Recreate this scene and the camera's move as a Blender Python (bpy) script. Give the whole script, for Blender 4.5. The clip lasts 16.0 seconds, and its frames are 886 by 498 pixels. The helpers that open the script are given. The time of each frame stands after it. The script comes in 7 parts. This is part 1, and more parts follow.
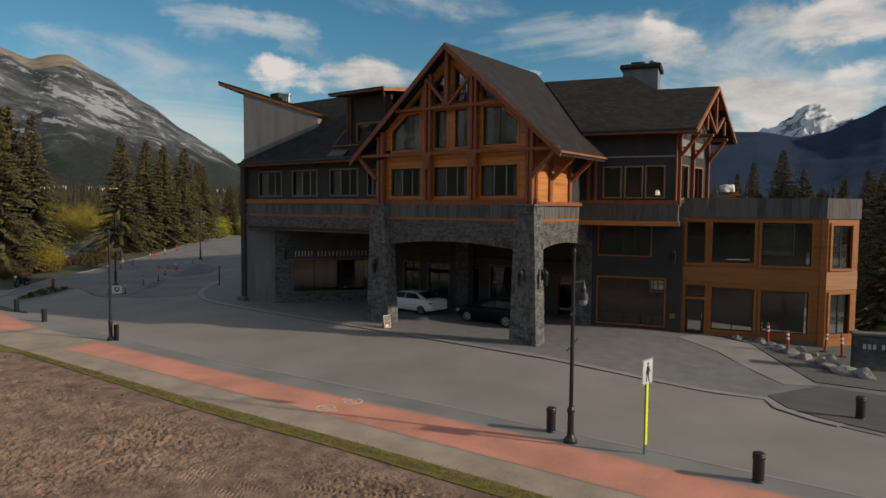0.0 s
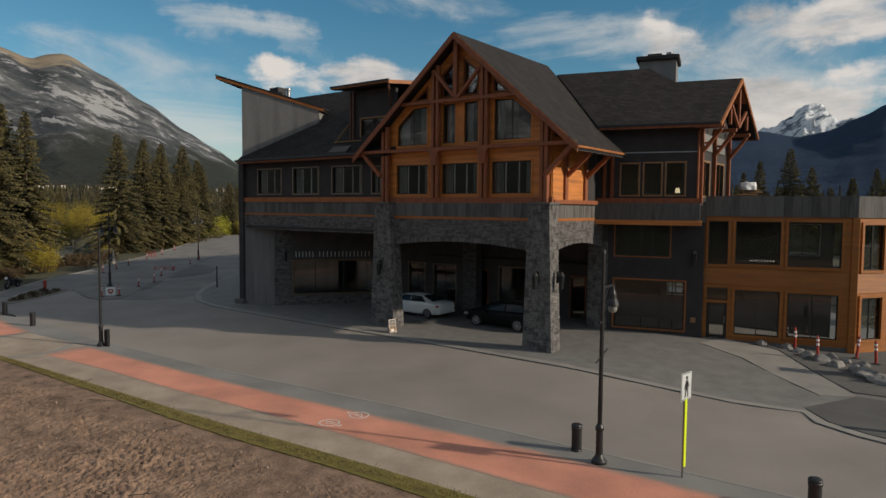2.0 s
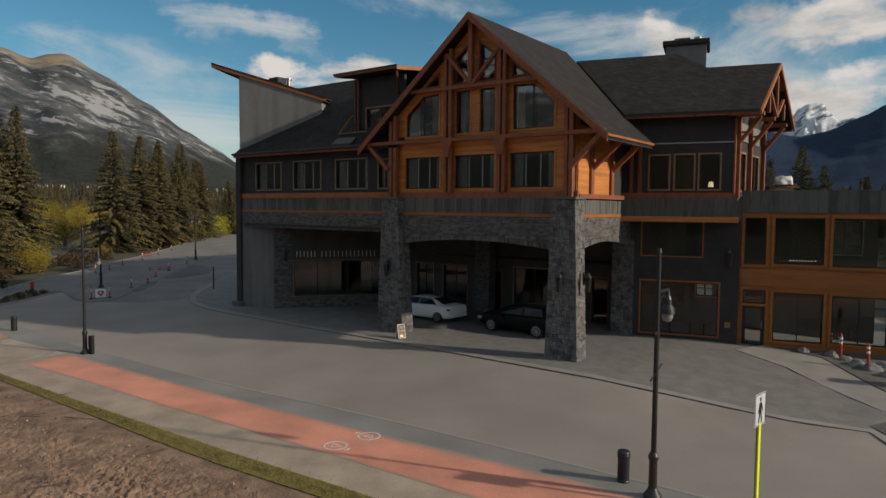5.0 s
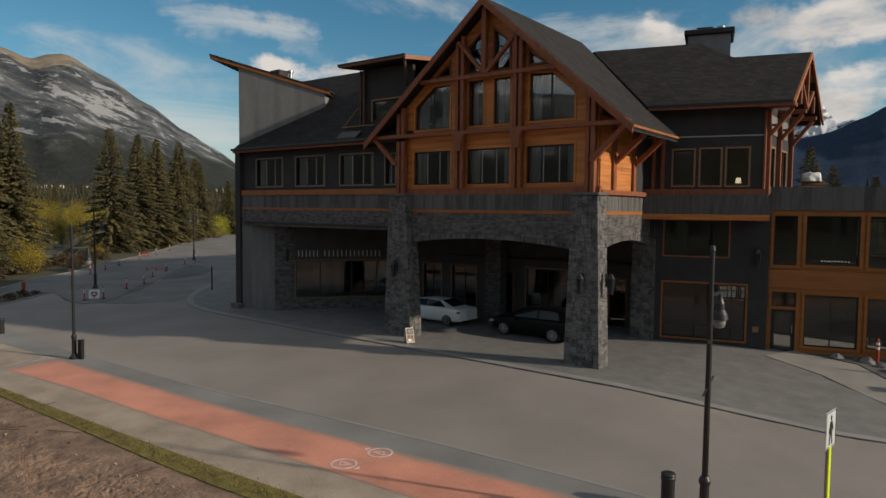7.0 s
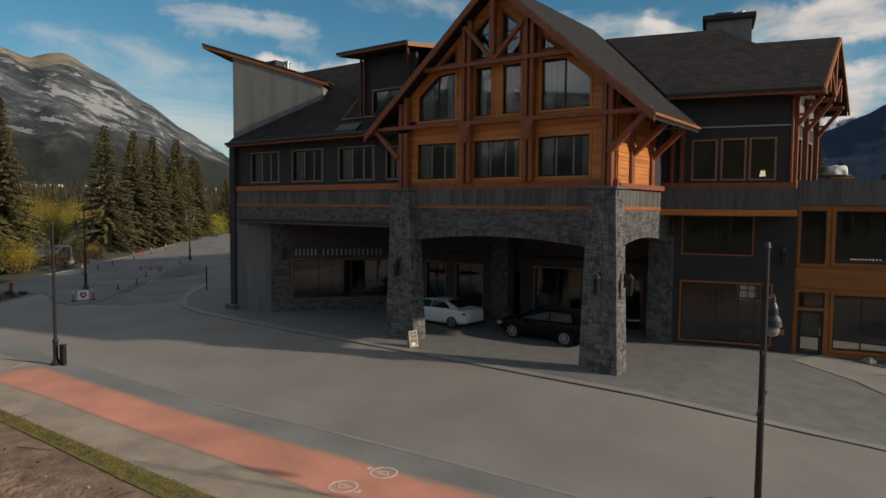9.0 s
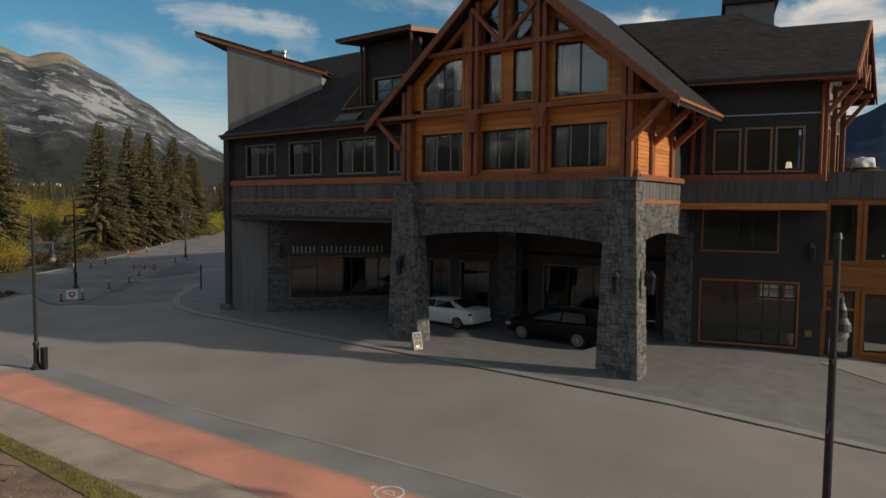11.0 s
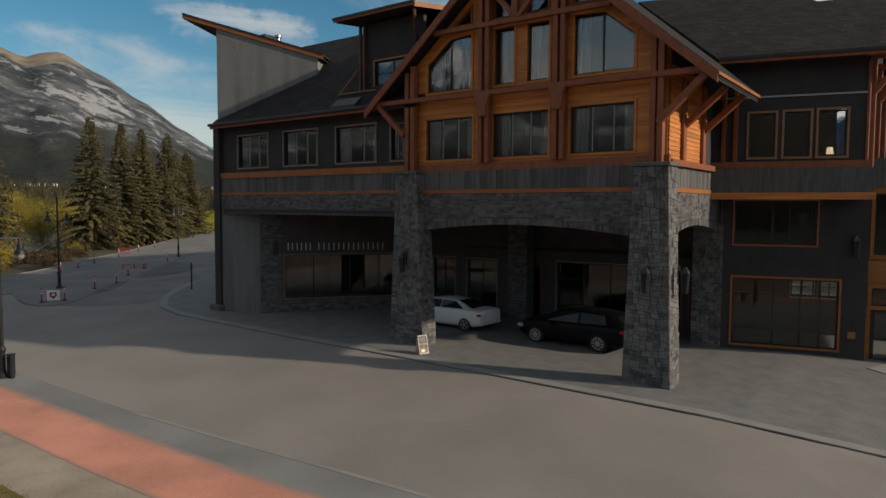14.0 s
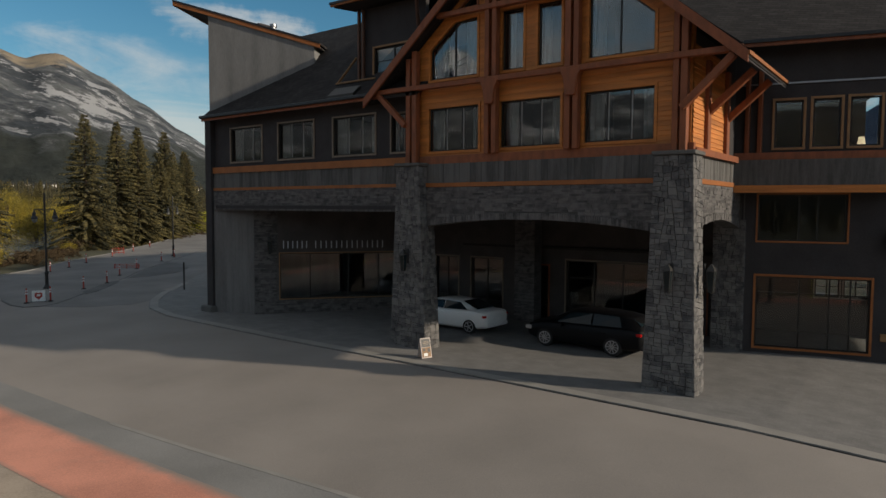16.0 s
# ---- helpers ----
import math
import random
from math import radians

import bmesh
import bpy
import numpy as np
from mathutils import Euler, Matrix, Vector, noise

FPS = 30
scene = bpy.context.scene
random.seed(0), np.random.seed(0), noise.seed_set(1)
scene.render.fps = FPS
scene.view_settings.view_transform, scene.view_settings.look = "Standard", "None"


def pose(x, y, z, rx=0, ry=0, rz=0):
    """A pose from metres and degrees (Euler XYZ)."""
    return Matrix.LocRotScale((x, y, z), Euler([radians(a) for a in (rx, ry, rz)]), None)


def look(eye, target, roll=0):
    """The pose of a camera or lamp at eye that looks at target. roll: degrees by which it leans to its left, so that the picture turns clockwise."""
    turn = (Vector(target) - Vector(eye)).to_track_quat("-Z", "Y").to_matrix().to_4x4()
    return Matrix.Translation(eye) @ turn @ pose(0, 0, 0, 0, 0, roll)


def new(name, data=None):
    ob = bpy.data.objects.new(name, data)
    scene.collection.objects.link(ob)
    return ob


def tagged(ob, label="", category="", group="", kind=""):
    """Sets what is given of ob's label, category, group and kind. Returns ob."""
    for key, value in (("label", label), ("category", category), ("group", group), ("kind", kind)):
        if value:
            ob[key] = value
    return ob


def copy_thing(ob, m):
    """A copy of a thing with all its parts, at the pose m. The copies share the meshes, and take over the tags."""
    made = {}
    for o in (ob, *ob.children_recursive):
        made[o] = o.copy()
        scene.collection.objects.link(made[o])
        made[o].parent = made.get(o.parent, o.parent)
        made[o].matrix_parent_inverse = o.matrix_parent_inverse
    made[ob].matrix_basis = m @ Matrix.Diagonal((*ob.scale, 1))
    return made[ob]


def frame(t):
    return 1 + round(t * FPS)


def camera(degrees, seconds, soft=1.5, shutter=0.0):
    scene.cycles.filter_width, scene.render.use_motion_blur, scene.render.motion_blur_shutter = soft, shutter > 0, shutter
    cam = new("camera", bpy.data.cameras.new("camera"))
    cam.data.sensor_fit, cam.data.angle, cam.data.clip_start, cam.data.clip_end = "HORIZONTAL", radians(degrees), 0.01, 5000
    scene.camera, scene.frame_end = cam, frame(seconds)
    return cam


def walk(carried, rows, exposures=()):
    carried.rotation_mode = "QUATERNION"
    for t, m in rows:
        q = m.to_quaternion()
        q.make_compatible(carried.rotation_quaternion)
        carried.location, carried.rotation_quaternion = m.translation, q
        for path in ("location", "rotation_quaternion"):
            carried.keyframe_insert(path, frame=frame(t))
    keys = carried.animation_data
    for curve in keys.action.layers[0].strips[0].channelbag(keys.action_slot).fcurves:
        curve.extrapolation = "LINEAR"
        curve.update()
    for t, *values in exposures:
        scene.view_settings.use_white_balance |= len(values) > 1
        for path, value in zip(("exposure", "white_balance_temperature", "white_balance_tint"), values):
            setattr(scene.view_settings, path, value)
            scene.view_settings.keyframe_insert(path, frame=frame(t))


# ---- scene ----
cam = camera(67.3, 16.0)
PATH = [
    (0, (17.692, -28.854, 6.801), (16.482, -27.266, 6.68), 0.5),
    (0.5, (17.323, -28.539, 6.789), (16.113, -26.951, 6.667), 0.6),
    (1, (16.967, -28.238, 6.771), (15.757, -26.65, 6.65), 0.5),
    (1.5, (16.571, -27.953, 6.765), (15.362, -26.365, 6.643), 0.5),
    (2, (16.189, -27.637, 6.736), (14.979, -26.048, 6.614), 0.5),
    (2.5, (15.84, -27.352, 6.708), (14.629, -25.765, 6.586), 0.5),
    (3, (15.46, -27.063, 6.69), (14.25, -25.475, 6.567), 0.5),
    (3.5, (15.11, -26.81, 6.67), (13.9, -25.222, 6.547), 0.5),
    (4, (14.764, -26.477, 6.622), (13.554, -24.889, 6.499), 0.5),
    (6.5, (12.87, -25.024, 6.369), (11.66, -23.437, 6.25), 0.5),
    (7, (12.505, -24.737, 6.323), (11.296, -23.149, 6.204), 0.6),
    (7.5, (12.185, -24.406, 6.308), (10.976, -22.818, 6.187), 0.5),
    (8, (11.878, -24.052, 6.229), (10.668, -22.465, 6.11), 0.6),
    (8.5, (11.535, -23.742, 6.215), (10.326, -22.154, 6.094), 0.5),
    (9, (11.197, -23.435, 6.186), (9.988, -21.846, 6.063), 0.5),
    (11.5, (9.638, -21.961, 5.937), (8.433, -20.37, 5.81), 0.4),
    (12, (9.344, -21.672, 5.911), (8.14, -20.081, 5.783), 0.3),
    (12.5, (9.055, -21.418, 5.84), (7.852, -19.826, 5.713), 0.3),
    (13, (8.742, -21.133, 5.79), (7.54, -19.54, 5.662), 0.3),
    (13.5, (8.481, -20.854, 5.721), (7.278, -19.261, 5.593), 0.3),
    (14, (8.217, -20.556, 5.645), (7.014, -18.963, 5.518), 0.3),
    (14.5, (7.942, -20.275, 5.582), (6.741, -18.682, 5.454), 0.2),
    (15, (7.66, -19.969, 5.501), (6.458, -18.375, 5.375), 0.3),
    (15.5, (7.392, -19.653, 5.441), (6.19, -18.059, 5.316), 0.3),
    (16, (7.115, -19.352, 5.382), (5.913, -17.759, 5.259), 0.3),
]
walk(cam, [(t, look(eye, target, roll)) for t, eye, target, roll in PATH], exposures=[(0, -0.1, 6750, 9), (16, -0.1, 6750, 9)])

# ---- light ----
SUN_AZ, SUN_EL = radians(18.5), radians(22.0)
SUN_DIR = Vector((math.cos(SUN_AZ) * math.cos(SUN_EL), math.sin(SUN_AZ) * math.cos(SUN_EL), math.sin(SUN_EL)))
world = bpy.data.worlds.new("sky")
scene.world = world
world.use_nodes = True
wn, wl = world.node_tree.nodes, world.node_tree.links
wn.clear()


def wnode(kind, **inputs):
    n = wn.new(kind)
    for k, v in inputs.items():
        n.inputs[k].default_value = v
    return n


sky_node = wn.new("ShaderNodeTexSky")
sky_node.sky_type, sky_node.sun_disc = "NISHITA", False
sky_node.sun_elevation, sky_node.sun_rotation = SUN_EL, radians(90.0) - SUN_AZ
sky_node.air_density, sky_node.dust_density, sky_node.ozone_density = 1.0, 0.0, 2.6
coord = wn.new("ShaderNodeTexCoord")


def cloud_layer(scale, turn, place, freq, detail, lo, hi, rough=0.56, warp=0.35, field=None):
    """Cover of one layer of cloud, from 0 to 1, over the sky's directions; field is added to its density."""
    mp = wn.new("ShaderNodeMapping")
    mp.inputs["Scale"].default_value, mp.inputs["Rotation"].default_value, mp.inputs["Location"].default_value = scale, turn, place
    wl.new(coord.outputs["Generated"], mp.inputs["Vector"])
    n = wnode("ShaderNodeTexNoise", Scale=freq, Detail=detail, Roughness=rough, Distortion=warp)
    wl.new(mp.outputs["Vector"], n.inputs["Vector"])
    r = wn.new("ShaderNodeValToRGB")
    r.color_ramp.interpolation = "EASE"
    r.color_ramp.elements[0].position, r.color_ramp.elements[1].position = lo, hi
    r.color_ramp.elements[0].color, r.color_ramp.elements[1].color = (0, 0, 0, 1), (1, 1, 1, 1)
    wl.new(n.outputs["Fac"] if field is None else wmath("ADD", n.outputs["Fac"], field), r.inputs["Fac"])
    return r.outputs["Color"], mp


def wmath(op, a, b, clamp=False):
    n = wn.new("ShaderNodeMath")
    n.operation, n.use_clamp = op, clamp
    for i, v in enumerate((a, b)):
        if isinstance(v, (int, float)):
            n.inputs[i].default_value = v
        else:
            wl.new(v, n.inputs[i])
    return n.outputs[0]


# a chart of the north-western sky: across and up, as tangents from its middle bearing
AHEAD = Vector((-1.21, 1.588, -0.121)).normalized()
ACROSS = AHEAD.cross(Vector((0, 0, 1))).normalized()
ABOVE = ACROSS.cross(AHEAD)


def along(axis):
    n = wn.new("ShaderNodeVectorMath")
    n.operation = "DOT_PRODUCT"
    n.inputs[1].default_value = axis
    wl.new(coord.outputs["Generated"], n.inputs[0])
    return n.outputs["Value"]


ahead_part = wmath("MAXIMUM", along(AHEAD), 0.02)
chart = wn.new("ShaderNodeCombineXYZ")
wl.new(wmath("DIVIDE", along(ACROSS), ahead_part), chart.inputs["X"])
wl.new(wmath("DIVIDE", along(ABOVE), ahead_part), chart.inputs["Y"])
ragged = wnode("ShaderNodeTexNoise", Scale=11.0, Detail=7.0, Roughness=0.62)
wl.new(chart.outputs[0], ragged.inputs["Vector"])
stray = wn.new("ShaderNodeVectorMath")
stray.operation = "MULTIPLY_ADD"
stray.inputs[1].default_value, stray.inputs[2].default_value = (0.16, 0.09, 0.0), (-0.08, -0.045, 0.0)
wl.new(ragged.outputs["Color"], stray.inputs[0])
torn = wn.new("ShaderNodeVectorMath")
wl.new(chart.outputs[0], torn.inputs[0])
wl.new(stray.outputs[0], torn.inputs[1])


def cloud_field(*banks):
    """Density of cloud banks on the chart: middle, half-sizes, tilt in degrees and weight of each, thinning to the rim."""
    total = None
    for cx, cy, hw, hh, tilt, weight in banks:
        mp = wn.new("ShaderNodeMapping")
        mp.vector_type = "TEXTURE"
        mp.inputs["Location"].default_value, mp.inputs["Rotation"].default_value, mp.inputs["Scale"].default_value = (cx, cy, 0), (0, 0, radians(tilt)), (hw, hh, 1)
        wl.new(torn.outputs[0], mp.inputs["Vector"])
        far = wn.new("ShaderNodeVectorMath")
        far.operation = "LENGTH"
        wl.new(mp.outputs[0], far.inputs[0])
        m = wn.new("ShaderNodeMapRange")
        m.interpolation_type = "SMOOTHSTEP"
        m.inputs["From Min"].default_value, m.inputs["From Max"].default_value = 1.25, 0.15
        m.inputs["To Min"].default_value, m.inputs["To Max"].default_value = 0.0, weight
        wl.new(far.outputs["Value"], m.inputs["Value"])
        total = m.outputs[0] if total is None else wmath("ADD", total, m.outputs[0])
    return total


HEAPS = cloud_field((0.0, 0.25, 1.3, 0.75, 0, -0.23), (-0.15, 0.262, 0.2, 0.042, 0, 0.31), (-0.265, 0.265, 0.06, 0.025, 0, 0.1), (0.133, 0.277, 0.03, 0.016, -8, 0.28), (0.325, 0.318, 0.07, 0.04, -15, 0.22), (0.395, 0.27, 0.13, 0.055, -22, 0.18),
                    (0.57, 0.345, 0.2, 0.055, 4, 0.29), (0.6, 0.245, 0.2, 0.05, 8, 0.28), (0.5, 0.205, 0.19, 0.045, 4, 0.27), (-0.515, 0.28, 0.035, 0.016, -6, 0.2))
VEILS = cloud_field((0.0, 0.3, 1.3, 0.75, 0, -0.17), (-0.36, 0.355, 0.14, 0.035, -22, 0.22), (-0.2, 0.305, 0.14, 0.03, -22, 0.26), (-0.47, 0.24, 0.28, 0.1, -14, 0.18), (-0.42, 0.17, 0.26, 0.08, 0, 0.09), (0.12, 0.34, 0.32, 0.05, -10, 0.14), (0.45, 0.25, 0.32, 0.16, 0, 0.18))
heaps, heap_map = cloud_layer((1.0, 1.0, 3.0), (0.0, 0.0, 0.3), (0.85, 0.55, 0.3), 6.5, 12.0, 0.44, 0.66, field=HEAPS)
veil, veil_map = cloud_layer((1.0, 0.6, 3.0), (0.5, 0.5, 0.3), (2.1, 0.3, 0.4), 3.0, 9.0, 0.36, 0.7, 0.62, 0.9, field=VEILS)
split = wn.new("ShaderNodeSeparateXYZ")
wl.new(coord.outputs["Generated"], split.inputs[0])
low = wn.new("ShaderNodeMapRange")
low.inputs["From Min"].default_value, low.inputs["From Max"].default_value = 0.5, 0.3
wl.new(split.outputs["Z"], low.inputs["Value"])
# unseen overhead veil, thickened to whiten and brighten the fill light
high = wn.new("ShaderNodeMapRange")
high.inputs["From Min"].default_value, high.inputs["From Max"].default_value = 0.36, 0.62
high.inputs["To Min"].default_value, high.inputs["To Max"].default_value = 0.7, 1.0
wl.new(split.outputs["Z"], high.inputs["Value"])
cover = wmath("MULTIPLY", heaps, low.outputs[0], True)
thin = wmath("MULTIPLY", veil, high.outputs[0], True)
shade = wnode("ShaderNodeTexNoise", Scale=5.0, Detail=7.0, Roughness=0.6)
wl.new(heap_map.outputs["Vector"], shade.inputs["Vector"])
tone = wn.new("ShaderNodeValToRGB")
tone.color_ramp.elements[0].position, tone.color_ramp.elements[1].position = 0.4, 0.62
tone.color_ramp.elements[0].color, tone.color_ramp.elements[1].color = (4.6, 4.6, 4.65, 1), (7.8, 7.4, 7.2, 1)
wl.new(shade.outputs["Fac"], tone.inputs["Fac"])
blend = wn.new("ShaderNodeMix")
blend.data_type = "RGBA"
wl.new(cover, blend.inputs[0])
rich = wnode("ShaderNodeHueSaturation", Hue=0.486, Saturation=1.28, Value=0.93)
wl.new(sky_node.outputs["Color"], rich.inputs["Color"])
wl.new(tone.outputs["Color"], blend.inputs[7])
veiled = wn.new("ShaderNodeMix")
veiled.data_type = "RGBA"
veiled.inputs[7].default_value = (7.2, 7.1, 6.9, 1)
wl.new(thin, veiled.inputs[0])
wl.new(rich.outputs["Color"], veiled.inputs[6])
wl.new(veiled.outputs[2], blend.inputs[6])
back = wnode("ShaderNodeBackground", Strength=0.095)
wl.new(blend.outputs[2], back.inputs["Color"])
world_out = wn.new("ShaderNodeOutputWorld")
wl.new(back.outputs["Background"], world_out.inputs["Surface"])

sun_data = bpy.data.lights.new("sun", "SUN")
sun_data.energy, sun_data.angle, sun_data.color = 3.95, radians(1.4), (1.0, 0.885, 0.735)
sun = new("sun", sun_data)
sun.matrix_world = look(SUN_DIR * 100, (0, 0, 0))

# ---- materials ----


def mat(name, base, rough=0.7, metal=0.0, vary=0.15, scale=2.0, fine=30.0, bump=0.2, depth=0.01, island=0.0, tint=None, spec=0.5, coord_kind="Object", squash=(1, 1, 1)):
    """Base colour varied by a coarse and a fine noise, with fine relief. island: spread between loose pieces or objects."""
    m = bpy.data.materials.new(name)
    m.use_nodes = True
    nt = m.node_tree
    b = nt.nodes["Principled BSDF"]
    b.inputs["Roughness"].default_value, b.inputs["Metallic"].default_value = rough, metal
    b.inputs["Specular IOR Level"].default_value = spec
    tc = nt.nodes.new("ShaderNodeTexCoord")
    mp = nt.nodes.new("ShaderNodeMapping")
    mp.inputs["Scale"].default_value = squash
    nt.links.new(tc.outputs[coord_kind], mp.inputs["Vector"])
    coarse = nt.nodes.new("ShaderNodeTexNoise")
    coarse.inputs["Scale"].default_value, coarse.inputs["Detail"].default_value = scale, 6
    grain = nt.nodes.new("ShaderNodeTexNoise")
    grain.inputs["Scale"].default_value, grain.inputs["Detail"].default_value = fine, 4
    for n in (coarse, grain):
        nt.links.new(mp.outputs["Vector"], n.inputs["Vector"])
    mixf = nt.nodes.new("ShaderNodeMath")
    mixf.operation = "ADD"
    nt.links.new(coarse.outputs["Fac"], mixf.inputs[0])
    half = nt.nodes.new("ShaderNodeMath")
    half.operation = "MULTIPLY"
    half.inputs[1].default_value = 0.6
    nt.links.new(grain.outputs["Fac"], half.inputs[0])
    nt.links.new(half.outputs[0], mixf.inputs[1])
    last = mixf
    if island:
        src = nt.nodes.new("ShaderNodeNewGeometry" if island > 0 else "ShaderNodeObjectInfo")
        k = nt.nodes.new("ShaderNodeMath")
        k.operation = "MULTIPLY_ADD"
        k.inputs[1].default_value, k.inputs[2].default_value = abs(island), -abs(island) / 2
        nt.links.new(src.outputs["Random Per Island" if island > 0 else "Random"], k.inputs[0])
        add = nt.nodes.new("ShaderNodeMath")
        add.operation = "ADD"
        nt.links.new(mixf.outputs[0], add.inputs[0])
        nt.links.new(k.outputs[0], add.inputs[1])
        last = add
    ramp = nt.nodes.new("ShaderNodeValToRGB")
    e = ramp.color_ramp.elements
    other = tint or base
    e[0].position, e[1].position = 0.5, 1.1
    e[0].color = (*[max(0.0, c * (1 - vary)) for c in base], 1)
    e[1].color = (*[min(1.0, c * (1 + vary)) for c in other], 1)
    nt.links.new(last.outputs[0], ramp.inputs["Fac"])
    nt.links.new(ramp.outputs["Color"], b.inputs["Base Color"])
    if bump:
        bn = nt.nodes.new("ShaderNodeBump")
        bn.inputs["Strength"].default_value, bn.inputs["Distance"].default_value = bump, depth
        nt.links.new(last.outputs[0], bn.inputs["Height"])
        nt.links.new(bn.outputs["Normal"], b.inputs["Normal"])
    return m


def plain(name, base, rough=0.5, metal=0.0, emit=None, strength=0.0, trans=0.0, ior=1.45, coat=0.0):
    m = bpy.data.materials.new(name)
    m.use_nodes = True
    b = m.node_tree.nodes["Principled BSDF"]
    b.inputs["Base Color"].default_value = (*base, 1)
    b.inputs["Roughness"].default_value, b.inputs["Metallic"].default_value = rough, metal
    b.inputs["Transmission Weight"].default_value, b.inputs["IOR"].default_value = trans, ior
    b.inputs["Coat Weight"].default_value = coat
    if emit:
        b.inputs["Emission Color"].default_value, b.inputs["Emission Strength"].default_value = (*emit, 1), strength
    return m


def coursed(name, base, rough, width, height, mortar, depth, vary=0.3, axes="xz", tones=(0.62, 1.25, 0.3)):
    """Courses of thin pieces as relief and tone, in metres, for surfaces that stay far off."""
    m = mat(name, base, rough, vary=vary, scale=1.3, fine=18.0, bump=0.0)
    nt = m.node_tree
    b = nt.nodes["Principled BSDF"]
    tc = nt.nodes.new("ShaderNodeTexCoord")
    sep, com = nt.nodes.new("ShaderNodeSeparateXYZ"), nt.nodes.new("ShaderNodeCombineXYZ")
    nt.links.new(tc.outputs["Object"], sep.inputs[0])
    if axes == "sz":
        add = nt.nodes.new("ShaderNodeMath")
        add.operation = "ADD"
        nt.links.new(sep.outputs["X"], add.inputs[0])
        nt.links.new(sep.outputs["Y"], add.inputs[1])
        nt.links.new(add.outputs[0], com.inputs["X"])
    else:
        nt.links.new(sep.outputs[axes[0].upper()], com.inputs["X"])
    nt.links.new(sep.outputs["Z" if axes[1] == "z" else axes[1].upper()], com.inputs["Y"])
    br = nt.nodes.new("ShaderNodeTexBrick")
    br.inputs["Scale"].default_value = 1.0
    br.inputs["Brick Width"].default_value, br.inputs["Row Height"].default_value = width, height
    br.inputs["Mortar Size"].default_value = mortar
    br.inputs["Mortar Smooth"].default_value = 0.3
    br.inputs["Color1"].default_value, br.inputs["Color2"].default_value = (tones[0],) * 3 + (1,), (tones[1],) * 3 + (1,)
    br.inputs["Mortar"].default_value = (tones[2],) * 3 + (1,)
    nt.links.new(com.outputs[0], br.inputs["Vector"])
    mul = nt.nodes.new("ShaderNodeMix")
    mul.data_type, mul.blend_type = "RGBA", "MULTIPLY"
    mul.inputs[0].default_value = 1.0
    was = b.inputs["Base Color"].links[0].from_socket
    nt.links.new(was, mul.inputs[6])
    nt.links.new(br.outputs["Color"], mul.inputs[7])
    nt.links.new(mul.outputs[2], b.inputs["Base Color"])
    bn = nt.nodes.new("ShaderNodeBump")
    bn.inputs["Strength"].default_value, bn.inputs["Distance"].default_value = 0.8, depth
    nt.links.new(br.outputs["Color"], bn.inputs["Height"])
    nt.links.new(bn.outputs["Normal"], b.inputs["Normal"])
    return m


M = {}
M["asphalt"] = mat("asphalt", (0.224, 0.197, 0.175), 0.9, vary=0.2, scale=0.22, fine=40, bump=0.25, depth=0.006)
M["concrete"] = mat("concrete", (0.3, 0.238, 0.182), 0.85, vary=0.3, scale=0.8, fine=25, bump=0.2, depth=0.006)
M["kerb"] = mat("kerb_concrete", (0.23, 0.215, 0.195), 0.85, vary=0.18, scale=0.8, fine=30, bump=0.2)
M["paver"] = coursed("paver", (0.156, 0.148, 0.14), 0.85, 0.3, 0.16, 0.006, 0.002, vary=0.2, axes="xy", tones=(0.93, 1.06, 0.86))
M["red_lane"] = mat("red_lane_coating", (0.53, 0.222, 0.15), 0.85, vary=0.25, scale=0.5, fine=30, bump=0.15)
M["dirt"] = mat("dirt", (0.135, 0.08, 0.052), 0.95, vary=0.42, scale=1.6, fine=18, bump=1.0, depth=0.045, tint=(0.2, 0.128, 0.086))
M["grass"] = mat("grass", (0.15, 0.12, 0.025), 0.9, vary=0.4, scale=3, fine=60, bump=0.8, depth=0.04)
M["terrain"] = mat("terrain", (0.05, 0.046, 0.022), 0.95, vary=0.4, scale=0.05, fine=1.0, bump=0.4, depth=0.2)
M["shingle"] = coursed("roof_shingle", (0.029, 0.025, 0.0238), 0.85, 0.34, 0.15, 0.012, 0.012, vary=0.3, axes="xy", tones=(0.7, 1.22, 0.42))
M["dark_panel"] = mat("charcoal_panel", (0.039, 0.035, 0.036), 0.75, spec=0.3, vary=0.25, scale=1.2, fine=20, bump=0.1)
M["porch_panel"] = mat("dark_brown_porch_panel", (0.066, 0.057, 0.054), 0.8, vary=0.25, scale=1.2, fine=20, bump=0.1)
M["plank"] = mat("grey_weathered_plank", (0.088, 0.084, 0.08), 0.85, vary=0.35, scale=1.5, fine=14, bump=0.3, island=0.5, squash=(6, 6, 0.7))
M["stucco"] = mat("grey_concrete_panel", (0.17, 0.168, 0.165), 0.85, vary=0.22, scale=0.9, fine=12, bump=0.2, squash=(1.8, 1.8, 0.35))
# darker copy of the tower concrete: deep shade is in the colour
M["board_concrete"] = mat("shaded_board_formed_concrete", (0.13, 0.124, 0.12), 0.85, vary=0.3, scale=0.9, fine=12, bump=0.3, squash=(3.5, 3.5, 0.3))
M["timber"] = mat("red_brown_timber", (0.215, 0.063, 0.022), 0.6, vary=0.3, scale=2.0, fine=26, bump=0.2, squash=(3, 3, 1))
# darker brown than the gable's timber
M["dark_timber"] = mat("dark_brown_timber", (0.085, 0.037, 0.021), 0.65, vary=0.3, scale=2, fine=24, bump=0.2)
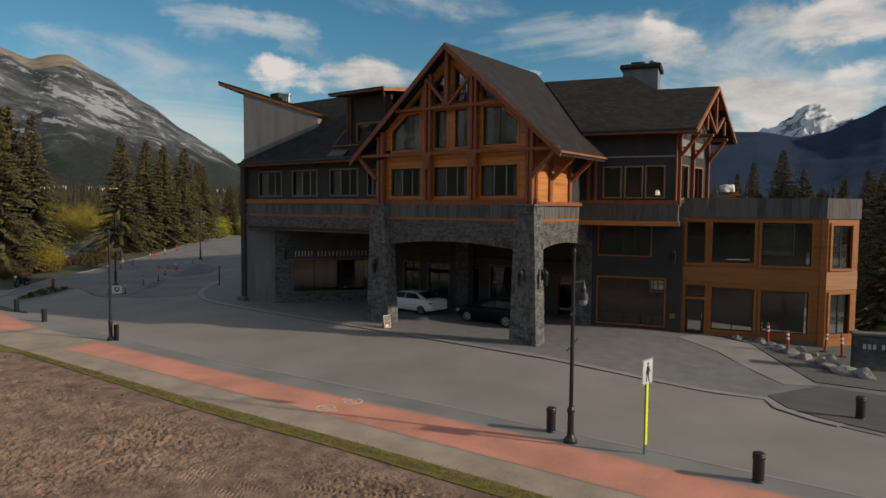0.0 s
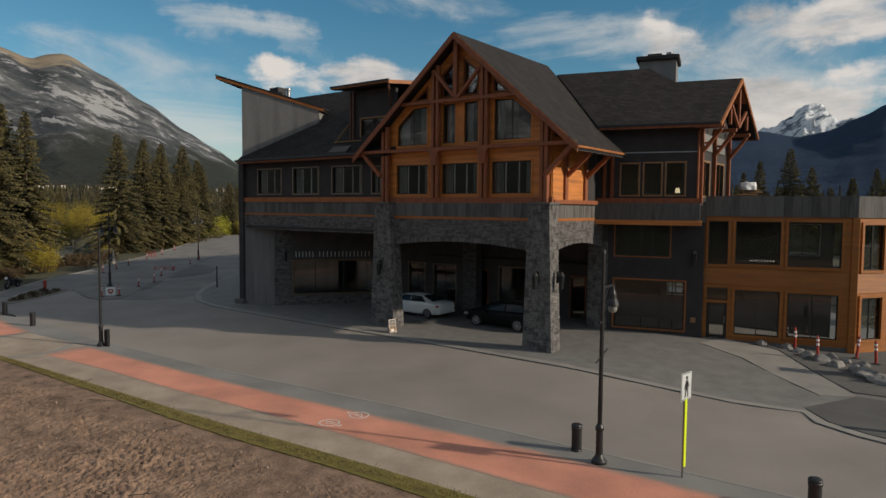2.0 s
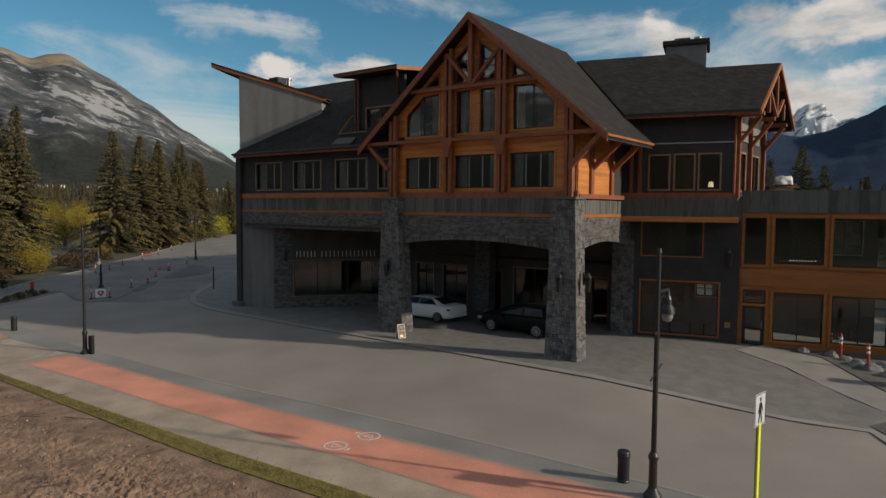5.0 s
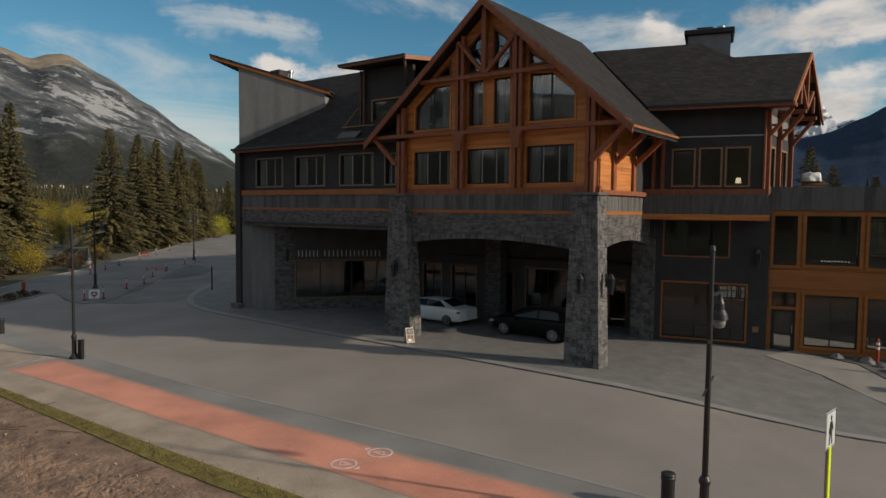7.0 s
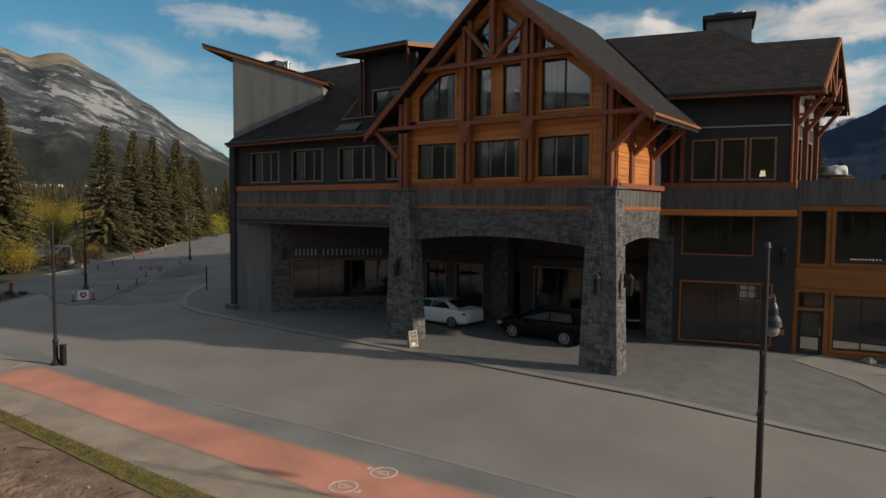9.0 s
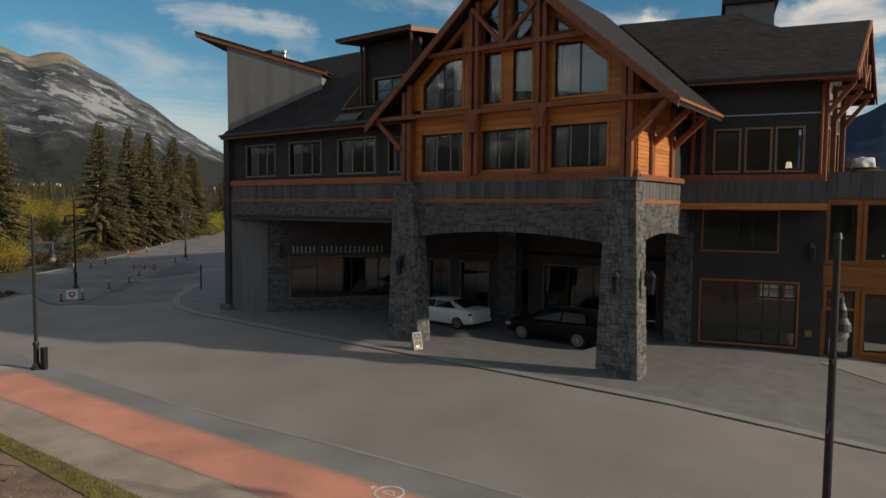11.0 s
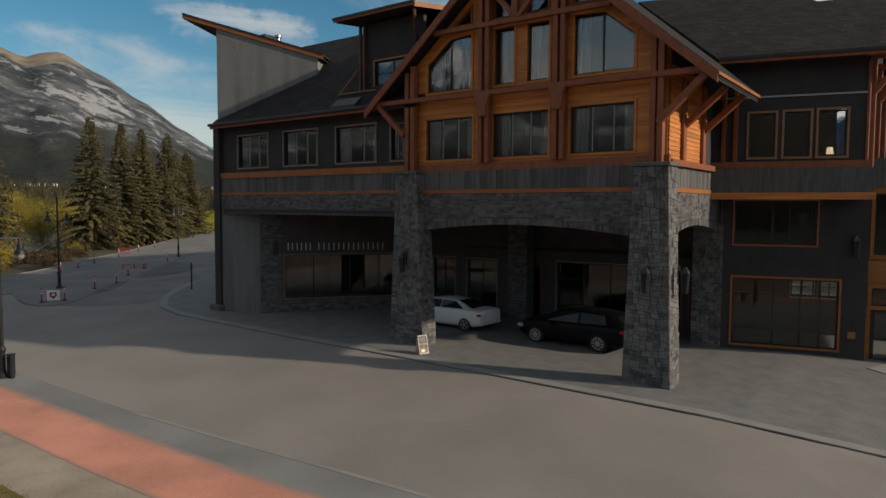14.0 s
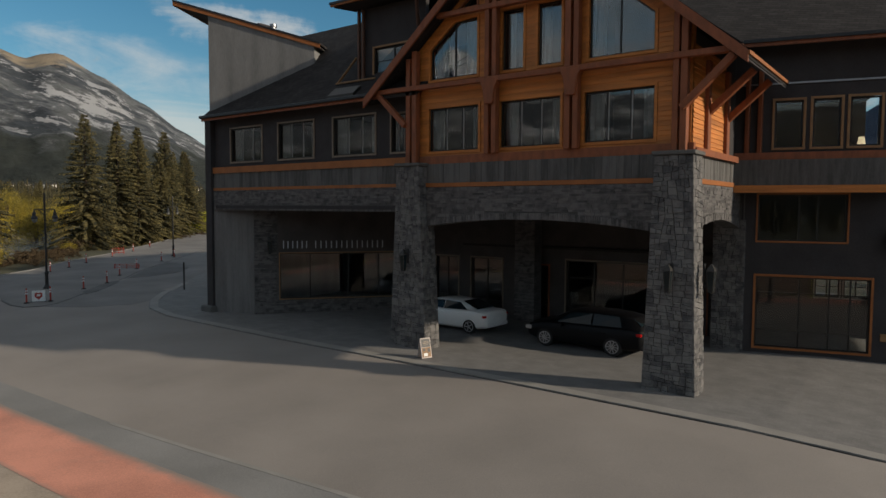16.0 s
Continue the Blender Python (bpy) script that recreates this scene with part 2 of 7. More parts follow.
M["cedar"] = mat("cedar_lap_siding", (0.47, 0.163, 0.032), 0.6, vary=0.32, scale=1.2, fine=16, bump=0.15, island=0.25, squash=(0.5, 0.5, 6))
M["trim"] = mat("orange_trim_board", (0.28, 0.092, 0.02), 0.6, vary=0.2, scale=2, fine=20, bump=0.1)
M["wing_wood"] = mat("golden_cedar_panel", (0.285, 0.096, 0.014), 0.6, vary=0.25, scale=1.2, fine=16, bump=0.15, island=0.2, squash=(0.5, 0.5, 6))
M["tan"] = mat("tan_window_trim", (0.24, 0.13, 0.055), 0.6, vary=0.15, scale=3, fine=30, bump=0.1)
M["frame"] = plain("black_window_frame", (0.015, 0.014, 0.013), 0.4)
M["pale_sash"] = plain("pale_grey_sash", (0.34, 0.33, 0.32), 0.5)
M["pale_trim"] = mat("pale_tan_trim", (0.2, 0.155, 0.115), 0.6, vary=0.15, scale=3, fine=30, bump=0.1)
M["glass"] = plain("window_glass", (0.82, 0.86, 0.86), 0.02, trans=1.0, ior=1.5)
M["coated_glass"] = plain("coated_window_glass", (0.78, 0.82, 0.82), 0.02, trans=1.0, ior=1.85)
M["curtain"] = mat("grey_curtain", (0.33, 0.325, 0.315), 0.9, vary=0.2, scale=4, fine=30, bump=0.2, squash=(8, 8, 0.5))
# near-black: the rooms' lack of light is put into the wall colour
M["inside"] = mat("unlit_room_wall", (0.035, 0.03, 0.026), 0.9, vary=0.2, scale=1, fine=10, bump=0)
M["ledge"] = coursed("ledgestone", (0.085, 0.082, 0.08), 0.9, 0.32, 0.075, 0.006, 0.02, vary=0.4, axes="sz", tones=(0.7, 1.15, 0.4))
M["stone"] = mat("grey_stone", (0.066, 0.064, 0.068), 0.9, vary=0.3, scale=4, fine=26, bump=0.7, depth=0.02, island=-0.38, tint=(0.13, 0.123, 0.117))
M["ledge_piece"] = mat("ledgestone_piece", (0.06, 0.057, 0.058), 0.9, vary=0.3, scale=4, fine=26, bump=0.6, depth=0.01, island=0.4, tint=(0.108, 0.1, 0.097))
M["mortar"] = mat("mortar", (0.1, 0.096, 0.09), 0.95, vary=0.2, scale=3, fine=30, bump=0.4)
M["black"] = mat("black_painted_metal", (0.012, 0.012, 0.013), 0.45, vary=0.2, scale=6, fine=40, bump=0.05)
M["lens"] = plain("frosted_lens", (0.2, 0.2, 0.19), 0.4)
M["steel"] = plain("galvanised_steel", (0.3, 0.3, 0.31), 0.4, 0.9)
M["bronze"] = plain("dark_bronze", (0.05, 0.046, 0.042), 0.5, 0.5)
M["white"] = mat("white_paint", (0.75, 0.75, 0.73), 0.6, vary=0.06, scale=3, fine=30, bump=0.05)
M["sign_face"] = mat("dulled_white_sign", (0.5, 0.53, 0.54), 0.5, vary=0.08, scale=3, fine=30, bump=0.02)
M["letter"] = plain("brushed_letter_metal", (0.5, 0.5, 0.5), 0.4, 0.3)
M["mark"] = mat("worn_white_marking", (0.55, 0.48, 0.44), 0.8, vary=0.3, scale=5, fine=30, bump=0.05)
M["yellow"] = mat("fluorescent_yellow_green", (0.65, 0.8, 0.01), 0.5, vary=0.05, bump=0.02)
M["orange"] = mat("red_orange_plastic", (0.36, 0.04, 0.025), 0.6, vary=0.25, bump=0.05)
M["car_white"] = plain("white_car_paint", (0.78, 0.78, 0.76), 0.3, coat=0.8)
M["car_black"] = plain("black_car_paint", (0.003, 0.003, 0.004), 0.5, coat=0.03)
M["car_black"].node_tree.nodes["Principled BSDF"].inputs["Specular IOR Level"].default_value = 0.2
M["fresh_asphalt"] = mat("dark_asphalt", (0.075, 0.072, 0.068), 0.9, vary=0.25, scale=0.6, fine=40, bump=0.25, depth=0.006)
M["dark_street"] = mat("dark_street_asphalt", (0.1, 0.094, 0.09), 0.9, vary=0.3, scale=0.35, fine=40, bump=0.25, depth=0.006)
M["strip"] = mat("grey_strip_asphalt", (0.186, 0.178, 0.168), 0.9, vary=0.28, scale=0.3, fine=40, bump=0.25, depth=0.006)
# darker copy of the road asphalt: side-street shade is put into it
M["street"] = mat("shaded_street_asphalt", (0.158, 0.146, 0.136), 0.9, vary=0.28, scale=0.3, fine=40, bump=0.25, depth=0.006)
M["car_glass"] = plain("tinted_car_glass", (0.012, 0.02, 0.024), 0.05)
M["car_glass"].node_tree.nodes["Principled BSDF"].inputs["Specular IOR Level"].default_value = 0.3
M["rubber"] = plain("tyre_rubber", (0.018, 0.018, 0.018), 0.85)
M["alloy"] = plain("alloy_wheel", (0.5, 0.5, 0.52), 0.35, 0.8)
M["tail"] = plain("red_tail_lamp", (0.45, 0.01, 0.01), 0.2)
M["rock"] = mat("pale_boulder", (0.2, 0.19, 0.178), 0.9, vary=0.35, scale=3, fine=14, bump=0.5)
M["bark"] = mat("bark", (0.07, 0.05, 0.035), 0.95, vary=0.3, scale=4, fine=20, bump=0.6)
M["spruce"] = mat("spruce_needles", (0.025, 0.034, 0.016), 0.8, vary=0.5, scale=0.22, fine=4, bump=0, island=0.6, tint=(0.092, 0.073, 0.023))
M["far_spruce"] = mat("far_conifers", (0.022, 0.029, 0.018), 0.9, vary=0.4, scale=0.05, fine=0.6, bump=0, island=0.4, tint=(0.065, 0.052, 0.022))
M["willow"] = mat("yellow_green_leaves", (0.11, 0.105, 0.014), 0.8, vary=0.4, scale=0.6, fine=6, bump=0, island=0.6, tint=(0.26, 0.19, 0.015))
# greener and brighter than the willow leaves; sunlight is put into the colour
M["sunlit_willow"] = mat("sunlit_green_leaves", (0.17, 0.2, 0.02), 0.75, vary=0.4, scale=0.6, fine=6, bump=0, island=0.6, tint=(0.32, 0.3, 0.02))
M["autumn"] = mat("orange_brown_brush", (0.06, 0.038, 0.016), 0.85, vary=0.5, scale=0.6, fine=6, bump=0, island=0.6)
M["water"] = mat("river_water", (0.12, 0.125, 0.12), 0.16, vary=0.2, scale=0.05, fine=1.5, bump=0.15, depth=0.05, squash=(1, 2, 1))
M["house_paint"] = mat("pale_house_paint", (0.55, 0.51, 0.46), 0.8, vary=0.2, scale=0.2, fine=1.0, bump=0, island=-0.5)
M["room_tan"] = mat("tan_room_wall", (0.34, 0.25, 0.15), 0.9, vary=0.15, scale=0.6, fine=8, bump=0)
M["shingle"].node_tree.nodes["Principled BSDF"].inputs["Specular IOR Level"].default_value = 0.2

# the lane's coating, worn off to the grey below where 'wear' is high
nt = M["red_lane"].node_tree
at_ = nt.nodes.new("ShaderNodeAttribute")
at_.attribute_name = "wear"
tcx = nt.nodes.new("ShaderNodeTexCoord")
wn2 = nt.nodes.new("ShaderNodeTexNoise")
wn2.inputs["Scale"].default_value, wn2.inputs["Detail"].default_value, wn2.inputs["Roughness"].default_value = 1.1, 9, 0.65
nt.links.new(tcx.outputs["Object"], wn2.inputs["Vector"])
am = nt.nodes.new("ShaderNodeMath")
am.operation = "MULTIPLY_ADD"
am.inputs[1].default_value = 0.9
nt.links.new(at_.outputs["Fac"], am.inputs[0])
nt.links.new(wn2.outputs["Fac"], am.inputs[2])
gone = nt.nodes.new("ShaderNodeMapRange")
gone.inputs["From Min"].default_value, gone.inputs["From Max"].default_value = 0.56, 1.25
nt.links.new(am.outputs[0], gone.inputs["Value"])
worn_mix = nt.nodes.new("ShaderNodeMix")
worn_mix.data_type = "RGBA"
bsdf = nt.nodes["Principled BSDF"]
nt.links.new(gone.outputs[0], worn_mix.inputs[0])
nt.links.new(bsdf.inputs["Base Color"].links[0].from_socket, worn_mix.inputs[6])
worn_mix.inputs[7].default_value = (0.26, 0.2, 0.165, 1)
nt.links.new(worn_mix.outputs[2], bsdf.inputs["Base Color"])

# ---- building tools ----
TH = radians(15.5)
WING = Matrix.Rotation(TH, 4, "Z")


def finish(name, bm, material, smooth=False):
    me = bpy.data.meshes.new(name)
    bm.normal_update()
    bm.to_mesh(me)
    bm.free()
    me.materials.append(material)
    if smooth:
        me.shade_smooth()
    return me


def part(name, bm, material, parent, label="", m=None, smooth=False):
    ob = new(name, finish(name, bm, material, smooth))
    ob.parent = parent
    if m is not None:
        ob.matrix_local = m
    return tagged(ob, label)


def thing(name, label, category, m=None, group="", kind=""):
    ob = new(name)
    ob.empty_display_size = 0.2
    if m is not None:
        ob.matrix_basis = m
    return tagged(ob, label, category, group, kind)


def solo(name, bm, material, label, category, m=None, group="", kind="", smooth=False):
    ob = new(name, finish(name, bm, material, smooth))
    if m is not None:
        ob.matrix_basis = m
    return tagged(ob, label, category, group, kind)


def box(bm, x0, x1, y0, y1, z0, z1, m=None):
    vs = [bm.verts.new(Vector(p) if m is None else m @ Vector(p)) for p in
          ((x0, y0, z0), (x1, y0, z0), (x1, y1, z0), (x0, y1, z0), (x0, y0, z1), (x1, y0, z1), (x1, y1, z1), (x0, y1, z1))]
    for f in ((3, 2, 1, 0), (4, 5, 6, 7), (0, 1, 5, 4), (1, 2, 6, 5), (2, 3, 7, 6), (3, 0, 4, 7)):
        bm.faces.new([vs[i] for i in f])
    return vs


def boxes(*rows, m=None):
    bm = bmesh.new()
    for r in rows:
        box(bm, *r, m=m)
    return bm


def bevel(bm, width, segments=2):
    bmesh.ops.bevel(bm, geom=list(bm.edges), offset=width, segments=segments, affect="EDGES", clamp_overlap=True)
    return bm


def beam(bm, a, b, w, h, up=(0, 0, 1)):
    """A squared timber from a to b, w wide and h deep."""
    a, b = Vector(a), Vector(b)
    d = (b - a).normalized()
    s = d.cross(Vector(up))
    if s.length < 1e-4:
        s = d.cross(Vector((0, 1, 0)))
    s.normalize()
    u = s.cross(d).normalized()
    vs = [bm.verts.new(p + s * (i * w / 2) + u * (j * h / 2)) for p in (a, b) for i, j in ((-1, -1), (1, -1), (1, 1), (-1, 1))]
    for f in ((0, 1, 2, 3), (7, 6, 5, 4), (0, 4, 5, 1), (1, 5, 6, 2), (2, 6, 7, 3), (3, 7, 4, 0)):
        bm.faces.new([vs[i] for i in f])
    return bm


def lathe(bm, profile, n=16, m=None):
    """A turned body from (radius, height) pairs."""
    rings = []
    for r, z in profile:
        ring = []
        for i in range(n):
            a = 2 * math.pi * i / n
            p = Vector((r * math.cos(a), r * math.sin(a), z))
            ring.append(bm.verts.new(p if m is None else m @ p))
        rings.append(ring)
    for lo, hi in zip(rings, rings[1:]):
        for i in range(n):
            bm.faces.new((lo[i], lo[(i + 1) % n], hi[(i + 1) % n], hi[i]))
    bm.faces.new(rings[0][::-1])
    bm.faces.new(rings[-1])
    return bm


from mathutils.geometry import tessellate_polygon


def sheet(bm, outer, holes, depth, at=lambda a, b, d: Vector((a, d, b))):
    """A plate of that depth with openings; outlines in the plane's own two axes. at() places a point (a, b) at a depth."""
    loops = [list(outer)] + [list(h) for h in holes]
    flat = [p for lp in loops for p in lp]
    tris = tessellate_polygon([[Vector((a, b, 0)) for a, b in lp] for lp in loops])
    f = [bm.verts.new(at(a, b, 0)) for a, b in flat]
    k = [bm.verts.new(at(a, b, depth)) for a, b in flat]
    for t in tris:
        bm.faces.new([f[i] for i in t])
        bm.faces.new([k[i] for i in reversed(t)])
    i = 0
    for lp in loops:
        n = len(lp)
        for j in range(n):
            a, b = i + j, i + (j + 1) % n
            bm.faces.new((f[a], f[b], k[b], k[a]))
        i += n
    bmesh.ops.recalc_face_normals(bm, faces=bm.faces)
    return bm


def rect(a0, a1, b0, b1):
    return [(a0, b0), (a1, b0), (a1, b1), (a0, b1)]


def inset(pts, d):
    """A convex outline (counter-clockwise) moved inwards by d."""
    n, out = len(pts), []
    for i in range(n):
        p, a, b = Vector(pts[i]), Vector(pts[i - 1]), Vector(pts[(i + 1) % n])
        e0, e1 = (p - a).normalized(), (b - p).normalized()
        n0, n1 = Vector((-e0.y, e0.x)), Vector((-e1.y, e1.x))
        k = d / max(0.25, 1 + n0.dot(n1))
        out.append(tuple(p + (n0 + n1) * k))
    return out


def clip_x(pts, x, keep_left):
    out = []
    for i, p in enumerate(pts):
        q = pts[(i + 1) % len(pts)]
        inp, inq = (p[0] <= x) == keep_left, (q[0] <= x) == keep_left
        if inp:
            out.append(p)
        if inp != inq:
            t = (x - p[0]) / (q[0] - p[0])
            out.append((x, p[1] + t * (q[1] - p[1])))
    return out


def window(parent, pts, at, mullions=(), bars=(), trim="timber", trim_w=0.12, proud=0.05, curtains=(), label="", recess=0.06, pale=False, glass="glass"):
    """A window in an opening: trim round it, a black sash with mullions and bars, one pane a light, curtains behind."""
    bm = bmesh.new()
    sheet(bm, inset(pts, -trim_w), [pts], proud + 0.02, lambda a, b, d: at(a, b, -proud + d))
    w = part("window", bm, M[trim], parent, label)
    bm = bmesh.new()
    sheet(bm, inset(pts, 0.002), [inset(pts, 0.055)], 0.08, lambda a, b, d: at(a, b, recess + d))
    zs = [p[1] for p in pts]
    inner = inset(pts, 0.055)
    for x in mullions:
        col = [p for p in clip_x(clip_x(inner, x - 0.03, False), x + 0.02, True)]
        sheet(bm, col, [], 0.07, lambda a, b, d: at(a, b, recess + 0.005 + d))
    xs = [p[0] for p in pts]
    for z in bars:
        sheet(bm, rect(min(xs) + 0.05, max(xs) - 0.05, z - 0.02, z + 0.02), [], 0.05, lambda a, b, d: at(a, b, recess + 0.012 + d))
    part("sash", bm, M["frame"], w)
    if pale:
        for x in mullions:
            rail = sheet(bmesh.new(), clip_x(clip_x(inner, x + 0.02, False), x + 0.048, True), [], 0.06, lambda a, b, d: at(a, b, recess + 0.004 + d))
            part("mullion", rail, M["pale_sash"], w, "pale grey sliding sash rail")
    edges = [min(xs) - 1, *sorted(mullions), max(xs) + 1]
    for a0, a1 in zip(edges, edges[1:]):
        cell = clip_x(clip_x(inner, a0, False), a1, True)
        if len(cell) > 2:
            bm = bmesh.new()
            sheet(bm, cell, [], 0.008, lambda a, b, d: at(a, b, recess + 0.035 + d))
            part("pane", bm, M[glass], w)
    for c0, c1 in curtains:
        bm = bmesh.new()
        cell = clip_x(clip_x(inner, c0, False), c1, True)
        if len(cell) > 2:
            top = max(p[1] for p in cell)
            n = max(6, int((c1 - c0) / 0.06))
            grid = []
            for i in range(n + 1):
                a = c0 + (c1 - c0) * i / n
                off = 0.035 * math.sin(i * 2.1) + 0.25
                grid.append((bm.verts.new(at(a, min(zs) - 0.05, off)), bm.verts.new(at(a, top, off))))
            for (p, q), (r, s) in zip(grid, grid[1:]):
                bm.faces.new((p, r, s, q))
            part("curtain", bm, M["curtain"], w, "pale grey curtain")
    return w

# ---- ground ----


def ramp_up(a, b, v):
    t = min(1.0, max(0.0, (v - a) / (b - a)))
    return t * t * (3 - 2 * t)


def level(x, y):
    """Height of the paved ground: it falls from the building to the road, and to the east."""
    z = -0.42 * ramp_up(1.0, 11.0, -y) + 0.22 * ramp_up(4.5, 9.5, y)
    z -= 0.5 * ramp_up(2.5, 12.5, x) * ramp_up(-9.0, 1.0, y)
    return z


def slab(name, outline, top, depth, material, label, category="pavement", step=2.5, kind="structure", follow=level):
    bm = bmesh.new()
    bm.faces.new([bm.verts.new((x, y, 0)) for x, y in outline])
    xs, ys = [p[0] for p in outline], [p[1] for p in outline]
    for axis, lo, hi in (("x", min(xs), max(xs)), ("y", min(ys), max(ys))):
        n = int((hi - lo) / step)
        for i in range(1, n + 1):
            c = lo + (hi - lo) * i / (n + 1)
            co, no = ((c, 0, 0), (1, 0, 0)) if axis == "x" else ((0, c, 0), (0, 1, 0))
            bmesh.ops.bisect_plane(bm, geom=bm.verts[:] + bm.edges[:] + bm.faces[:], plane_co=co, plane_no=no)
    bm.normal_update()
    for f in bm.faces:
        if f.normal.z < 0:
            f.normal_flip()
    rim = [e for e in bm.edges if e.is_boundary]
    made = bmesh.ops.extrude_edge_only(bm, edges=rim)["geom"]
    low = {g for g in made if isinstance(g, bmesh.types.BMVert)}
    for v in bm.verts:
        v.co.z = follow(v.co.x, v.co.y) + top - (depth if v in low else 0.0)
    bmesh.ops.recalc_face_normals(bm, faces=bm.faces)
    return solo(name, bm, material, label, category, kind=kind)


def terrain(x, y):
    near = level(x, y) - 0.5
    d = math.hypot(x + 10, y)
    return near * (1 - ramp_up(60, 160, d)) - 3.0 * ramp_up(60, 300, d) + 28.0 * ramp_up(300, 850, d) * ramp_up(150, 400, -x)


# one sheet to the horizon, finer near the building
bm = bmesh.new()
marks = sorted({-4600.0, -2600.0, -1500.0, -900.0, -500.0, -300.0, 4600.0, 2600.0, 1500.0, 900.0, 500.0, 300.0, *[float(v) for v in range(-1000, -200, 50)], *[float(v) for v in range(-200, 201, 10)], *[float(v) for v in range(250, 1000, 50)]})
grid = [[bm.verts.new((x, y, terrain(x, y))) for y in marks] for x in marks]
for i in range(len(marks) - 1):
    for j in range(len(marks) - 1):
        bm.faces.new((grid[i][j], grid[i + 1][j], grid[i + 1][j + 1], grid[i][j + 1]))
solo("ground", bm, M["terrain"], "brown grassy valley floor reaching to the mountains", "ground", kind="structure")

slab("road", [(-62, -10.3), (-32, -10.3), (-28, -11.3), (10, -11.0), (60, -9.4), (60, -3.5), (24, -3.2), (20, 2), (14, -1), (-24, 2), (-60, 45), (-110, 95), (-140, 100), (-140, 85), (-106, 51.7), (-96.6, 43.5), (-78.9, 28.6), (-64.9, 15.9), (-55.2, 5.6), (-50.5, 0.1), (-46.3, -4.1), (-44.3, -6.6), (-47, -8.4), (-62, -8.8)], -0.025, 0.4, M["asphalt"], "worn grey asphalt road in front of the hotel", "road")
slab("forecourt", [(-34.9, 6.4), (-31.7, 3.0), (-29.1, 0.9), (-26.4, -0.65), (-23.5, -1.4), (-20, -1.55), (-15, -1.7), (-7, -1.7), (0, -1.85), (6, -1.95), (10, -1.75), (12.3, -1.15), (12.9, -2.3), (14.2, -3.1), (17, -3.8), (26, -4.3), (24, 8), (16, 13), (10, 25), (-60, 50), (-75, 50)], 0.0, 0.4, M["paver"], "grey paved forecourt between the road and the hotel", "pavement")
KERB = [(-34.9, 6.4), (-31.7, 3.0), (-29.1, 0.9), (-26.4, -0.65), (-23.5, -1.4), (-20, -1.55), (-15, -1.7), (-7, -1.7), (0, -1.85), (6, -1.95), (10, -1.75), (12.3, -1.15), (12.9, -2.3), (14.2, -3.1), (15.0, -3.35)]


def ribbon(name, line, inner, outer, top, depth, material, label, category="kerb"):
    """A strip of even width along a line: inner and outer are its offsets to the left of the way."""
    pts = []
    for i, p in enumerate(line):
        a, b = Vector(line[max(0, i - 1)]), Vector(line[min(len(line) - 1, i + 1)])
        d = (b - a).normalized()
        n = Vector((-d.y, d.x))
        pts.append((Vector(p) + n * inner, Vector(p) + n * outer))
    return slab(name, [tuple(p[0]) for p in pts] + [tuple(p[1]) for p in reversed(pts)], top, depth, material, label, category)


ribbon("drain_joint", KERB, -0.115, -0.088, -0.018, 0.1, M["black"], "thin dark joint along the forecourt kerb", "joint")
ribbon("kerb", KERB, -0.08, 0.35, 0.02, 0.4, M["kerb"], "pale concrete kerb round the forecourt")
slab("concrete_apron", [(6.2, 7.2), (8.6, 6.0), (12.4, 1.9), (13.6, 2.6), (12.0, 5.2), (9.6, 8.6), (7.0, 9.0)], 0.03, 0.2, M["kerb"], "smooth pale concrete path to the annex door", "pavement")
LANE_NEAR = [(-18.6, -14.2), (-17.4, -14.1), (-12.7, -13.75), (-7.5, -13.6), (-4, -13.4), (0.5, -13.15), (7, -12.9), (30, -12.1), (60, -11.6)]
LANE_FAR = [(-18.6, -11.9), (-13, -11.8), (-8, -11.6), (-4, -11.4), (0.2, -11.05), (3.4, -10.75), (7, -10.5), (30, -9.7), (60, -9.2)]
ROAD_KERB = [(-20, -10.9), (-10.5, -10.7), (-7, -10.45), (-2.5, -10.05), (1, -9.8), (5, -9.62), (30, -8.8), (60, -8.3)]
VERGE_IN = [(-18.3, -15.5), (-13, -15.3), (-9, -15.15), (-5, -15.0), (-2, -14.85), (2.3, -14.55), (5.2, -14.4), (30, -13.6), (60, -13.0)]
VERGE_OUT = [(-18.3, -15.85), (-12, -15.75), (-7.8, -15.68), (-4, -15.64), (-1.4, -15.55), (3, -15.2), (30, -14.3), (60, -13.7)]


def on_line(line, x):
    """The line's y at that x."""
    for (x0, y0), (x1, y1) in zip(line, line[1:]):
        if x <= x1:
            return y0 + (y1 - y0) * (x - x0) / (x1 - x0)
    return line[-1][1]


slab("sidewalk", [(-24.6, -15.7), *VERGE_IN, *LANE_NEAR[::-1], (-18.6, -11.9), (-19.2, -12.0), (-24.4, -12.3)], 0.0, 0.4, M["concrete"], "pale concrete sidewalk beside the red lane", "pavement")
ribbon("edging", [(-19.3, -16.1), (-18.4, -15.1), (-18.15, -14.3), (-18.5, -13.3), (-19.5, -12.2)], -0.14, 0.14, 0.018, 0.2, M["kerb"], "pale curved concrete edging round the corner pad")
slab("corner_pad", [(-24.4, -15.6), (-19.5, -15.9), (-18.6, -15.0), (-18.35, -14.3), (-18.7, -13.3), (-19.6, -12.3), (-24.4, -12.4)], 0.012, 0.2, M["concrete"], "brownish worn corner pad of the sidewalk", "pavement")
ribbon("edging", [(-24.4, -15.7), (-24.4, -12.3)], -0.14, 0.14, 0.018, 0.2, M["kerb"], "pale concrete edging beside the red lane")


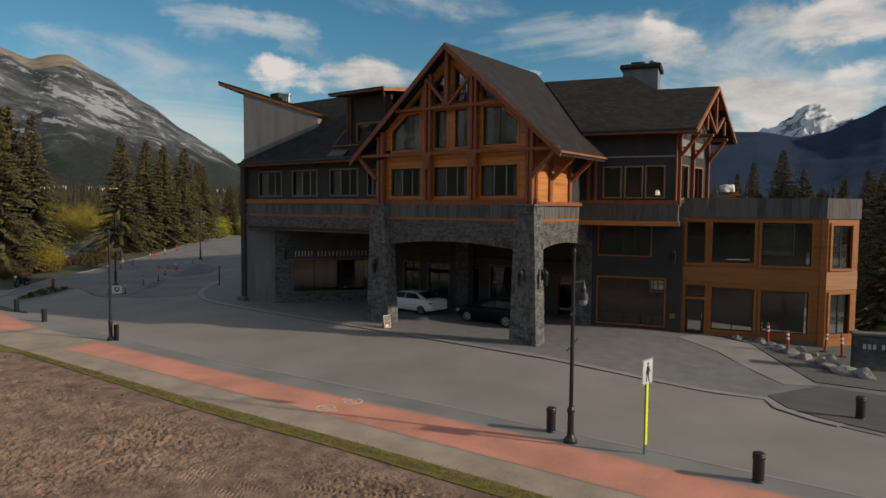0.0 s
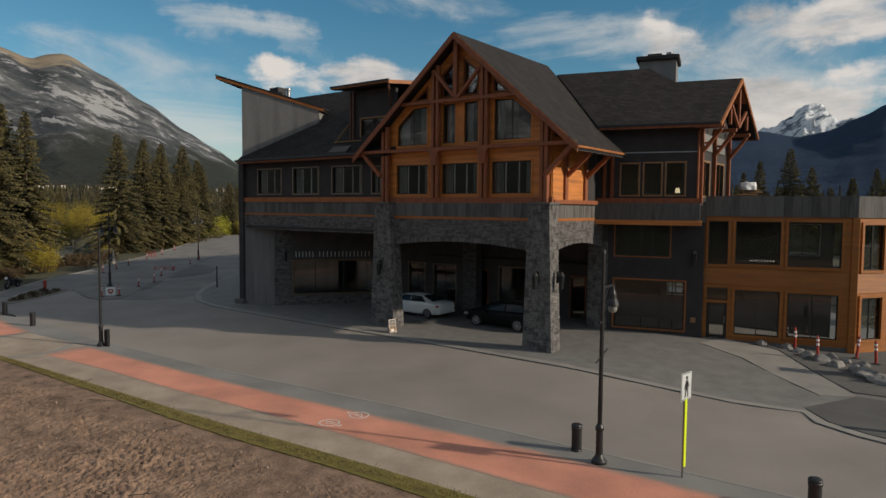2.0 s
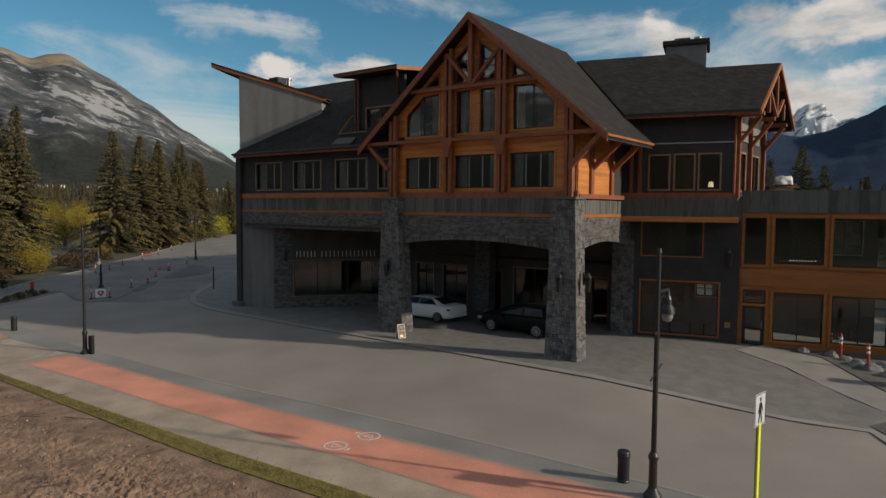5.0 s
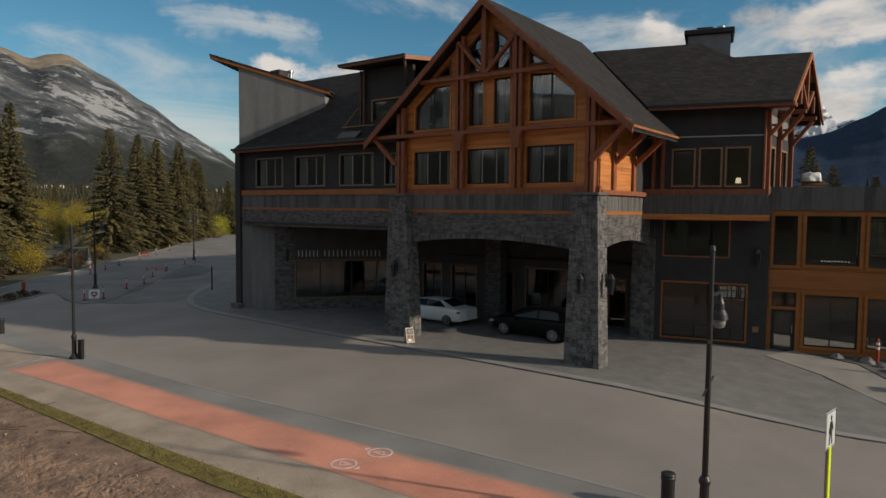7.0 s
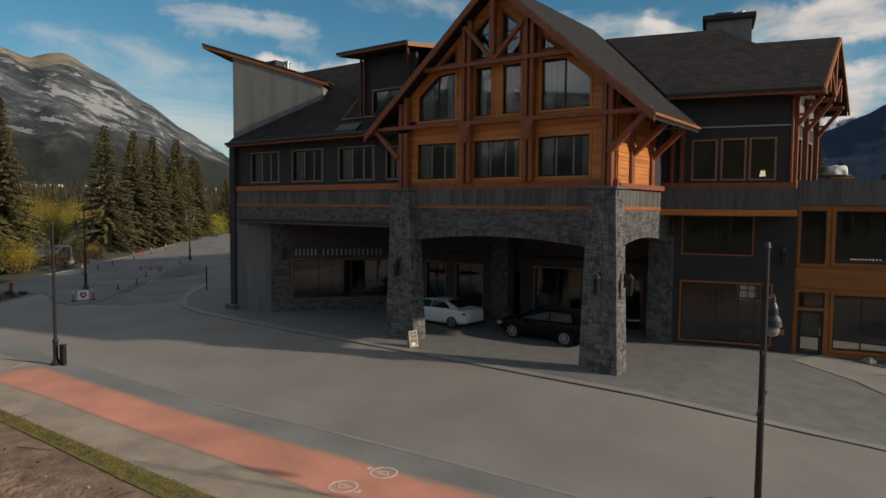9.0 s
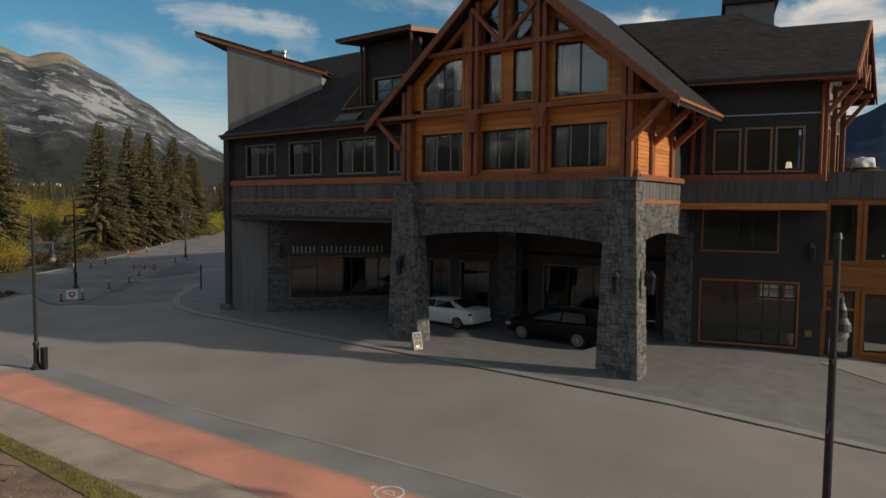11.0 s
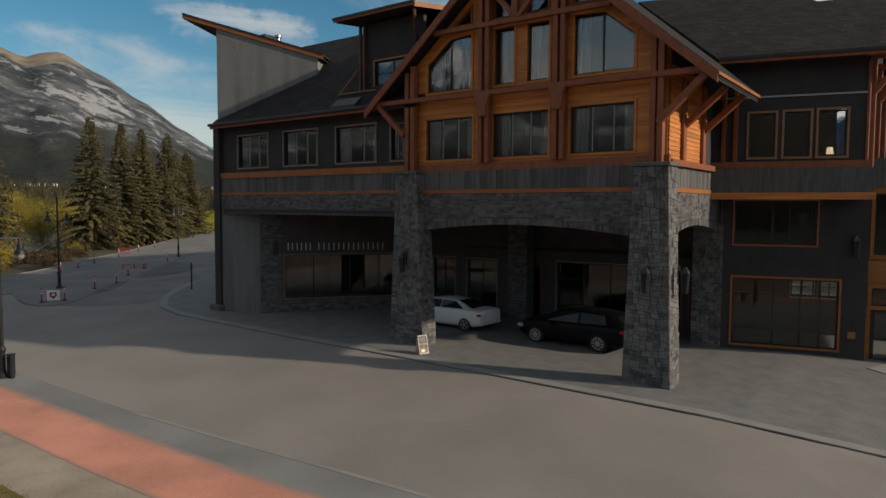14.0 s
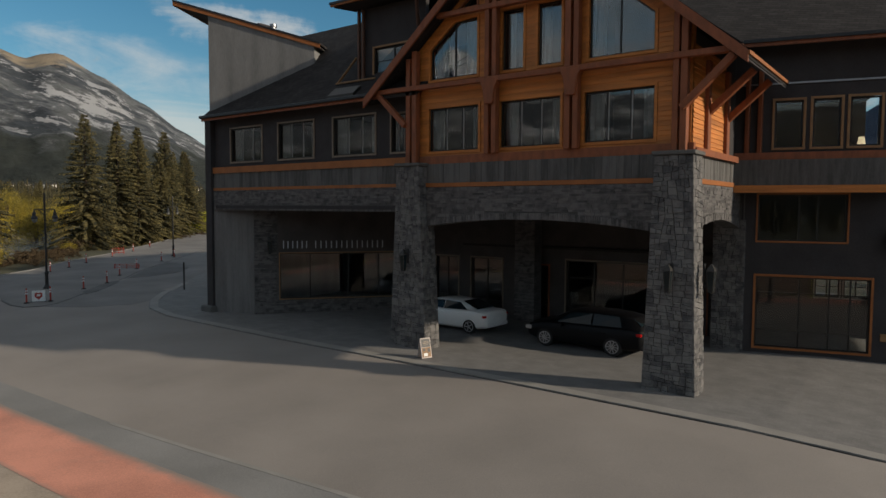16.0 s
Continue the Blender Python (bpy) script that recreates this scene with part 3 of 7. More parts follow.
def lane(near, far, label, worn, cols=10, step=0.5):
    """A coated lane between two lines; 'wear' holds how far the coating has gone, 0 along the middle and 1 at its rims."""
    x0, x1 = near[0][0], near[-1][0]
    n = int((x1 - x0) / step)
    bm = bmesh.new()
    rows = []
    wear = []
    for i in range(n + 1):
        x = x0 + (x1 - x0) * i / n
        row = []
        for j in range(cols + 1):
            f = j / cols
            y = on_line(near, x) + (on_line(far, x) - on_line(near, x)) * f
            row.append(bm.verts.new((x, y, level(x, y) + 0.006)))
            rim = max(0.55 - f / 0.16, 1 - (1 - f) / worn, 1 - (x - x0) / 1.2 if x0 > -40 else 0, 0)
            wear.append(min(1.0, rim))
        rows.append(row)
    for lo, hi in zip(rows, rows[1:]):
        for j in range(cols):
            bm.faces.new((lo[j], hi[j], hi[j + 1], lo[j + 1]))
    ob = solo("bike_lane", bm, M["red_lane"], label, "bike lane", kind="structure")
    att = ob.data.attributes.new("wear", "FLOAT", "POINT")
    for k, v in enumerate(wear):
        att.data[k].value = v


lane(LANE_NEAR, LANE_FAR, "red coated bicycle lane with faded edges", 0.16)
lane([(-60, -15.8), (-24.8, -14.3)], [(-60, -12.4), (-33.6, -11.2), (-24.8, -12.1)], "red coated bicycle lane past the corner", 0.25)
slab("lane_bed", [*LANE_NEAR, *LANE_FAR[::-1]], -0.006, 0.4, M["asphalt"], "grey asphalt under the red lane", "pavement")
slab("lane_bed", [(-60, -15.9), (-24.7, -14.4), (-24.7, -12.0), (-33.6, -11.1), (-60, -12.3)], -0.012, 0.4, M["asphalt"], "grey asphalt under the red lane", "pavement")
slab("kerb_strip", [(-24.4, -12.3), (-19.2, -12.0), *LANE_FAR, *ROAD_KERB[::-1], (-30, -10.4), (-33.6, -11.2), (-24.8, -12.1)], 0.0, 0.4, M["strip"], "grey strip between the kerb and the red lane", "pavement")
ribbon("kerb", ROAD_KERB[:0:-1], -0.04, 0.1, 0.008, 0.4, M["kerb"], "low concrete kerb along the road")
slab("grass_verge", [(-24.6, -15.75), *VERGE_IN, *VERGE_OUT[::-1], (-19, -16.2), (-24, -17.2)], 0.03, 0.4, M["grass"], "narrow mown grass verge beside the sidewalk", "grass")
PATH_KERB = [(-39.6, -3.45), (-36.4, -4.1), (-34.2, -4.45), (-32.8, -4.35), (-32.15, -3.75), (-32.35, -2.95), (-33.6, -1.6), (-36.6, 1.0), (-41.15, 5.2), (-46.3, 10.2), (-57.0, 20.3), (-74.0, 36.3), (-104.0, 64.5), (-124.0, 84.0)]
# path and side street use the asphalt copy darkened for shade
slab("side_path", [*PATH_KERB, (-134, 76), (-106, 51.7), (-96.6, 43.5), (-78.9, 28.6), (-64.9, 15.9), (-55.2, 5.6), (-50.5, 0.1), (-46.3, -4.1), (-44.3, -6.6), (-41.2, -8.6), (-40.9, -7.0), (-42.8, -5.1)], -0.008, 0.4, M["street"], "grey paved path under construction beside the road", "pavement")
slab("side_street", [*PATH_KERB[4:], (-112, 90), (-60, 36), (-35.2, 6.6), (-31.9, 3.2), (-29.3, 1.1), (-28.6, -0.6), (-29.6, -2.4), (-31.0, -3.3)], -0.016, 0.3, M["street"], "grey asphalt side street going past the hotel", "road")
ribbon("kerb", PATH_KERB[1:], -0.11, 0.0, 0.002, 0.3, M["dark_street"], "low worn kerb along the unfinished path")
ribbon("kerb", [(-41.2, -8.6), (-44.3, -6.6), (-46.3, -4.1), (-50.5, 0.1), (-55.2, 5.6), (-64.9, 15.9), (-78.9, 28.6), (-96.6, 43.5)], -0.12, 0.12, 0.03, 0.3, M["kerb"], "pale kerb along the far edge of the path")
BED = [(-37.4, -8.8), (-37.9, -6.6), (-39.7, -3.4), (-42.7, -5.2), (-40.8, -7.0), (-38.9, -8.5)]
slab("planting_bed", BED, 0.015, 0.4, M["autumn"], "brown planting bed beside the road", "planting bed")
slab("river", [(-66, -14), (-71, 5), (-77, 12), (-100, 25), (-165, 59), (-250, 84), (-260, 56), (-165, 38), (-100, 8), (-82, -14)], 0.35, 0.6, M["water"], "pale grey river behind the trees", "water", step=8, follow=terrain)
slab("dirt_patch", [(-41.5, 6.0), (-40.7, 7.1), (-40.6, 8.6), (-41.6, 10.6), (-44.0, 12.6), (-46.6, 14.0), (-48.8, 14.5), (-50.3, 14.4), (-48.0, 12.2), (-45.2, 9.5)], 0.0, 0.1, M["dark_street"], "dark fresh asphalt patch beside the path kerb", "road patch", step=1.0)
slab("dirt_patch", [(-35.0, -0.1), (-36.2, 0.3), (-38.6, 2.4), (-40.6, 4.3), (-40.2, 4.9), (-37.6, 2.6), (-35.6, 0.9)], 0.0, 0.1, M["dark_street"], "dark fresh asphalt patch beside the path kerb", "road patch", step=1.0)
ribbon("kerb", [*BED, BED[0]], -0.12, 0.12, 0.04, 0.4, M["kerb"], "pale kerb round the planting bed")


TRACKS = ((1.6, -18.25, 0.13), (2.3, -18.7, 0.1), (2.7, -19.15, 0.02), (-2.7, -20.0, 0.41), (-4.6, -20.75, 0.38), (-6.5, -17.7, -0.3), (-14.0, -18.4, 0.1), (5.8, -17.2, 0.45), (-9.5, -18.6, 0.7))


def lot(x, y):
    """Height of the churned dirt, with treaded tyre tracks pressed into it."""
    p = Vector((x, y, 3.0))
    h = noise.fractal(p * 0.35, 0.9, 2.1, 2) * 0.05 + 0.04 * noise.noise(p * 0.8)
    rough = 0.5 + noise.noise(p * 0.22 + Vector((7, 1, 0)))
    near = ramp_up(-22.4, -20.5, x) * (1 - ramp_up(8.5, 10.4, x)) * ramp_up(-23.6, -22.0, y)
    h += near * max(0.2, rough) * (0.08 * abs(noise.noise(p * 3.7)) + 0.055 * noise.noise(p * 7.5) + 0.045 * max(0.0, noise.noise(p * 13.0)))
    for tx, ty, a in TRACKS:
        dx, dy = x - tx, y - ty
        s, n = dx * math.cos(a) + dy * math.sin(a), -dx * math.sin(a) + dy * math.cos(a)
        n -= 0.006 * s * s
        if abs(n) < 0.2 and -2.4 < s < 2.4:
            on = (1 - ramp_up(0.12, 0.2, abs(n))) * (1 - ramp_up(1.2, 2.4, abs(s))) * ramp_up(-0.25, 0.15, noise.noise(p * 1.3))
            lug = 0.014 if math.sin((s + 0.5 * abs(n)) * 42.0) > 0.1 else -0.016
            h = h * (1 - 0.6 * on) + on * (lug - 0.012)
    e = min(1.0, max(0.0, (lot_edge(x) - 0.05 - y) / 1.5))
    return level(x, y) + h * e


def lot_edge(x):
    line = [(-60, -19), (-26, -17.4), (-19, -15.9), *[(x, y + 0.12) for x, y in VERGE_OUT[1:]]]
    return on_line(line, x)


across = [-60 + 2.0 * i for i in range(19)] + [-22.5 + 0.05 * i for i in range(660)] + [10.6 + 0.5 * i for i in range(50)] + [36.0 + 4.0 * i for i in range(7)]
away = [0.05 * i for i in range(170)] + [8.6 + 0.5 * i for i in range(50)] + [34.0 + 2.0 * i for i in range(6)]
verts = [(x, lot_edge(x) - d, lot(x, lot_edge(x) - d)) for x in across for d in away]
cols = len(away)
faces = [(i * cols + j, i * cols + j + 1, (i + 1) * cols + j + 1, (i + 1) * cols + j) for i in range(len(across) - 1) for j in range(cols - 1)]
me = bpy.data.meshes.new("dirt_lot")
me.from_pydata(verts, [], faces)
me.materials.append(M["dirt"])
tagged(new("dirt_lot", me), "bare brown dirt lot with tyre tracks", "dirt", kind="structure")

# ---- hotel: porte-cochere gable ----
hotel = thing("hotel", "three-storey lodge hotel with stone pillars, cedar gable and dark roofs", "building")
PITCH = 0.845
FY = 0.65


def front(a, b, d):
    return Vector((a, FY + d, b))


def wingf(v):
    return lambda a, b, d: WING @ Vector((a, v + d, b))


def roof_z(x):
    return 15.7 - abs(x + 4.31) * PITCH


# gable front wall with its openings
low_w = [rect(-8.65, -6.4, 7.5, 9.1), rect(-5.48, -3.15, 7.5, 9.1), rect(-2.3, -0.02, 7.5, 9.1)]
up_l = [(-8.59, 10.16), (-6.47, 10.16), (-6.47, 12.2), (-7.48, 12.14), (-8.59, 11.28)]
up_r = [(-2.18, 10.16), (-0.05, 10.16), (-0.05, 11.28), (-1.1, 12.14), (-2.18, 12.2)]
mid = [rect(-5.43, -4.58, 10.16, 12.2), rect(-4.02, -3.15, 10.16, 12.2)]
top_l = [(-5.44, 12.6), (-4.68, 12.6), (-4.68, 14.34), (-5.44, 13.74)]
top_r = [(-4.04, 12.6), (-3.22, 12.6), (-3.22, 13.7), (-4.04, 14.38)]
tri_l = [(-7.2, 12.6), (-6.5, 12.6), (-6.5, 13.15)]
tri_r = [(-2.2, 12.6), (-1.5, 12.6), (-2.2, 13.15)]
bm = bmesh.new()
sheet(bm, [(-9.7, 7.0), (1.07, 7.0), (1.07, 10.75), (-4.31, 15.35), (-9.7, 10.9)], low_w + [up_l, up_r, *mid, top_l, top_r, tri_l, tri_r], 0.25, front)
part("wall", bm, M["cedar"], hotel, "orange cedar gable wall")

# lap siding boards over the wall between openings
OPEN = [(inset(p, -0.1)) for p in low_w + [up_l, up_r, *mid, top_l, top_r, tri_l, tri_r]]


def spans(z, lo, hi, shapes):
    cuts = []
    for pts in shapes:
        xs = []
        for i, p in enumerate(pts):
            q = pts[(i + 1) % len(pts)]
            if (p[1] <= z) != (q[1] <= z):
                xs.append(p[0] + (z - p[1]) / (q[1] - p[1]) * (q[0] - p[0]))
        if len(xs) >= 2:
            cuts.append((min(xs), max(xs)))
    out, at = [], lo
    for a, b in sorted(cuts):
        if a > at + 0.02:
            out.append((at, min(a, hi)))
        at = max(at, b)
    if hi > at + 0.02:
        out.append((at, hi))
    return out


def siding(z0, z1, lims, shapes, at, step=0.145, lip=0.022):
    bm = bmesh.new()
    z = z0
    while z < z1 - 0.01:
        h = min(step, z1 - z)
        lo, hi = lims(z + h)
        for a, b in spans(z + h / 2, lo, hi, shapes):
            if b - a < 0.05:
                continue
            v = [bm.verts.new(at(*p)) for p in ((a, z, -lip - 0.006), (b, z, -lip - 0.006), (b, z + h, -0.006), (a, z + h, -0.006), (a, z, 0.0), (b, z, 0.0))]
            bm.faces.new((v[0], v[1], v[2], v[3]))
            bm.faces.new((v[4], v[5], v[1], v[0]))
        z += step
    return bm


part("siding", siding(7.3, 15.2, lambda z: (max(-9.65, -4.31 - (15.3 - z) / PITCH), min(1.05, -4.31 + (15.3 - z) / PITCH)), OPEN, front), M["cedar"], hotel)
bm = siding(7.2, 10.2, lambda z: (0.7, 4.1), [], lambda a, b, d: Vector((1.1 - d, a, b)))
part("siding", bm, M["cedar"], hotel)

for pts in low_w:
    w3 = (pts[1][0] - pts[0][0]) / 3
    a = pts[0][0]
    window(hotel, pts, front, (a + w3, a + 2 * w3), pale=True, trim="cedar", trim_w=0.09, curtains=((a, a + 0.75 * w3), (a + 2.45 * w3, a + 3 * w3)), glass="coated_glass")
window(hotel, up_l, front, (-7.48,), trim="cedar", trim_w=0.09, curtains=((-8.5, -7.9), (-7.1, -6.6)), glass="coated_glass")
window(hotel, up_r, front, (-1.16,), trim="cedar", trim_w=0.09, curtains=((-2.1, -1.7),), glass="coated_glass")
for pts in mid:
    window(hotel, pts, front, trim="cedar", trim_w=0.09, curtains=((pts[0][0] + 0.1, pts[0][0] + 0.4),), glass="coated_glass")
for pts in (top_l, top_r):
    window(hotel, pts, front, bars=(13.25, 13.6), trim_w=0.07, glass="coated_glass")
for pts in (tri_l, tri_r):
    window(hotel, pts, front, trim_w=0.07, glass="coated_glass")

# side walls of the gable block and its floor
part("wall", boxes((0.84, 1.07, 0.9, 5.6, 7.0, 10.6)), M["dark_panel"], hotel)
part("wall", boxes((-9.7, -9.45, 0.9, 6, 7.0, 10.6)), M["dark_panel"], hotel)
part("soffit", boxes((-22.5, 1.0, 0.72, 9.0, 5.3, 5.45)), M["dark_panel"], hotel, "dark porch ceiling")

# main gable roof: two slopes, fascia boards
EZ = 9.67


def slope(bm, pts, t=0.22):
    up = [bm.verts.new(p) for p in pts]
    dn = [bm.verts.new(Vector(p) - Vector((0, 0, t))) for p in pts]
    bm.faces.new(up)
    bm.faces.new(dn[::-1])
    n = len(pts)
    for i in range(n):
        j = (i + 1) % n
        bm.faces.new((up[i], dn[i], dn[j], up[j]))
    bmesh.ops.recalc_face_normals(bm, faces=bm.faces)
    return bm


RX, RZ = -4.31, 15.7
part("roof", slope(bmesh.new(), [(RX, 0.0, RZ), (2.72, 0.0, EZ), (2.72, 5.4, EZ), (1.31, 5.15, 10.95), (-3.4, 9.3, 14.93), (RX, 9.95, RZ)]), M["shingle"], hotel, "dark grey shingle roof")
part("roof", slope(bmesh.new(), [(RX, 0.0, RZ), (RX, 10.0, RZ), (-8.5, 10.0, 12.1), (-11.45, 0.35, EZ), (-11.45, 0.0, EZ)]), M["shingle"], hotel)
bm = bmesh.new()
for ex in (-11.45, 2.72):
    s = -1 if ex < RX else 1
    slope(bm, [(RX, -0.06, RZ - 0.02), (ex, -0.06, EZ - 0.02), (ex, 0.02, EZ - 0.02), (RX, 0.02, RZ - 0.02)], 0.34)
part("fascia", bm, M["timber"], hotel, "red-brown timber bargeboards")
part("fascia", boxes((2.72, 2.77, -0.05, 5.4, EZ - 0.13, EZ - 0.03)), M["trim"], hotel)
# charcoal instead of timber: the eave's shade is put into the colour
part("soffit", slope(bmesh.new(), [(RX, 0.03, RZ - 0.23), (2.7, 0.03, EZ - 0.23), (2.7, 5.3, EZ - 0.23), (RX, 0.64, RZ - 0.23)], 0.04), M["dark_panel"], hotel)

# timber frame in front of the gable
TY = 0.3


def timber(*rows, w=0.26, h=0.26, material="timber"):
    for a, b in rows:
        bm = beam(bmesh.new(), a, b, w, h, up=(0, 1, 0))
        part("timber_beam", bevel(bm, 0.015, 1), M[material], hotel)


timber(((RX - 0.03, TY, 12.4), (RX - 0.03, TY, 15.3)), w=0.24, h=0.26)
timber(((-8.0, TY, 12.36), (-0.75, TY, 12.28)), w=0.18, h=0.22)
timber(((-11.2, TY - 0.02, 9.88), (2.5, TY - 0.02, 9.8)), w=0.18, h=0.24)
for x, w in ((-5.84, 0.17), (-5.54, 0.18), (-2.75, 0.2), (-2.46, 0.18)):
    timber(((x, TY + 0.08, 7.3), (x, TY + 0.08, min(14.9, roof_z(x) - 0.45))), w=w, h=0.26)
for x, w in ((-9.4, 0.2), (-9.1, 0.22), (0.71, 0.17), (0.95, 0.2)):
    timber(((x, TY + 0.08, 7.05), (x, TY + 0.08, roof_z(x) - 0.4)), w=w, h=0.26)
timber(((-5.75, TY - 0.05, 13.95), (-4.42, TY - 0.05, 12.5)), ((-2.85, TY - 0.05, 13.75), (-4.2, TY - 0.05, 12.4)), w=0.16, h=0.2)
timber(((-9.5, TY - 0.05, 8.5), (-10.9, TY - 0.05, 9.8)), ((0.9, TY - 0.05, 8.3), (2.3, TY - 0.05, 9.65)), w=0.2, h=0.22)
for x in (-5.69, -2.6):
    bm = bmesh.new()
    sheet(bm, [(x - 0.17, 9.0), (x + 0.17, 9.0), (x + 0.24, 9.55), (x + 0.34, 9.72), (x + 0.34, 9.9), (x - 0.34, 9.9), (x - 0.34, 9.72), (x - 0.24, 9.55)], [], 0.3, lambda a, b, d: Vector((a, TY - 0.16 + d, b)))
    part("corbel", bevel(bm, 0.02, 1), M["timber"], hotel)
for y in (2.0, 4.2):
    timber(((1.12, y, 8.3), (2.45, y, 9.5)), w=0.2, h=0.22)
timber(((1.16, 1.95, 7.15), (1.16, 1.95, 9.9)), ((1.16, 4.15, 7.15), (1.16, 4.15, 9.9)), w=0.16, h=0.3)
part("trim", boxes((-9.7, 1.22, FY - 0.2, FY - 0.02, 7.0, 7.32)), M["timber"], hotel)
part("trim", boxes((1.08, 1.26, FY - 0.015, 5.5, 7.0, 7.2)), M["timber"], hotel)

# plank band, orange strip and stone arch over the drive
ARCH_N = 16


def arch(a0, a1, z_spring, rise):
    r = ((a1 - a0) ** 2 / 4 + rise ** 2) / (2 * rise)
    c = (a0 + a1) / 2
    return [(a0 + (a1 - a0) * i / ARCH_N, z_spring + rise - r + math.sqrt(max(0, r * r - (a0 + (a1 - a0) * i / ARCH_N - c) ** 2))) for i in range(ARCH_N + 1)]




def ledge(a0, a1, z0, z1, at, seed, floor=None, holes=()):
    """Thin split stones in uneven courses, each a little proud of the next; floor: the least height at a place."""
    rnd = random.Random(seed)
    verts, faces = [], []

    def piece(p, q, lo, hi, d, tilt=0.0):
        g = 0.004
        k = len(verts)
        for a, z, dd in ((p, lo, 0.02), (q, lo, 0.02), (q, hi, 0.02), (p, hi, 0.02), (p + g, lo + g, -d), (q - g, lo + g, -d + tilt), (q - g, hi - g, -d + tilt), (p + g, hi - g, -d)):
            verts.append(tuple(at(a, z, dd)))
        faces.extend(tuple(k + i for i in f) for f in ((4, 5, 6, 7), (0, 1, 5, 4), (1, 2, 6, 5), (2, 3, 7, 6), (3, 0, 4, 7)))

    z = z0
    while z < z1 - 0.02:
        h = rnd.choice((0.05, 0.065, 0.075, 0.09, 0.11))
        if z1 - z - h < 0.04:
            h = z1 - z
        a = a0
        while a < a1 - 0.01:
            w = rnd.uniform(0.12, 0.5)
            if a1 - a - w < 0.1:
                w = a1 - a
            free = floor is None or z > max(floor(a), floor(a + w)) - 0.01
            if free and not any(a + w > h0 and a < h1 and z + h > v0 and z < v1 for h0, h1, v0, v1 in holes):
                piece(a, a + w, z, z + h, rnd.uniform(0.006, 0.026), rnd.uniform(-0.006, 0.006))
            a += w
        z += h
    if floor is not None:
        a = a0
        while a < a1 - 0.02:
            w = min(rnd.uniform(0.06, 0.1), a1 - a)
            lo = floor(a + w / 2) - 0.22
            piece(a, a + w, lo, lo + 0.23, rnd.uniform(0.02, 0.04))
            a += w
    me = bpy.data.meshes.new("ledgestone")
    me.from_pydata(verts, [], faces)
    me.materials.append(M["ledge_piece"])
    ob = new("ledgestone", me)
    ob.parent = hotel
    return tagged(ob, "thin split grey ledgestone courses", kind="stuff")


def over(curve):
    """Height of an arch at a place along it, with its course of upright stones."""
    def f(a):
        for (p, u), (q, v) in zip(curve, curve[1:]):
            if a <= q:
                return u + (v - u) * max(0.0, (a - p) / (q - p)) + 0.22
        return curve[-1][1] + 0.22
    return f


FRONT_ARCH, SIDE_ARCH = arch(-8.75, 0.35, 4.67, 0.33), arch(1.0, 6.4, 4.7, 0.33)
SIDE_X = 1.12
bm = bmesh.new()
sheet(bm, [(-8.75, 6.15), *FRONT_ARCH, (0.35, 6.15)], [], 0.6, lambda a, b, d: Vector((a, 0.4 + d, b)))
part("stone_panel", bm, M["ledge"], hotel, "grey ledgestone arch")
ledge(-8.7, 0.33, 4.75, 6.15, lambda a, b, d: Vector((a, 0.4 + d, b)), 3, over(FRONT_ARCH))
bm = bmesh.new()
sheet(bm, [(0.75, 6.15), (0.75, 4.7), *SIDE_ARCH, (6.5, 4.7), (6.5, 6.15)], [], 0.5, lambda a, b, d: Vector((SIDE_X - d, a, b)))
part("stone_panel", bm, M["ledge"], hotel)
ledge(0.78, 6.45, 4.72, 6.15, lambda a, b, d: Vector((SIDE_X - d, a, b)), 4, over(SIDE_ARCH))
bm = bmesh.new()
sheet(bm, rect(-22.75, -9.4, 5.22, 6.2), [], 0.3, lambda a, b, d: Vector((a, 0.77 + d, b)))
part("stone_panel", bm, M["ledge"], hotel, "grey ledgestone band")
ledge(-22.75, -9.6, 5.22, 6.2, lambda a, b, d: Vector((a, 0.77 + d, b)), 5, lambda a: 5.44)


def planks(a0, a1, z0, z1, at, w=0.24, parent=None):
    bm = bmesh.new()
    n = max(1, round((a1 - a0) / w))
    rnd = random.Random(int(a0 * 10 + z0 * 3))
    for i in range(n):
        p, q = a0 + (a1 - a0) * i / n, a0 + (a1 - a0) * (i + 1) / n
        d = rnd.uniform(0, 0.012)
        sheet(bm, rect(p + 0.004, q - 0.004, z0, z1), [], 0.05, lambda a, b, dd: at(a, b, dd - d))
    part("plank_band", bm, M["plank"], parent or hotel)


planks(-8.75, 0.35, 6.3, 7.02, lambda a, b, d: Vector((a, 0.42 + d, b)))
planks(0.75, 5.5, 6.3, 7.02, lambda a, b, d: Vector((SIDE_X - 0.01 - d, a, b)))
planks(-22.75, -9.5, 6.32, 7.08, lambda a, b, d: Vector((a, 0.78 + d, b)))
part("trim", boxes((-8.75, 0.35, 0.36, 0.5, 6.16, 6.31)), M["trim"], hotel)
part("trim", boxes((SIDE_X - 0.08, SIDE_X + 0.03, 0.75, 5.5, 6.16, 6.31)), M["trim"], hotel)
part("trim", boxes((-22.75, -9.5, 0.74, 0.9, 6.2, 6.33)), M["trim"], hotel)
part("trim", boxes((-22.75, -9.5, 0.72, 0.9, 7.06, 7.36)), M["trim"], hotel)

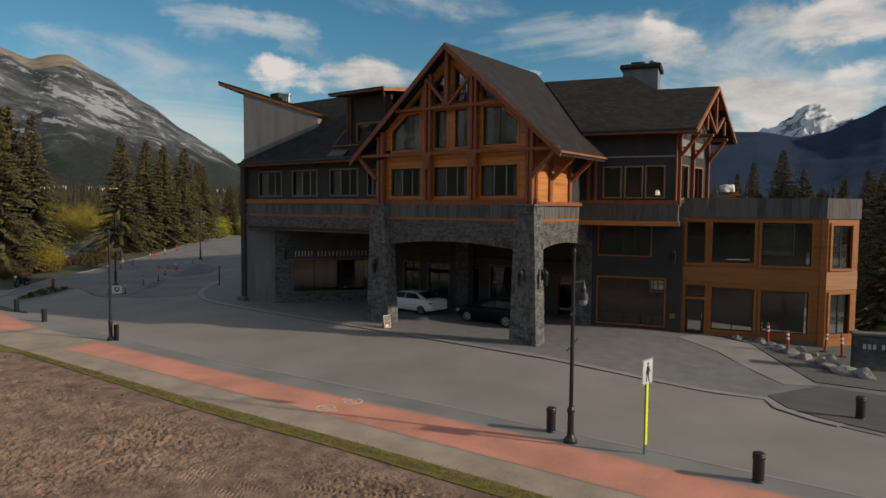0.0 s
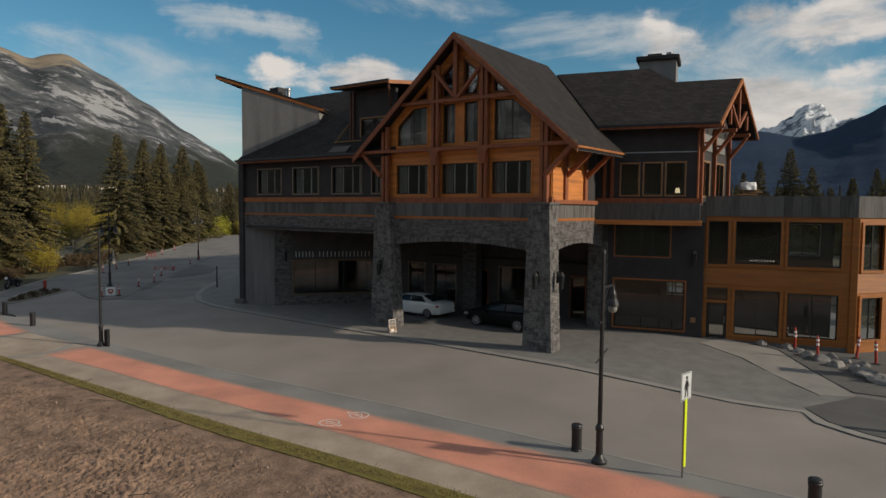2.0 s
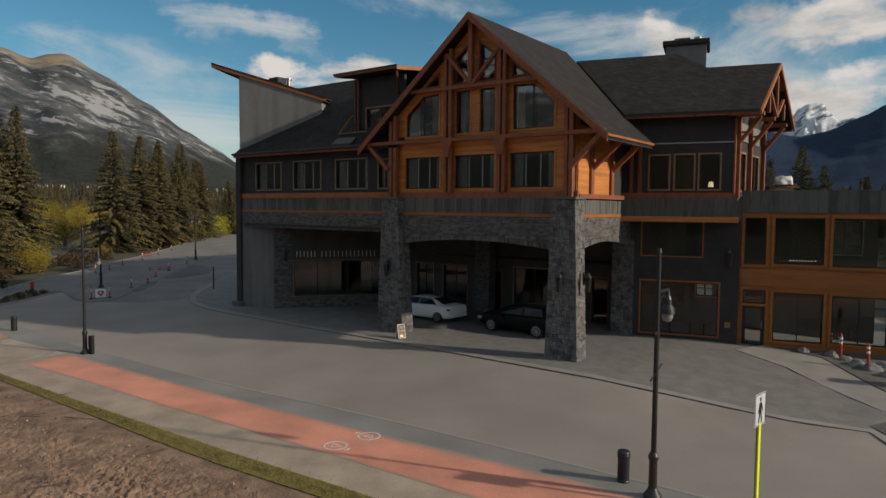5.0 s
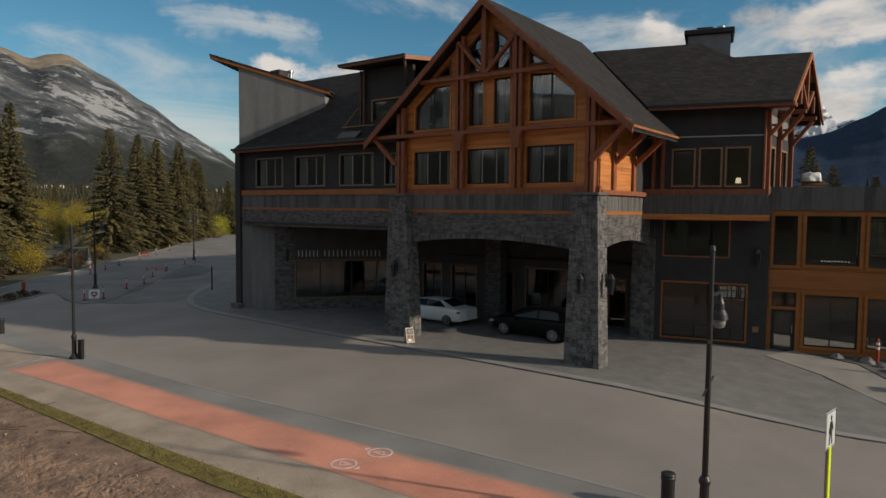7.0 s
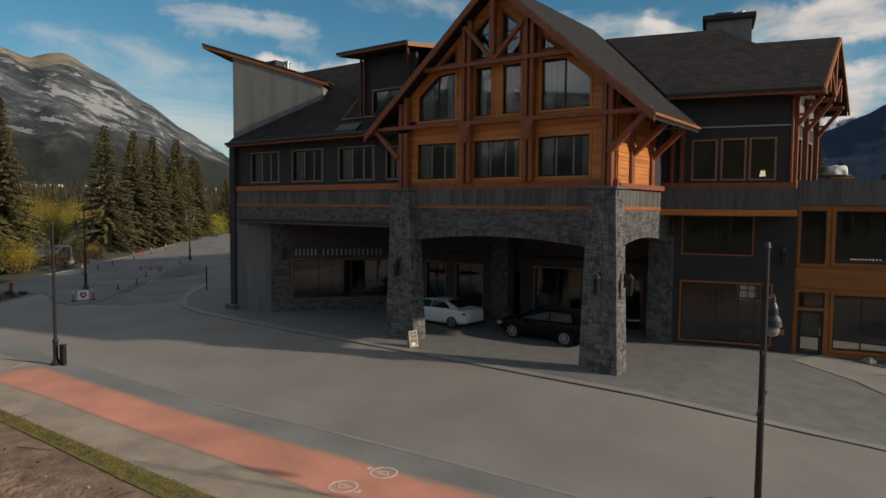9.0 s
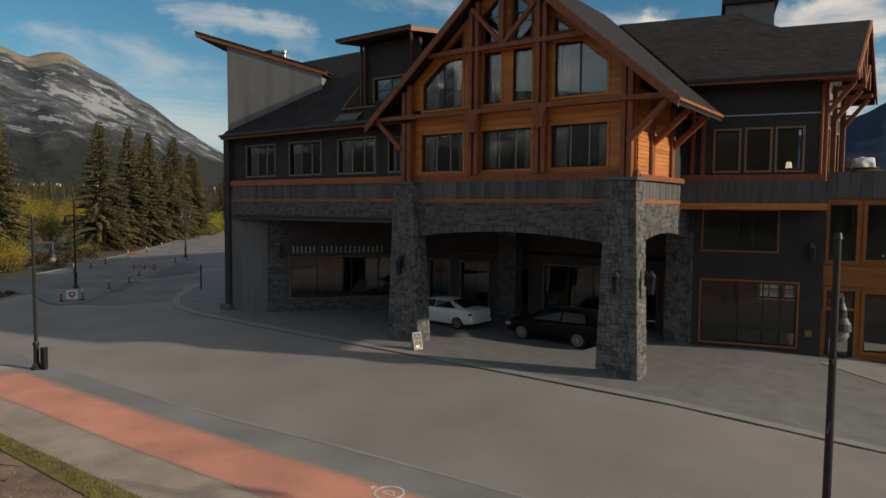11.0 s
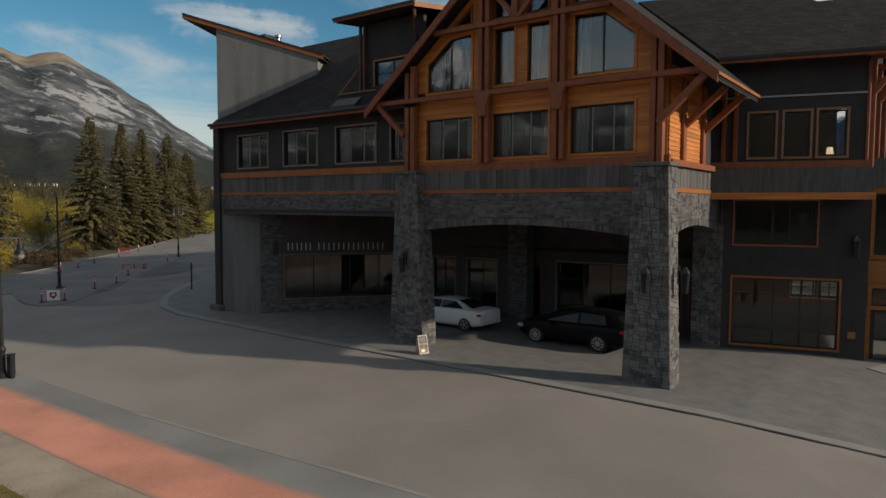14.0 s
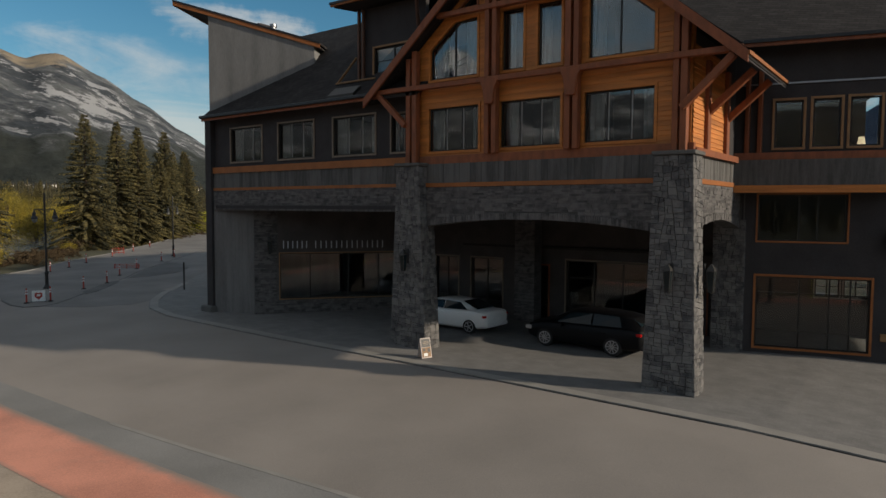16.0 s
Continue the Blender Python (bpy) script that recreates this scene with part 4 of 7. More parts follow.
# ---- left wing ----
lw = [rect(-21.35, -18.95, 7.6, 9.22), rect(-17.72, -15.35, 7.6, 9.22), rect(-14.08, -11.65, 7.6, 9.2), rect(-10.75, -9.9, 7.6, 9.1)]
LWF = lambda a, b, d: Vector((a, 0.88 + d, b))
bm = bmesh.new()
sheet(bm, rect(-22.8, -9.45, 7.0, 9.85), lw, 0.25, LWF)
part("wall", bm, M["dark_panel"], hotel, "charcoal panel wall")
for pts in lw:
    w3 = (pts[1][0] - pts[0][0]) / 3
    a = pts[0][0]
    window(hotel, pts, LWF, (a + w3, a + 2 * w3), pale=True, trim="pale_trim", trim_w=0.07, curtains=((a, a + 0.8 * w3), (a + 2.5 * w3, a + 3 * w3)), glass="coated_glass")
part("roof", slope(bmesh.new(), [(-22.9, 0.25, 9.85), (-9.0, 0.25, 9.85), (-4.3, 6.4, 15.05), (-25.0, 6.4, 15.05), (-22.9, 2.5, 11.75)]), M["shingle"], hotel)
part("roof", slope(bmesh.new(), [(-25.0, 6.4, 15.05), (-4.3, 6.4, 15.05), (-4.3, 13, 9.8), (-25.0, 13, 9.8)]), M["shingle"], hotel)
part("fascia", boxes((-22.85, -11.0, 0.2, 0.28, 9.64, 9.76)), M["timber"], hotel, "dark red-brown eaves board")

# tower with a shed roof, turned to the corner
TOWER = Matrix.Translation((-22.8, 0.6, 0)) @ Matrix.Rotation(radians(29.05), 4, "Z")
TWF = lambda a, b, d: TOWER @ Vector((a, d, b))
bm = bmesh.new()
sheet(bm, [(0.05, 9.87), (5.55, 9.87), (5.55, 13.3), (0.05, 14.95)], [], 4.0, TWF)
part("tower", bm, M["stucco"], hotel, "grey concrete panel stair tower")

def shed(a0, a1, b0, b1, za, zb, t=0.1):
    return slope(bmesh.new(), [TOWER @ Vector(p) for p in ((a0, b0, za), (a1, b0, zb), (a1, b1, zb), (a0, b1, za))], t)


part("roof", shed(-1.8, 5.85, -0.04, 5.0, 15.76, 13.44), M["shingle"], hotel)
part("drip_edge", shed(-1.82, 5.87, -0.09, -0.03, 15.77, 13.45, 0.09), M["black"], hotel)
part("fascia", shed(-1.8, 5.85, -0.07, -0.01, 15.67, 13.35, 0.19), M["trim"], hotel, "tan eaves board")
part("fascia", shed(-1.82, -1.74, -0.01, 5.0, 15.67, 15.62, 0.19), M["trim"], hotel)
part("soffit", shed(-1.74, 5.8, 0.0, 4.9, 15.54, 13.25, 0.05), M["dark_panel"], hotel)

# lower walls under the left wing
bm = bmesh.new()
TL = lambda a, b, d: Matrix.Translation((-22.7, 0.75, 0)) @ Matrix.Rotation(radians(20), 4, "Z") @ Vector((a, d, b))
sheet(bm, rect(0, 2.45, -0.4, 5.3), [], 0.4, TL)
part("wall", bm, M["board_concrete"], hotel)
SIGN = Matrix.Translation((-20.4, 1.45, 0)) @ Matrix.Rotation(radians(52.2), 4, "Z")
SWF = lambda a, b, d: SIGN @ Vector((a, d, b))
bm = bmesh.new()
sw_open = [rect(1.25, 7.2, 0.75, 3.05)]
sheet(bm, rect(0, 9.0, -0.4, 5.3), sw_open, 0.3, SWF)
part("wall", bm, M["ledge"], hotel)
window(hotel, sw_open[0], SWF, (2.75, 4.7, 6.3), trim="tan", trim_w=0.05)
ledge(0.0, 8.9, -0.2, 5.2, SWF, 8, None, ((1.15, 7.3, 0.66, 3.14), (1.15, 9.0, 3.1, 5.3)))
part("sign_panel", boxes((1.15, 9.0, -0.03, 0.01, 3.14, 5.25), m=SIGN), M["porch_panel"], hotel, "charcoal panel behind the lettering")
part("wall", boxes((-22.9, -22.65, 0.9, 14, -0.4, 9.85)), M["stucco"], hotel)

# back of the drive
bm = bmesh.new()
BKF = lambda a, b, d: Matrix.Translation((-15.4, 8.3, 0)) @ Matrix.Rotation(radians(2), 4, "Z") @ Vector((a, d, b))
bk = [rect(1.2, 2.6, 0.3, 2.9), rect(3.4, 5.2, 0.3, 2.9), rect(6.9, 7.7, 0.05, 2.7), rect(8.6, 12.6, 0.2, 3.0), rect(13.6, 14.5, 0.1, 2.7), rect(14.9, 15.8, 0.1, 2.7)]
sheet(bm, rect(-1, 16.3, -0.4, 5.4), bk, 0.3, BKF)
part("wall", bm, M["porch_panel"], hotel)
for i, pts in enumerate(bk):
    ws = pts[1][0] - pts[0][0]
    window(hotel, pts, BKF, tuple(pts[0][0] + ws * k / (2 if ws < 3 else 3) for k in range(1, 2 if ws < 3 else 3)) if ws > 1 else (), trim="pale_trim" if ws > 1 else "timber", trim_w=0.07, bars=(2.2,) if ws > 1 else ())

# ---- right wing, turned ----
gv, uvv = 6.4, 5.4
g_open = [rect(3.45, 7.1, 0.35, 2.95), rect(3.45, 6.3, 4.25, 5.93)]
bm = bmesh.new()
sheet(bm, rect(2.9, 8.0, -0.6, 6.2), g_open, 0.3, wingf(gv))
part("wall", bm, M["dark_panel"], hotel)
window(hotel, g_open[0], wingf(gv), (4.9, 5.85, 6.5), (2.35,), trim="trim", trim_w=0.08)
window(hotel, g_open[1], wingf(gv), (4.8, 5.4), trim="trim", trim_w=0.06)
u_open = [rect(3.78, 4.72, 7.5, 9.17), rect(4.95, 5.85, 7.5, 9.19), rect(6.05, 7.0, 7.5, 9.2)]
bm = bmesh.new()
sheet(bm, rect(2.3, 7.6, 7.0, 11.44), u_open, 0.25, wingf(uvv))
part("wall", bm, M["dark_panel"], hotel)
for pts in u_open:
    window(hotel, inset(pts, 0.03), wingf(uvv), (), trim="tan", trim_w=0.08)
part("drip_rail", boxes((2.3, 7.6, uvv - 0.06, uvv, 9.7, 9.76), m=WING), M["steel"], hotel)
part("balcony", boxes((2.5, 7.75, 5.0, 6.66, 6.2, 7.1), (7.7, 8.05, 6.35, 6.66, 6.1, 7.2), m=WING), M["plank"], hotel, "grey plank balcony band")
part("trim", boxes((2.5, 7.85, 4.95, 5.5, 5.97, 6.22), m=WING), M["cedar"], hotel)
part("trim", boxes((2.5, 7.7, 5.2, 5.42, 7.1, 7.36), m=WING), M["timber"], hotel)
part("soffit", boxes((2.5, 7.7, 5.05, 6.6, 5.98, 6.1), m=WING), M["dark_panel"], hotel)
# gable end wall, roof
bm = bmesh.new()
EX = 5.88
EWF = lambda a, b, d: Vector((EX - d, a, b))
e_open = [rect(7.6, 8.3, 7.5, 9.25), rect(8.4, 9.1, 7.5, 9.25), rect(10.3, 11.0, 7.5, 9.25), rect(11.1, 11.8, 7.5, 9.25)]
sheet(bm, [(7.25, 7.0), (13.2, 7.0), (13.2, 10.9), (10.5, 13.3), (7.25, 10.9)], e_open, 0.25, EWF)
part("wall", bm, M["dark_panel"], hotel)
for pts in e_open:
    window(hotel, pts, EWF, (), trim="tan", trim_w=0.09)
RV = 8.3
VE = 4.6
EVZ = 11.08
wz = lambda v: EVZ + 0.735 * (v - VE)
WRZ = wz(RV)


def on_x(x, v, z):
    """The point at that x on the wing's line v."""
    return Vector((x, (v + x * math.sin(TH)) / math.cos(TH), z))


RE = 7.0
part("roof", slope(bmesh.new(), [WING @ Vector((2.65, VE, EVZ)), on_x(RE, VE, EVZ), on_x(RE, RV, WRZ), WING @ Vector((6.25, RV, WRZ)), WING @ Vector((4.7, 9.85, wz(9.85))), WING @ Vector((-0.69, 9.85, wz(9.85)))], 0.2), M["shingle"], hotel)
HIP = WING @ Vector((6.25, RV, WRZ))
part("roof", slope(bmesh.new(), [on_x(RE, RV, WRZ), on_x(RE, 12.0, EVZ), WING @ Vector((6.25, 12.0, EVZ)), HIP], 0.2), M["shingle"], hotel)
part("roof", slope(bmesh.new(), [HIP, WING @ Vector((6.25, 11.4, WRZ)), WING @ Vector((4.7, 9.85, wz(9.85)))], 0.2), M["shingle"], hotel)
part("roof", slope(bmesh.new(), [WING @ Vector(q) for q in ((-0.69, 9.85, wz(9.85)), (4.7, 9.85, wz(9.85)), (4.7, 15, 10.4), (-4, 15, 10.4))], 0.2), M["shingle"], hotel)
for v in (VE, 12.2):
    bm = slope(bmesh.new(), [on_x(RE + 0.01, RV, WRZ - 0.02), on_x(RE + 0.01, v, EVZ - 0.02), on_x(RE + 0.09, v, EVZ - 0.02), on_x(RE + 0.09, RV, WRZ - 0.02)], 0.22)
    part("fascia", bm, M["trim"], hotel)
    part("soffit", slope(bmesh.new(), [on_x(RE - 0.02, RV, WRZ - 0.22), on_x(RE - 0.02, v, EVZ - 0.22), on_x(5.8, v, EVZ - 0.22), on_x(5.8, RV, WRZ - 0.22)], 0.03), M["timber"], hotel)
part("fascia", boxes((2.7, 8.55, VE - 0.05, VE + 0.02, EVZ - 0.21, EVZ - 0.07), m=WING), M["timber"], hotel)
part("gutter", boxes((2.7, 8.5, VE - 0.12, VE - 0.02, EVZ - 0.09, EVZ + 0.02), m=WING), M["black"], hotel)

# chimney
bm = boxes((4.1, 6.15, 10.2, 12.4, 12.5, 15.45), m=WING)
part("chimney", bm, M["stucco"], hotel, "grey concrete chimney with a metal cap")
part("chimney_cap", bevel(boxes((3.92, 6.33, 10.02, 12.58, 15.45, 15.72), m=WING), 0.04, 1), M["dark_panel"], hotel)

# cedar annex
av = 6.7
a_open = [rect(8.2, 9.15, 3.95, 6.2), rect(9.5, 11.6, 4.0, 6.2), rect(11.95, 14.3, 3.95, 6.2), rect(8.2, 9.2, 2.05, 2.72), rect(9.55, 11.65, 0.3, 2.65), rect(12.0, 14.25, 0.35, 2.6)]
bm = bmesh.new()
DOOR = rect(8.2, 9.2, -0.12, 1.95)
sheet(bm, rect(8.0, 14.9, -0.9, 6.5), a_open + [DOOR], 0.3, wingf(av))
part("wall", bm, M["wing_wood"], hotel, "golden cedar annex wall")
for pts in a_open:
    ws = pts[1][0] - pts[0][0]
    up = pts[0][1] > 3
    window(hotel, pts, wingf(av), () if ws < 1.2 or up else ((pts[0][0] + pts[1][0]) / 2,), () if up or ws < 1.2 else (2.1,), trim="wing_wood", trim_w=0.13, proud=0.07)
door = part("door", sheet(bmesh.new(), inset(DOOR, 0.004), [inset(DOOR, 0.16)], 0.06, wingf(av + 0.08)), M["frame"], hotel, "black glazed annex door")
part("pane", sheet(bmesh.new(), inset(DOOR, 0.15), [], 0.01, wingf(av + 0.105)), M["glass"], door)
part("handle", boxes((9.06, 9.1, av + 0.02, av + 0.06, 0.85, 1.2), m=WING), M["steel"], door)
AEF = lambda a, b, d: WING @ Matrix.Translation((14.9, av, 0)) @ Matrix.Rotation(radians(38), 4, "Z") @ Vector((a, d, b))
ae_open = [rect(0.45, 1.75, 3.85, 6.1), rect(0.45, 1.75, 0.4, 2.5)]
bm = bmesh.new()
sheet(bm, rect(0, 2.2, -0.9, 6.5), ae_open, 0.3, AEF)
part("wall", bm, M["wing_wood"], hotel)
for pts in ae_open:
    window(hotel, pts, AEF, (1.1,), (pts[0][1] + 1.2,), trim="wing_wood", trim_w=0.13, proud=0.07)
planks(8.0, 14.95, 6.45, 7.5, wingf(av - 0.06), w=0.4)
planks(0, 2.25, 6.45, 7.5, lambda a, b, d: AEF(a, b, d - 0.06), w=0.4)
part("roof", boxes((8.0, 15, 6.9, 14, 7.0, 7.1), m=WING), M["dark_panel"], hotel)

# brackets and truss of the wing's gable end
wt = lambda u, v, z: WING @ Vector((u, v, z))
for y in (7.45, 9.75, 12.6):
    timber(((EX + 0.1, y, 7.1), (EX + 0.1, y, 11.1)), w=0.2, h=0.16)
    timber(((EX + 0.12, y, 9.7), (RE - 0.1, y, 10.85)), w=0.16, h=0.2)
    timber(((EX - 0.1, y, 10.98), (RE + 0.05, y, 10.98)), w=0.18, h=0.2)
    timber(((EX + 0.14, y + 0.3, 10.2), (EX + 0.55, y + 0.3, 10.2)), w=0.1, h=0.12)
timber(((RE - 0.1, 7.3, 11.14), (RE - 0.1, 13.2, 11.14)), w=0.16, h=0.18)
for y, z in ((10.7, 13.2), (9.0, 12.0), (12.4, 12.0)):
    timber(((RE - 0.1, y, 11.2), (RE - 0.1, y, z)), w=0.14, h=0.16)
timber(((RE - 0.1, 10.7, 11.2), (RE - 0.1, 9.2, 12.2)), ((RE - 0.1, 10.7, 11.2), (RE - 0.1, 12.2, 12.2)), w=0.14, h=0.16)
timber(((EX + 0.08, 7.3, 9.7), (EX + 0.08, 13.2, 9.7)), ((EX + 0.08, 7.3, 7.2), (EX + 0.08, 13.2, 7.2)), w=0.14, h=0.26)
timber((wt(7.6, 5.36, 7.1), wt(7.6, 5.36, 10.8)), w=0.1, h=0.12)
timber((wt(2.95, 5.32, 7.35), wt(2.95, 5.32, 10.2)), (wt(3.35, 5.32, 7.35), wt(3.35, 5.32, 10.2)), w=0.14, h=0.2)
for y in (7.62, 9.95):
    part("panel", boxes((EX + 0.005, EX + 0.05, y, y + 1.9, 9.85, 10.7)), M["stucco"], hotel)

# dormer on the left slope
bm = bmesh.new()
d_open = [rect(-12.35, -10.3, 10.95, 12.05)]
DF = lambda a, b, d: Vector((a, 1.6 + d, b))
sheet(bm, rect(-12.95, -9.6, 10.6, 13.75), d_open, 0.2, DF)
part("dormer_wall", bm, M["dark_panel"], hotel)
window(hotel, d_open[0], DF, (-11.3,), (11.5,), trim="tan", trim_w=0.08)
part("dormer_wall", boxes((-12.95, -12.75, 1.8, 5.6, 10.5, 13.75)), M["dark_panel"], hotel)
part("roof", slope(bmesh.new(), [(-14.0, 0.75, 13.98), (-9.45, 0.75, 13.98), (-8.6, 5.8, 14.5), (-14.0, 5.8, 14.5)], 0.1), M["shingle"], hotel)
part("fascia", slope(bmesh.new(), [(-14.05, 0.68, 13.95), (-9.4, 0.68, 13.95), (-9.4, 0.76, 13.95), (-14.05, 0.76, 13.95)], 0.11), M["trim"], hotel)
part("drip_edge", slope(bmesh.new(), [(-14.08, 0.64, 14.02), (-9.36, 0.64, 14.02), (-9.36, 0.76, 14.02), (-14.08, 0.76, 14.02)], 0.1), M["black"], hotel)
part("fascia", slope(bmesh.new(), [(-9.4, 0.68, 13.95), (-8.55, 5.8, 14.47), (-8.47, 5.8, 14.47), (-9.32, 0.68, 13.95)], 0.2), M["trim"], hotel)
part("soffit", slope(bmesh.new(), [(-13.95, 0.8, 13.85), (-9.45, 0.8, 13.85), (-9.0, 5.6, 14.36), (-13.95, 5.6, 14.36)], 0.04), M["dark_panel"], hotel)
timber(((-13.1, 1.45, 10.8), (-13.1, 1.45, 13.7)), ((-12.85, 1.45, 10.8), (-12.85, 1.45, 13.7)), ((-9.9, 1.5, 12.6), (-9.5, 0.85, 13.75)), w=0.11, h=0.14, material="dark_timber")
timber(((-14.3, 1.3, 10.72), (-13.2, 1.4, 11.75)), ((-14.3, 1.25, 10.74), (-12.0, 1.25, 10.74)), w=0.07, h=0.1, material="tan")
part("skylight", slope(bmesh.new(), [(-13.85, 0.3, 10.05), (-12.35, 0.3, 10.05), (-12.35, 0.75, 10.42), (-13.85, 0.75, 10.42)], 0.16), M["bronze"], hotel, "flat roof skylight")
part("roof_vent", bevel(boxes((-24.6, -23.6, 4.4, 5.2, 14.6, 15.55)), 0.03, 1), M["dark_panel"], hotel)
part("roof_vent", lathe(bmesh.new(), [(0.14, 14.4), (0.14, 15.25), (0.2, 15.28), (0.2, 15.42)], 12, Matrix.Translation((-22.9, 4.8, 0))), M["steel"], hotel)
bm = boxes((4.5, 5.3, 10.8, 11.6, 15.75, 15.98), m=WING)
part("chimney_cap", bm, M["dark_panel"], hotel)
part("roof_vent", lathe(bmesh.new(), [(0.1, 15.7), (0.1, 16.1), (0.22, 16.12), (0.22, 16.22)], 10, WING @ Matrix.Translation((5.7, 11.9, 0))), M["steel"], hotel)
# rainwater pipe and dark edge of the west corner
part("corner_panel", boxes((-23.2, -22.72, 0.62, 1.0, -0.4, 9.75)), M["dark_panel"], hotel)
part("base", bevel(boxes((-23.5, -22.6, 0.4, 1.3, -0.4, 0.3)), 0.05, 1), M["mortar"], hotel)
part("downpipe", boxes((2.4, 2.5, 5.28, 5.36, 7.3, 9.6), m=WING), M["black"], hotel)
part("gutter", bevel(boxes((-22.9, -11.4, 0.08, 0.2, 9.76, 9.9)), 0.02, 1), M["black"], hotel)

# rooms behind the windows, the rear wall, and an unseen block for shade


# linings in the near-black colour that stands for unlit rooms
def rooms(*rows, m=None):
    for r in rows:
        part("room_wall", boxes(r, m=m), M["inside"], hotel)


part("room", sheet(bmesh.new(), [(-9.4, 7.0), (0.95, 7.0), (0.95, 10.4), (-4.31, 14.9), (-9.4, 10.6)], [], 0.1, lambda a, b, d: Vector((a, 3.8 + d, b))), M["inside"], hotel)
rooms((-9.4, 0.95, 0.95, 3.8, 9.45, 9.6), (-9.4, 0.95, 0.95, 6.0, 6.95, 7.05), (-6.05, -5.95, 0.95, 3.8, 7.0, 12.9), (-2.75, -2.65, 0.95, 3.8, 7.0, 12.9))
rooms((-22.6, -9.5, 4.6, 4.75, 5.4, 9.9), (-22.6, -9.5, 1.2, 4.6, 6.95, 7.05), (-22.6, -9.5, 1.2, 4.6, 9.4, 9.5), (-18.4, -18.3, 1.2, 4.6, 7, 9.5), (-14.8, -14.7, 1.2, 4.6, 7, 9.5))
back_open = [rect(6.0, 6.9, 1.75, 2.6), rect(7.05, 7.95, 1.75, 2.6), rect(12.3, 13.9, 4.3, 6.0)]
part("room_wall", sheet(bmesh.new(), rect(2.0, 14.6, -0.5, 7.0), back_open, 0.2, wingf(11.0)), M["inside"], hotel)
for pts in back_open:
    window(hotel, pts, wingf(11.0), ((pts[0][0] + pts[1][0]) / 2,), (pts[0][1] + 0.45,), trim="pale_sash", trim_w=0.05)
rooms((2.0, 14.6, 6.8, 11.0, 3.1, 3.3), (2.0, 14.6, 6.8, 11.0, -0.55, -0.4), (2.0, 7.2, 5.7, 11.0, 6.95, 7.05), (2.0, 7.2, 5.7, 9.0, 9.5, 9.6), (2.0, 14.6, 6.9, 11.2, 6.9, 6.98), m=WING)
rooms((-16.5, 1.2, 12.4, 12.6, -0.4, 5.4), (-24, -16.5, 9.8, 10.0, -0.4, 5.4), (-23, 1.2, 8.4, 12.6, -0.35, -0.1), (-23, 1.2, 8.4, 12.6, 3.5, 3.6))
part("wall", boxes((-22.9, 0.6, 13.2, 13.4, -0.4, 9.9)), M["dark_panel"], hotel)
part("room_wall", boxes((2.0, 7.2, 9.0, 9.1, 7.06, 9.5), m=WING), M["room_tan"], hotel)
part("room_wall", boxes((3.3, 3.4, 5.72, 9.0, 7.06, 9.5), m=WING), M["room_tan"], hotel)
# unseen block, added to cast shade over the side street
part("shade_block", boxes((-22.85, -4.0, 13.4, 18.0, -0.6, 12.5), (-22.85, -12.0, 18.002, 54.0, -0.6, 16.4)), M["dark_panel"], hotel)
part("ceiling_lamp", lathe(bmesh.new(), [(0.12, 4.95), (0.12, 5.28)], 12, Matrix.Translation((-3.0, 3.5, 0))), M["black"], hotel)

# stone pier and deep posts at the back of the drive
pier = part("pier", boxes((-8.9, -7.9, 7.5, 8.2, -0.3, 5.3)), M["ledge"], hotel, "grey stone pier at the back of the drive")
ledge(-8.92, -7.88, -0.1, 5.3, lambda a, b, d: Vector((a, 7.49 + d, b)), 9)

# golden siding strips on the annex between storeys
part("siding", siding(2.95, 3.75, lambda z: (8.0, 14.9), [], wingf(av), 0.13), M["wing_wood"], hotel)
part("siding", siding(2.75, 3.7, lambda z: (0.0, 2.2), [], AEF, 0.13), M["wing_wood"], hotel)
part("corner_post", boxes((14.72, 15.02, av - 0.1, av + 0.12, -0.7, 6.45), m=WING), M["wing_wood"], hotel)
part("base", boxes((8.0, 14.95, av - 0.04, av + 0.1, -1.0, 0.0), m=WING), M["mortar"], hotel)

# ---- stone pillars ----


def pillar(x0, x1, tx0, tx1, y0, y1, ty0, ty1, z0, z1, name="pillar"):
    bm = bmesh.new()
    k = 0.06
    lo = [(x0 + k, y0 + k), (x1 - k, y0 + k), (x1 - k, y1 - k), (x0 + k, y1 - k)]
    hi = [(tx0 + k, ty0 + k), (tx1 - k, ty0 + k), (tx1 - k, ty1 - k), (tx0 + k, ty1 - k)]
    vl, vh = [bm.verts.new((*p, z0)) for p in lo], [bm.verts.new((*p, z1)) for p in hi]
    for i in range(4):
        j = (i + 1) % 4
        bm.faces.new((vl[i], vl[j], vh[j], vh[i]))
    bm.faces.new(vh)
    return part(name, bm, M["mortar"], hotel, "battered grey rubble-stone pillar")


pillar_r = pillar(0.0, 1.6, 0.27, 1.39, -0.05, 0.85, -0.1, 0.75, -0.3, 7.0)
pillar_l = pillar(-10.2, -8.4, -9.65, -8.6, 0.15, 1.05, -0.1, 0.75, -0.3, 7.0)
pillar_b = pillar(0.1, 1.25, 0.1, 1.25, 6.9, 7.6, 6.9, 7.6, -0.3, 6.0)


def halve(poly, at, way):
    """The part of a convex outline that lies behind a line."""
    kept = []
    for i, a in enumerate(poly):
        b = poly[(i + 1) % len(poly)]
        fa, fb = (a - at).dot(way), (b - at).dot(way)
        if fa <= 0:
            kept.append(a)
        if (fa < 0 < fb) or (fb < 0 < fa):
            kept.append(a + (b - a) * (fa / (fa - fb)))
    return kept


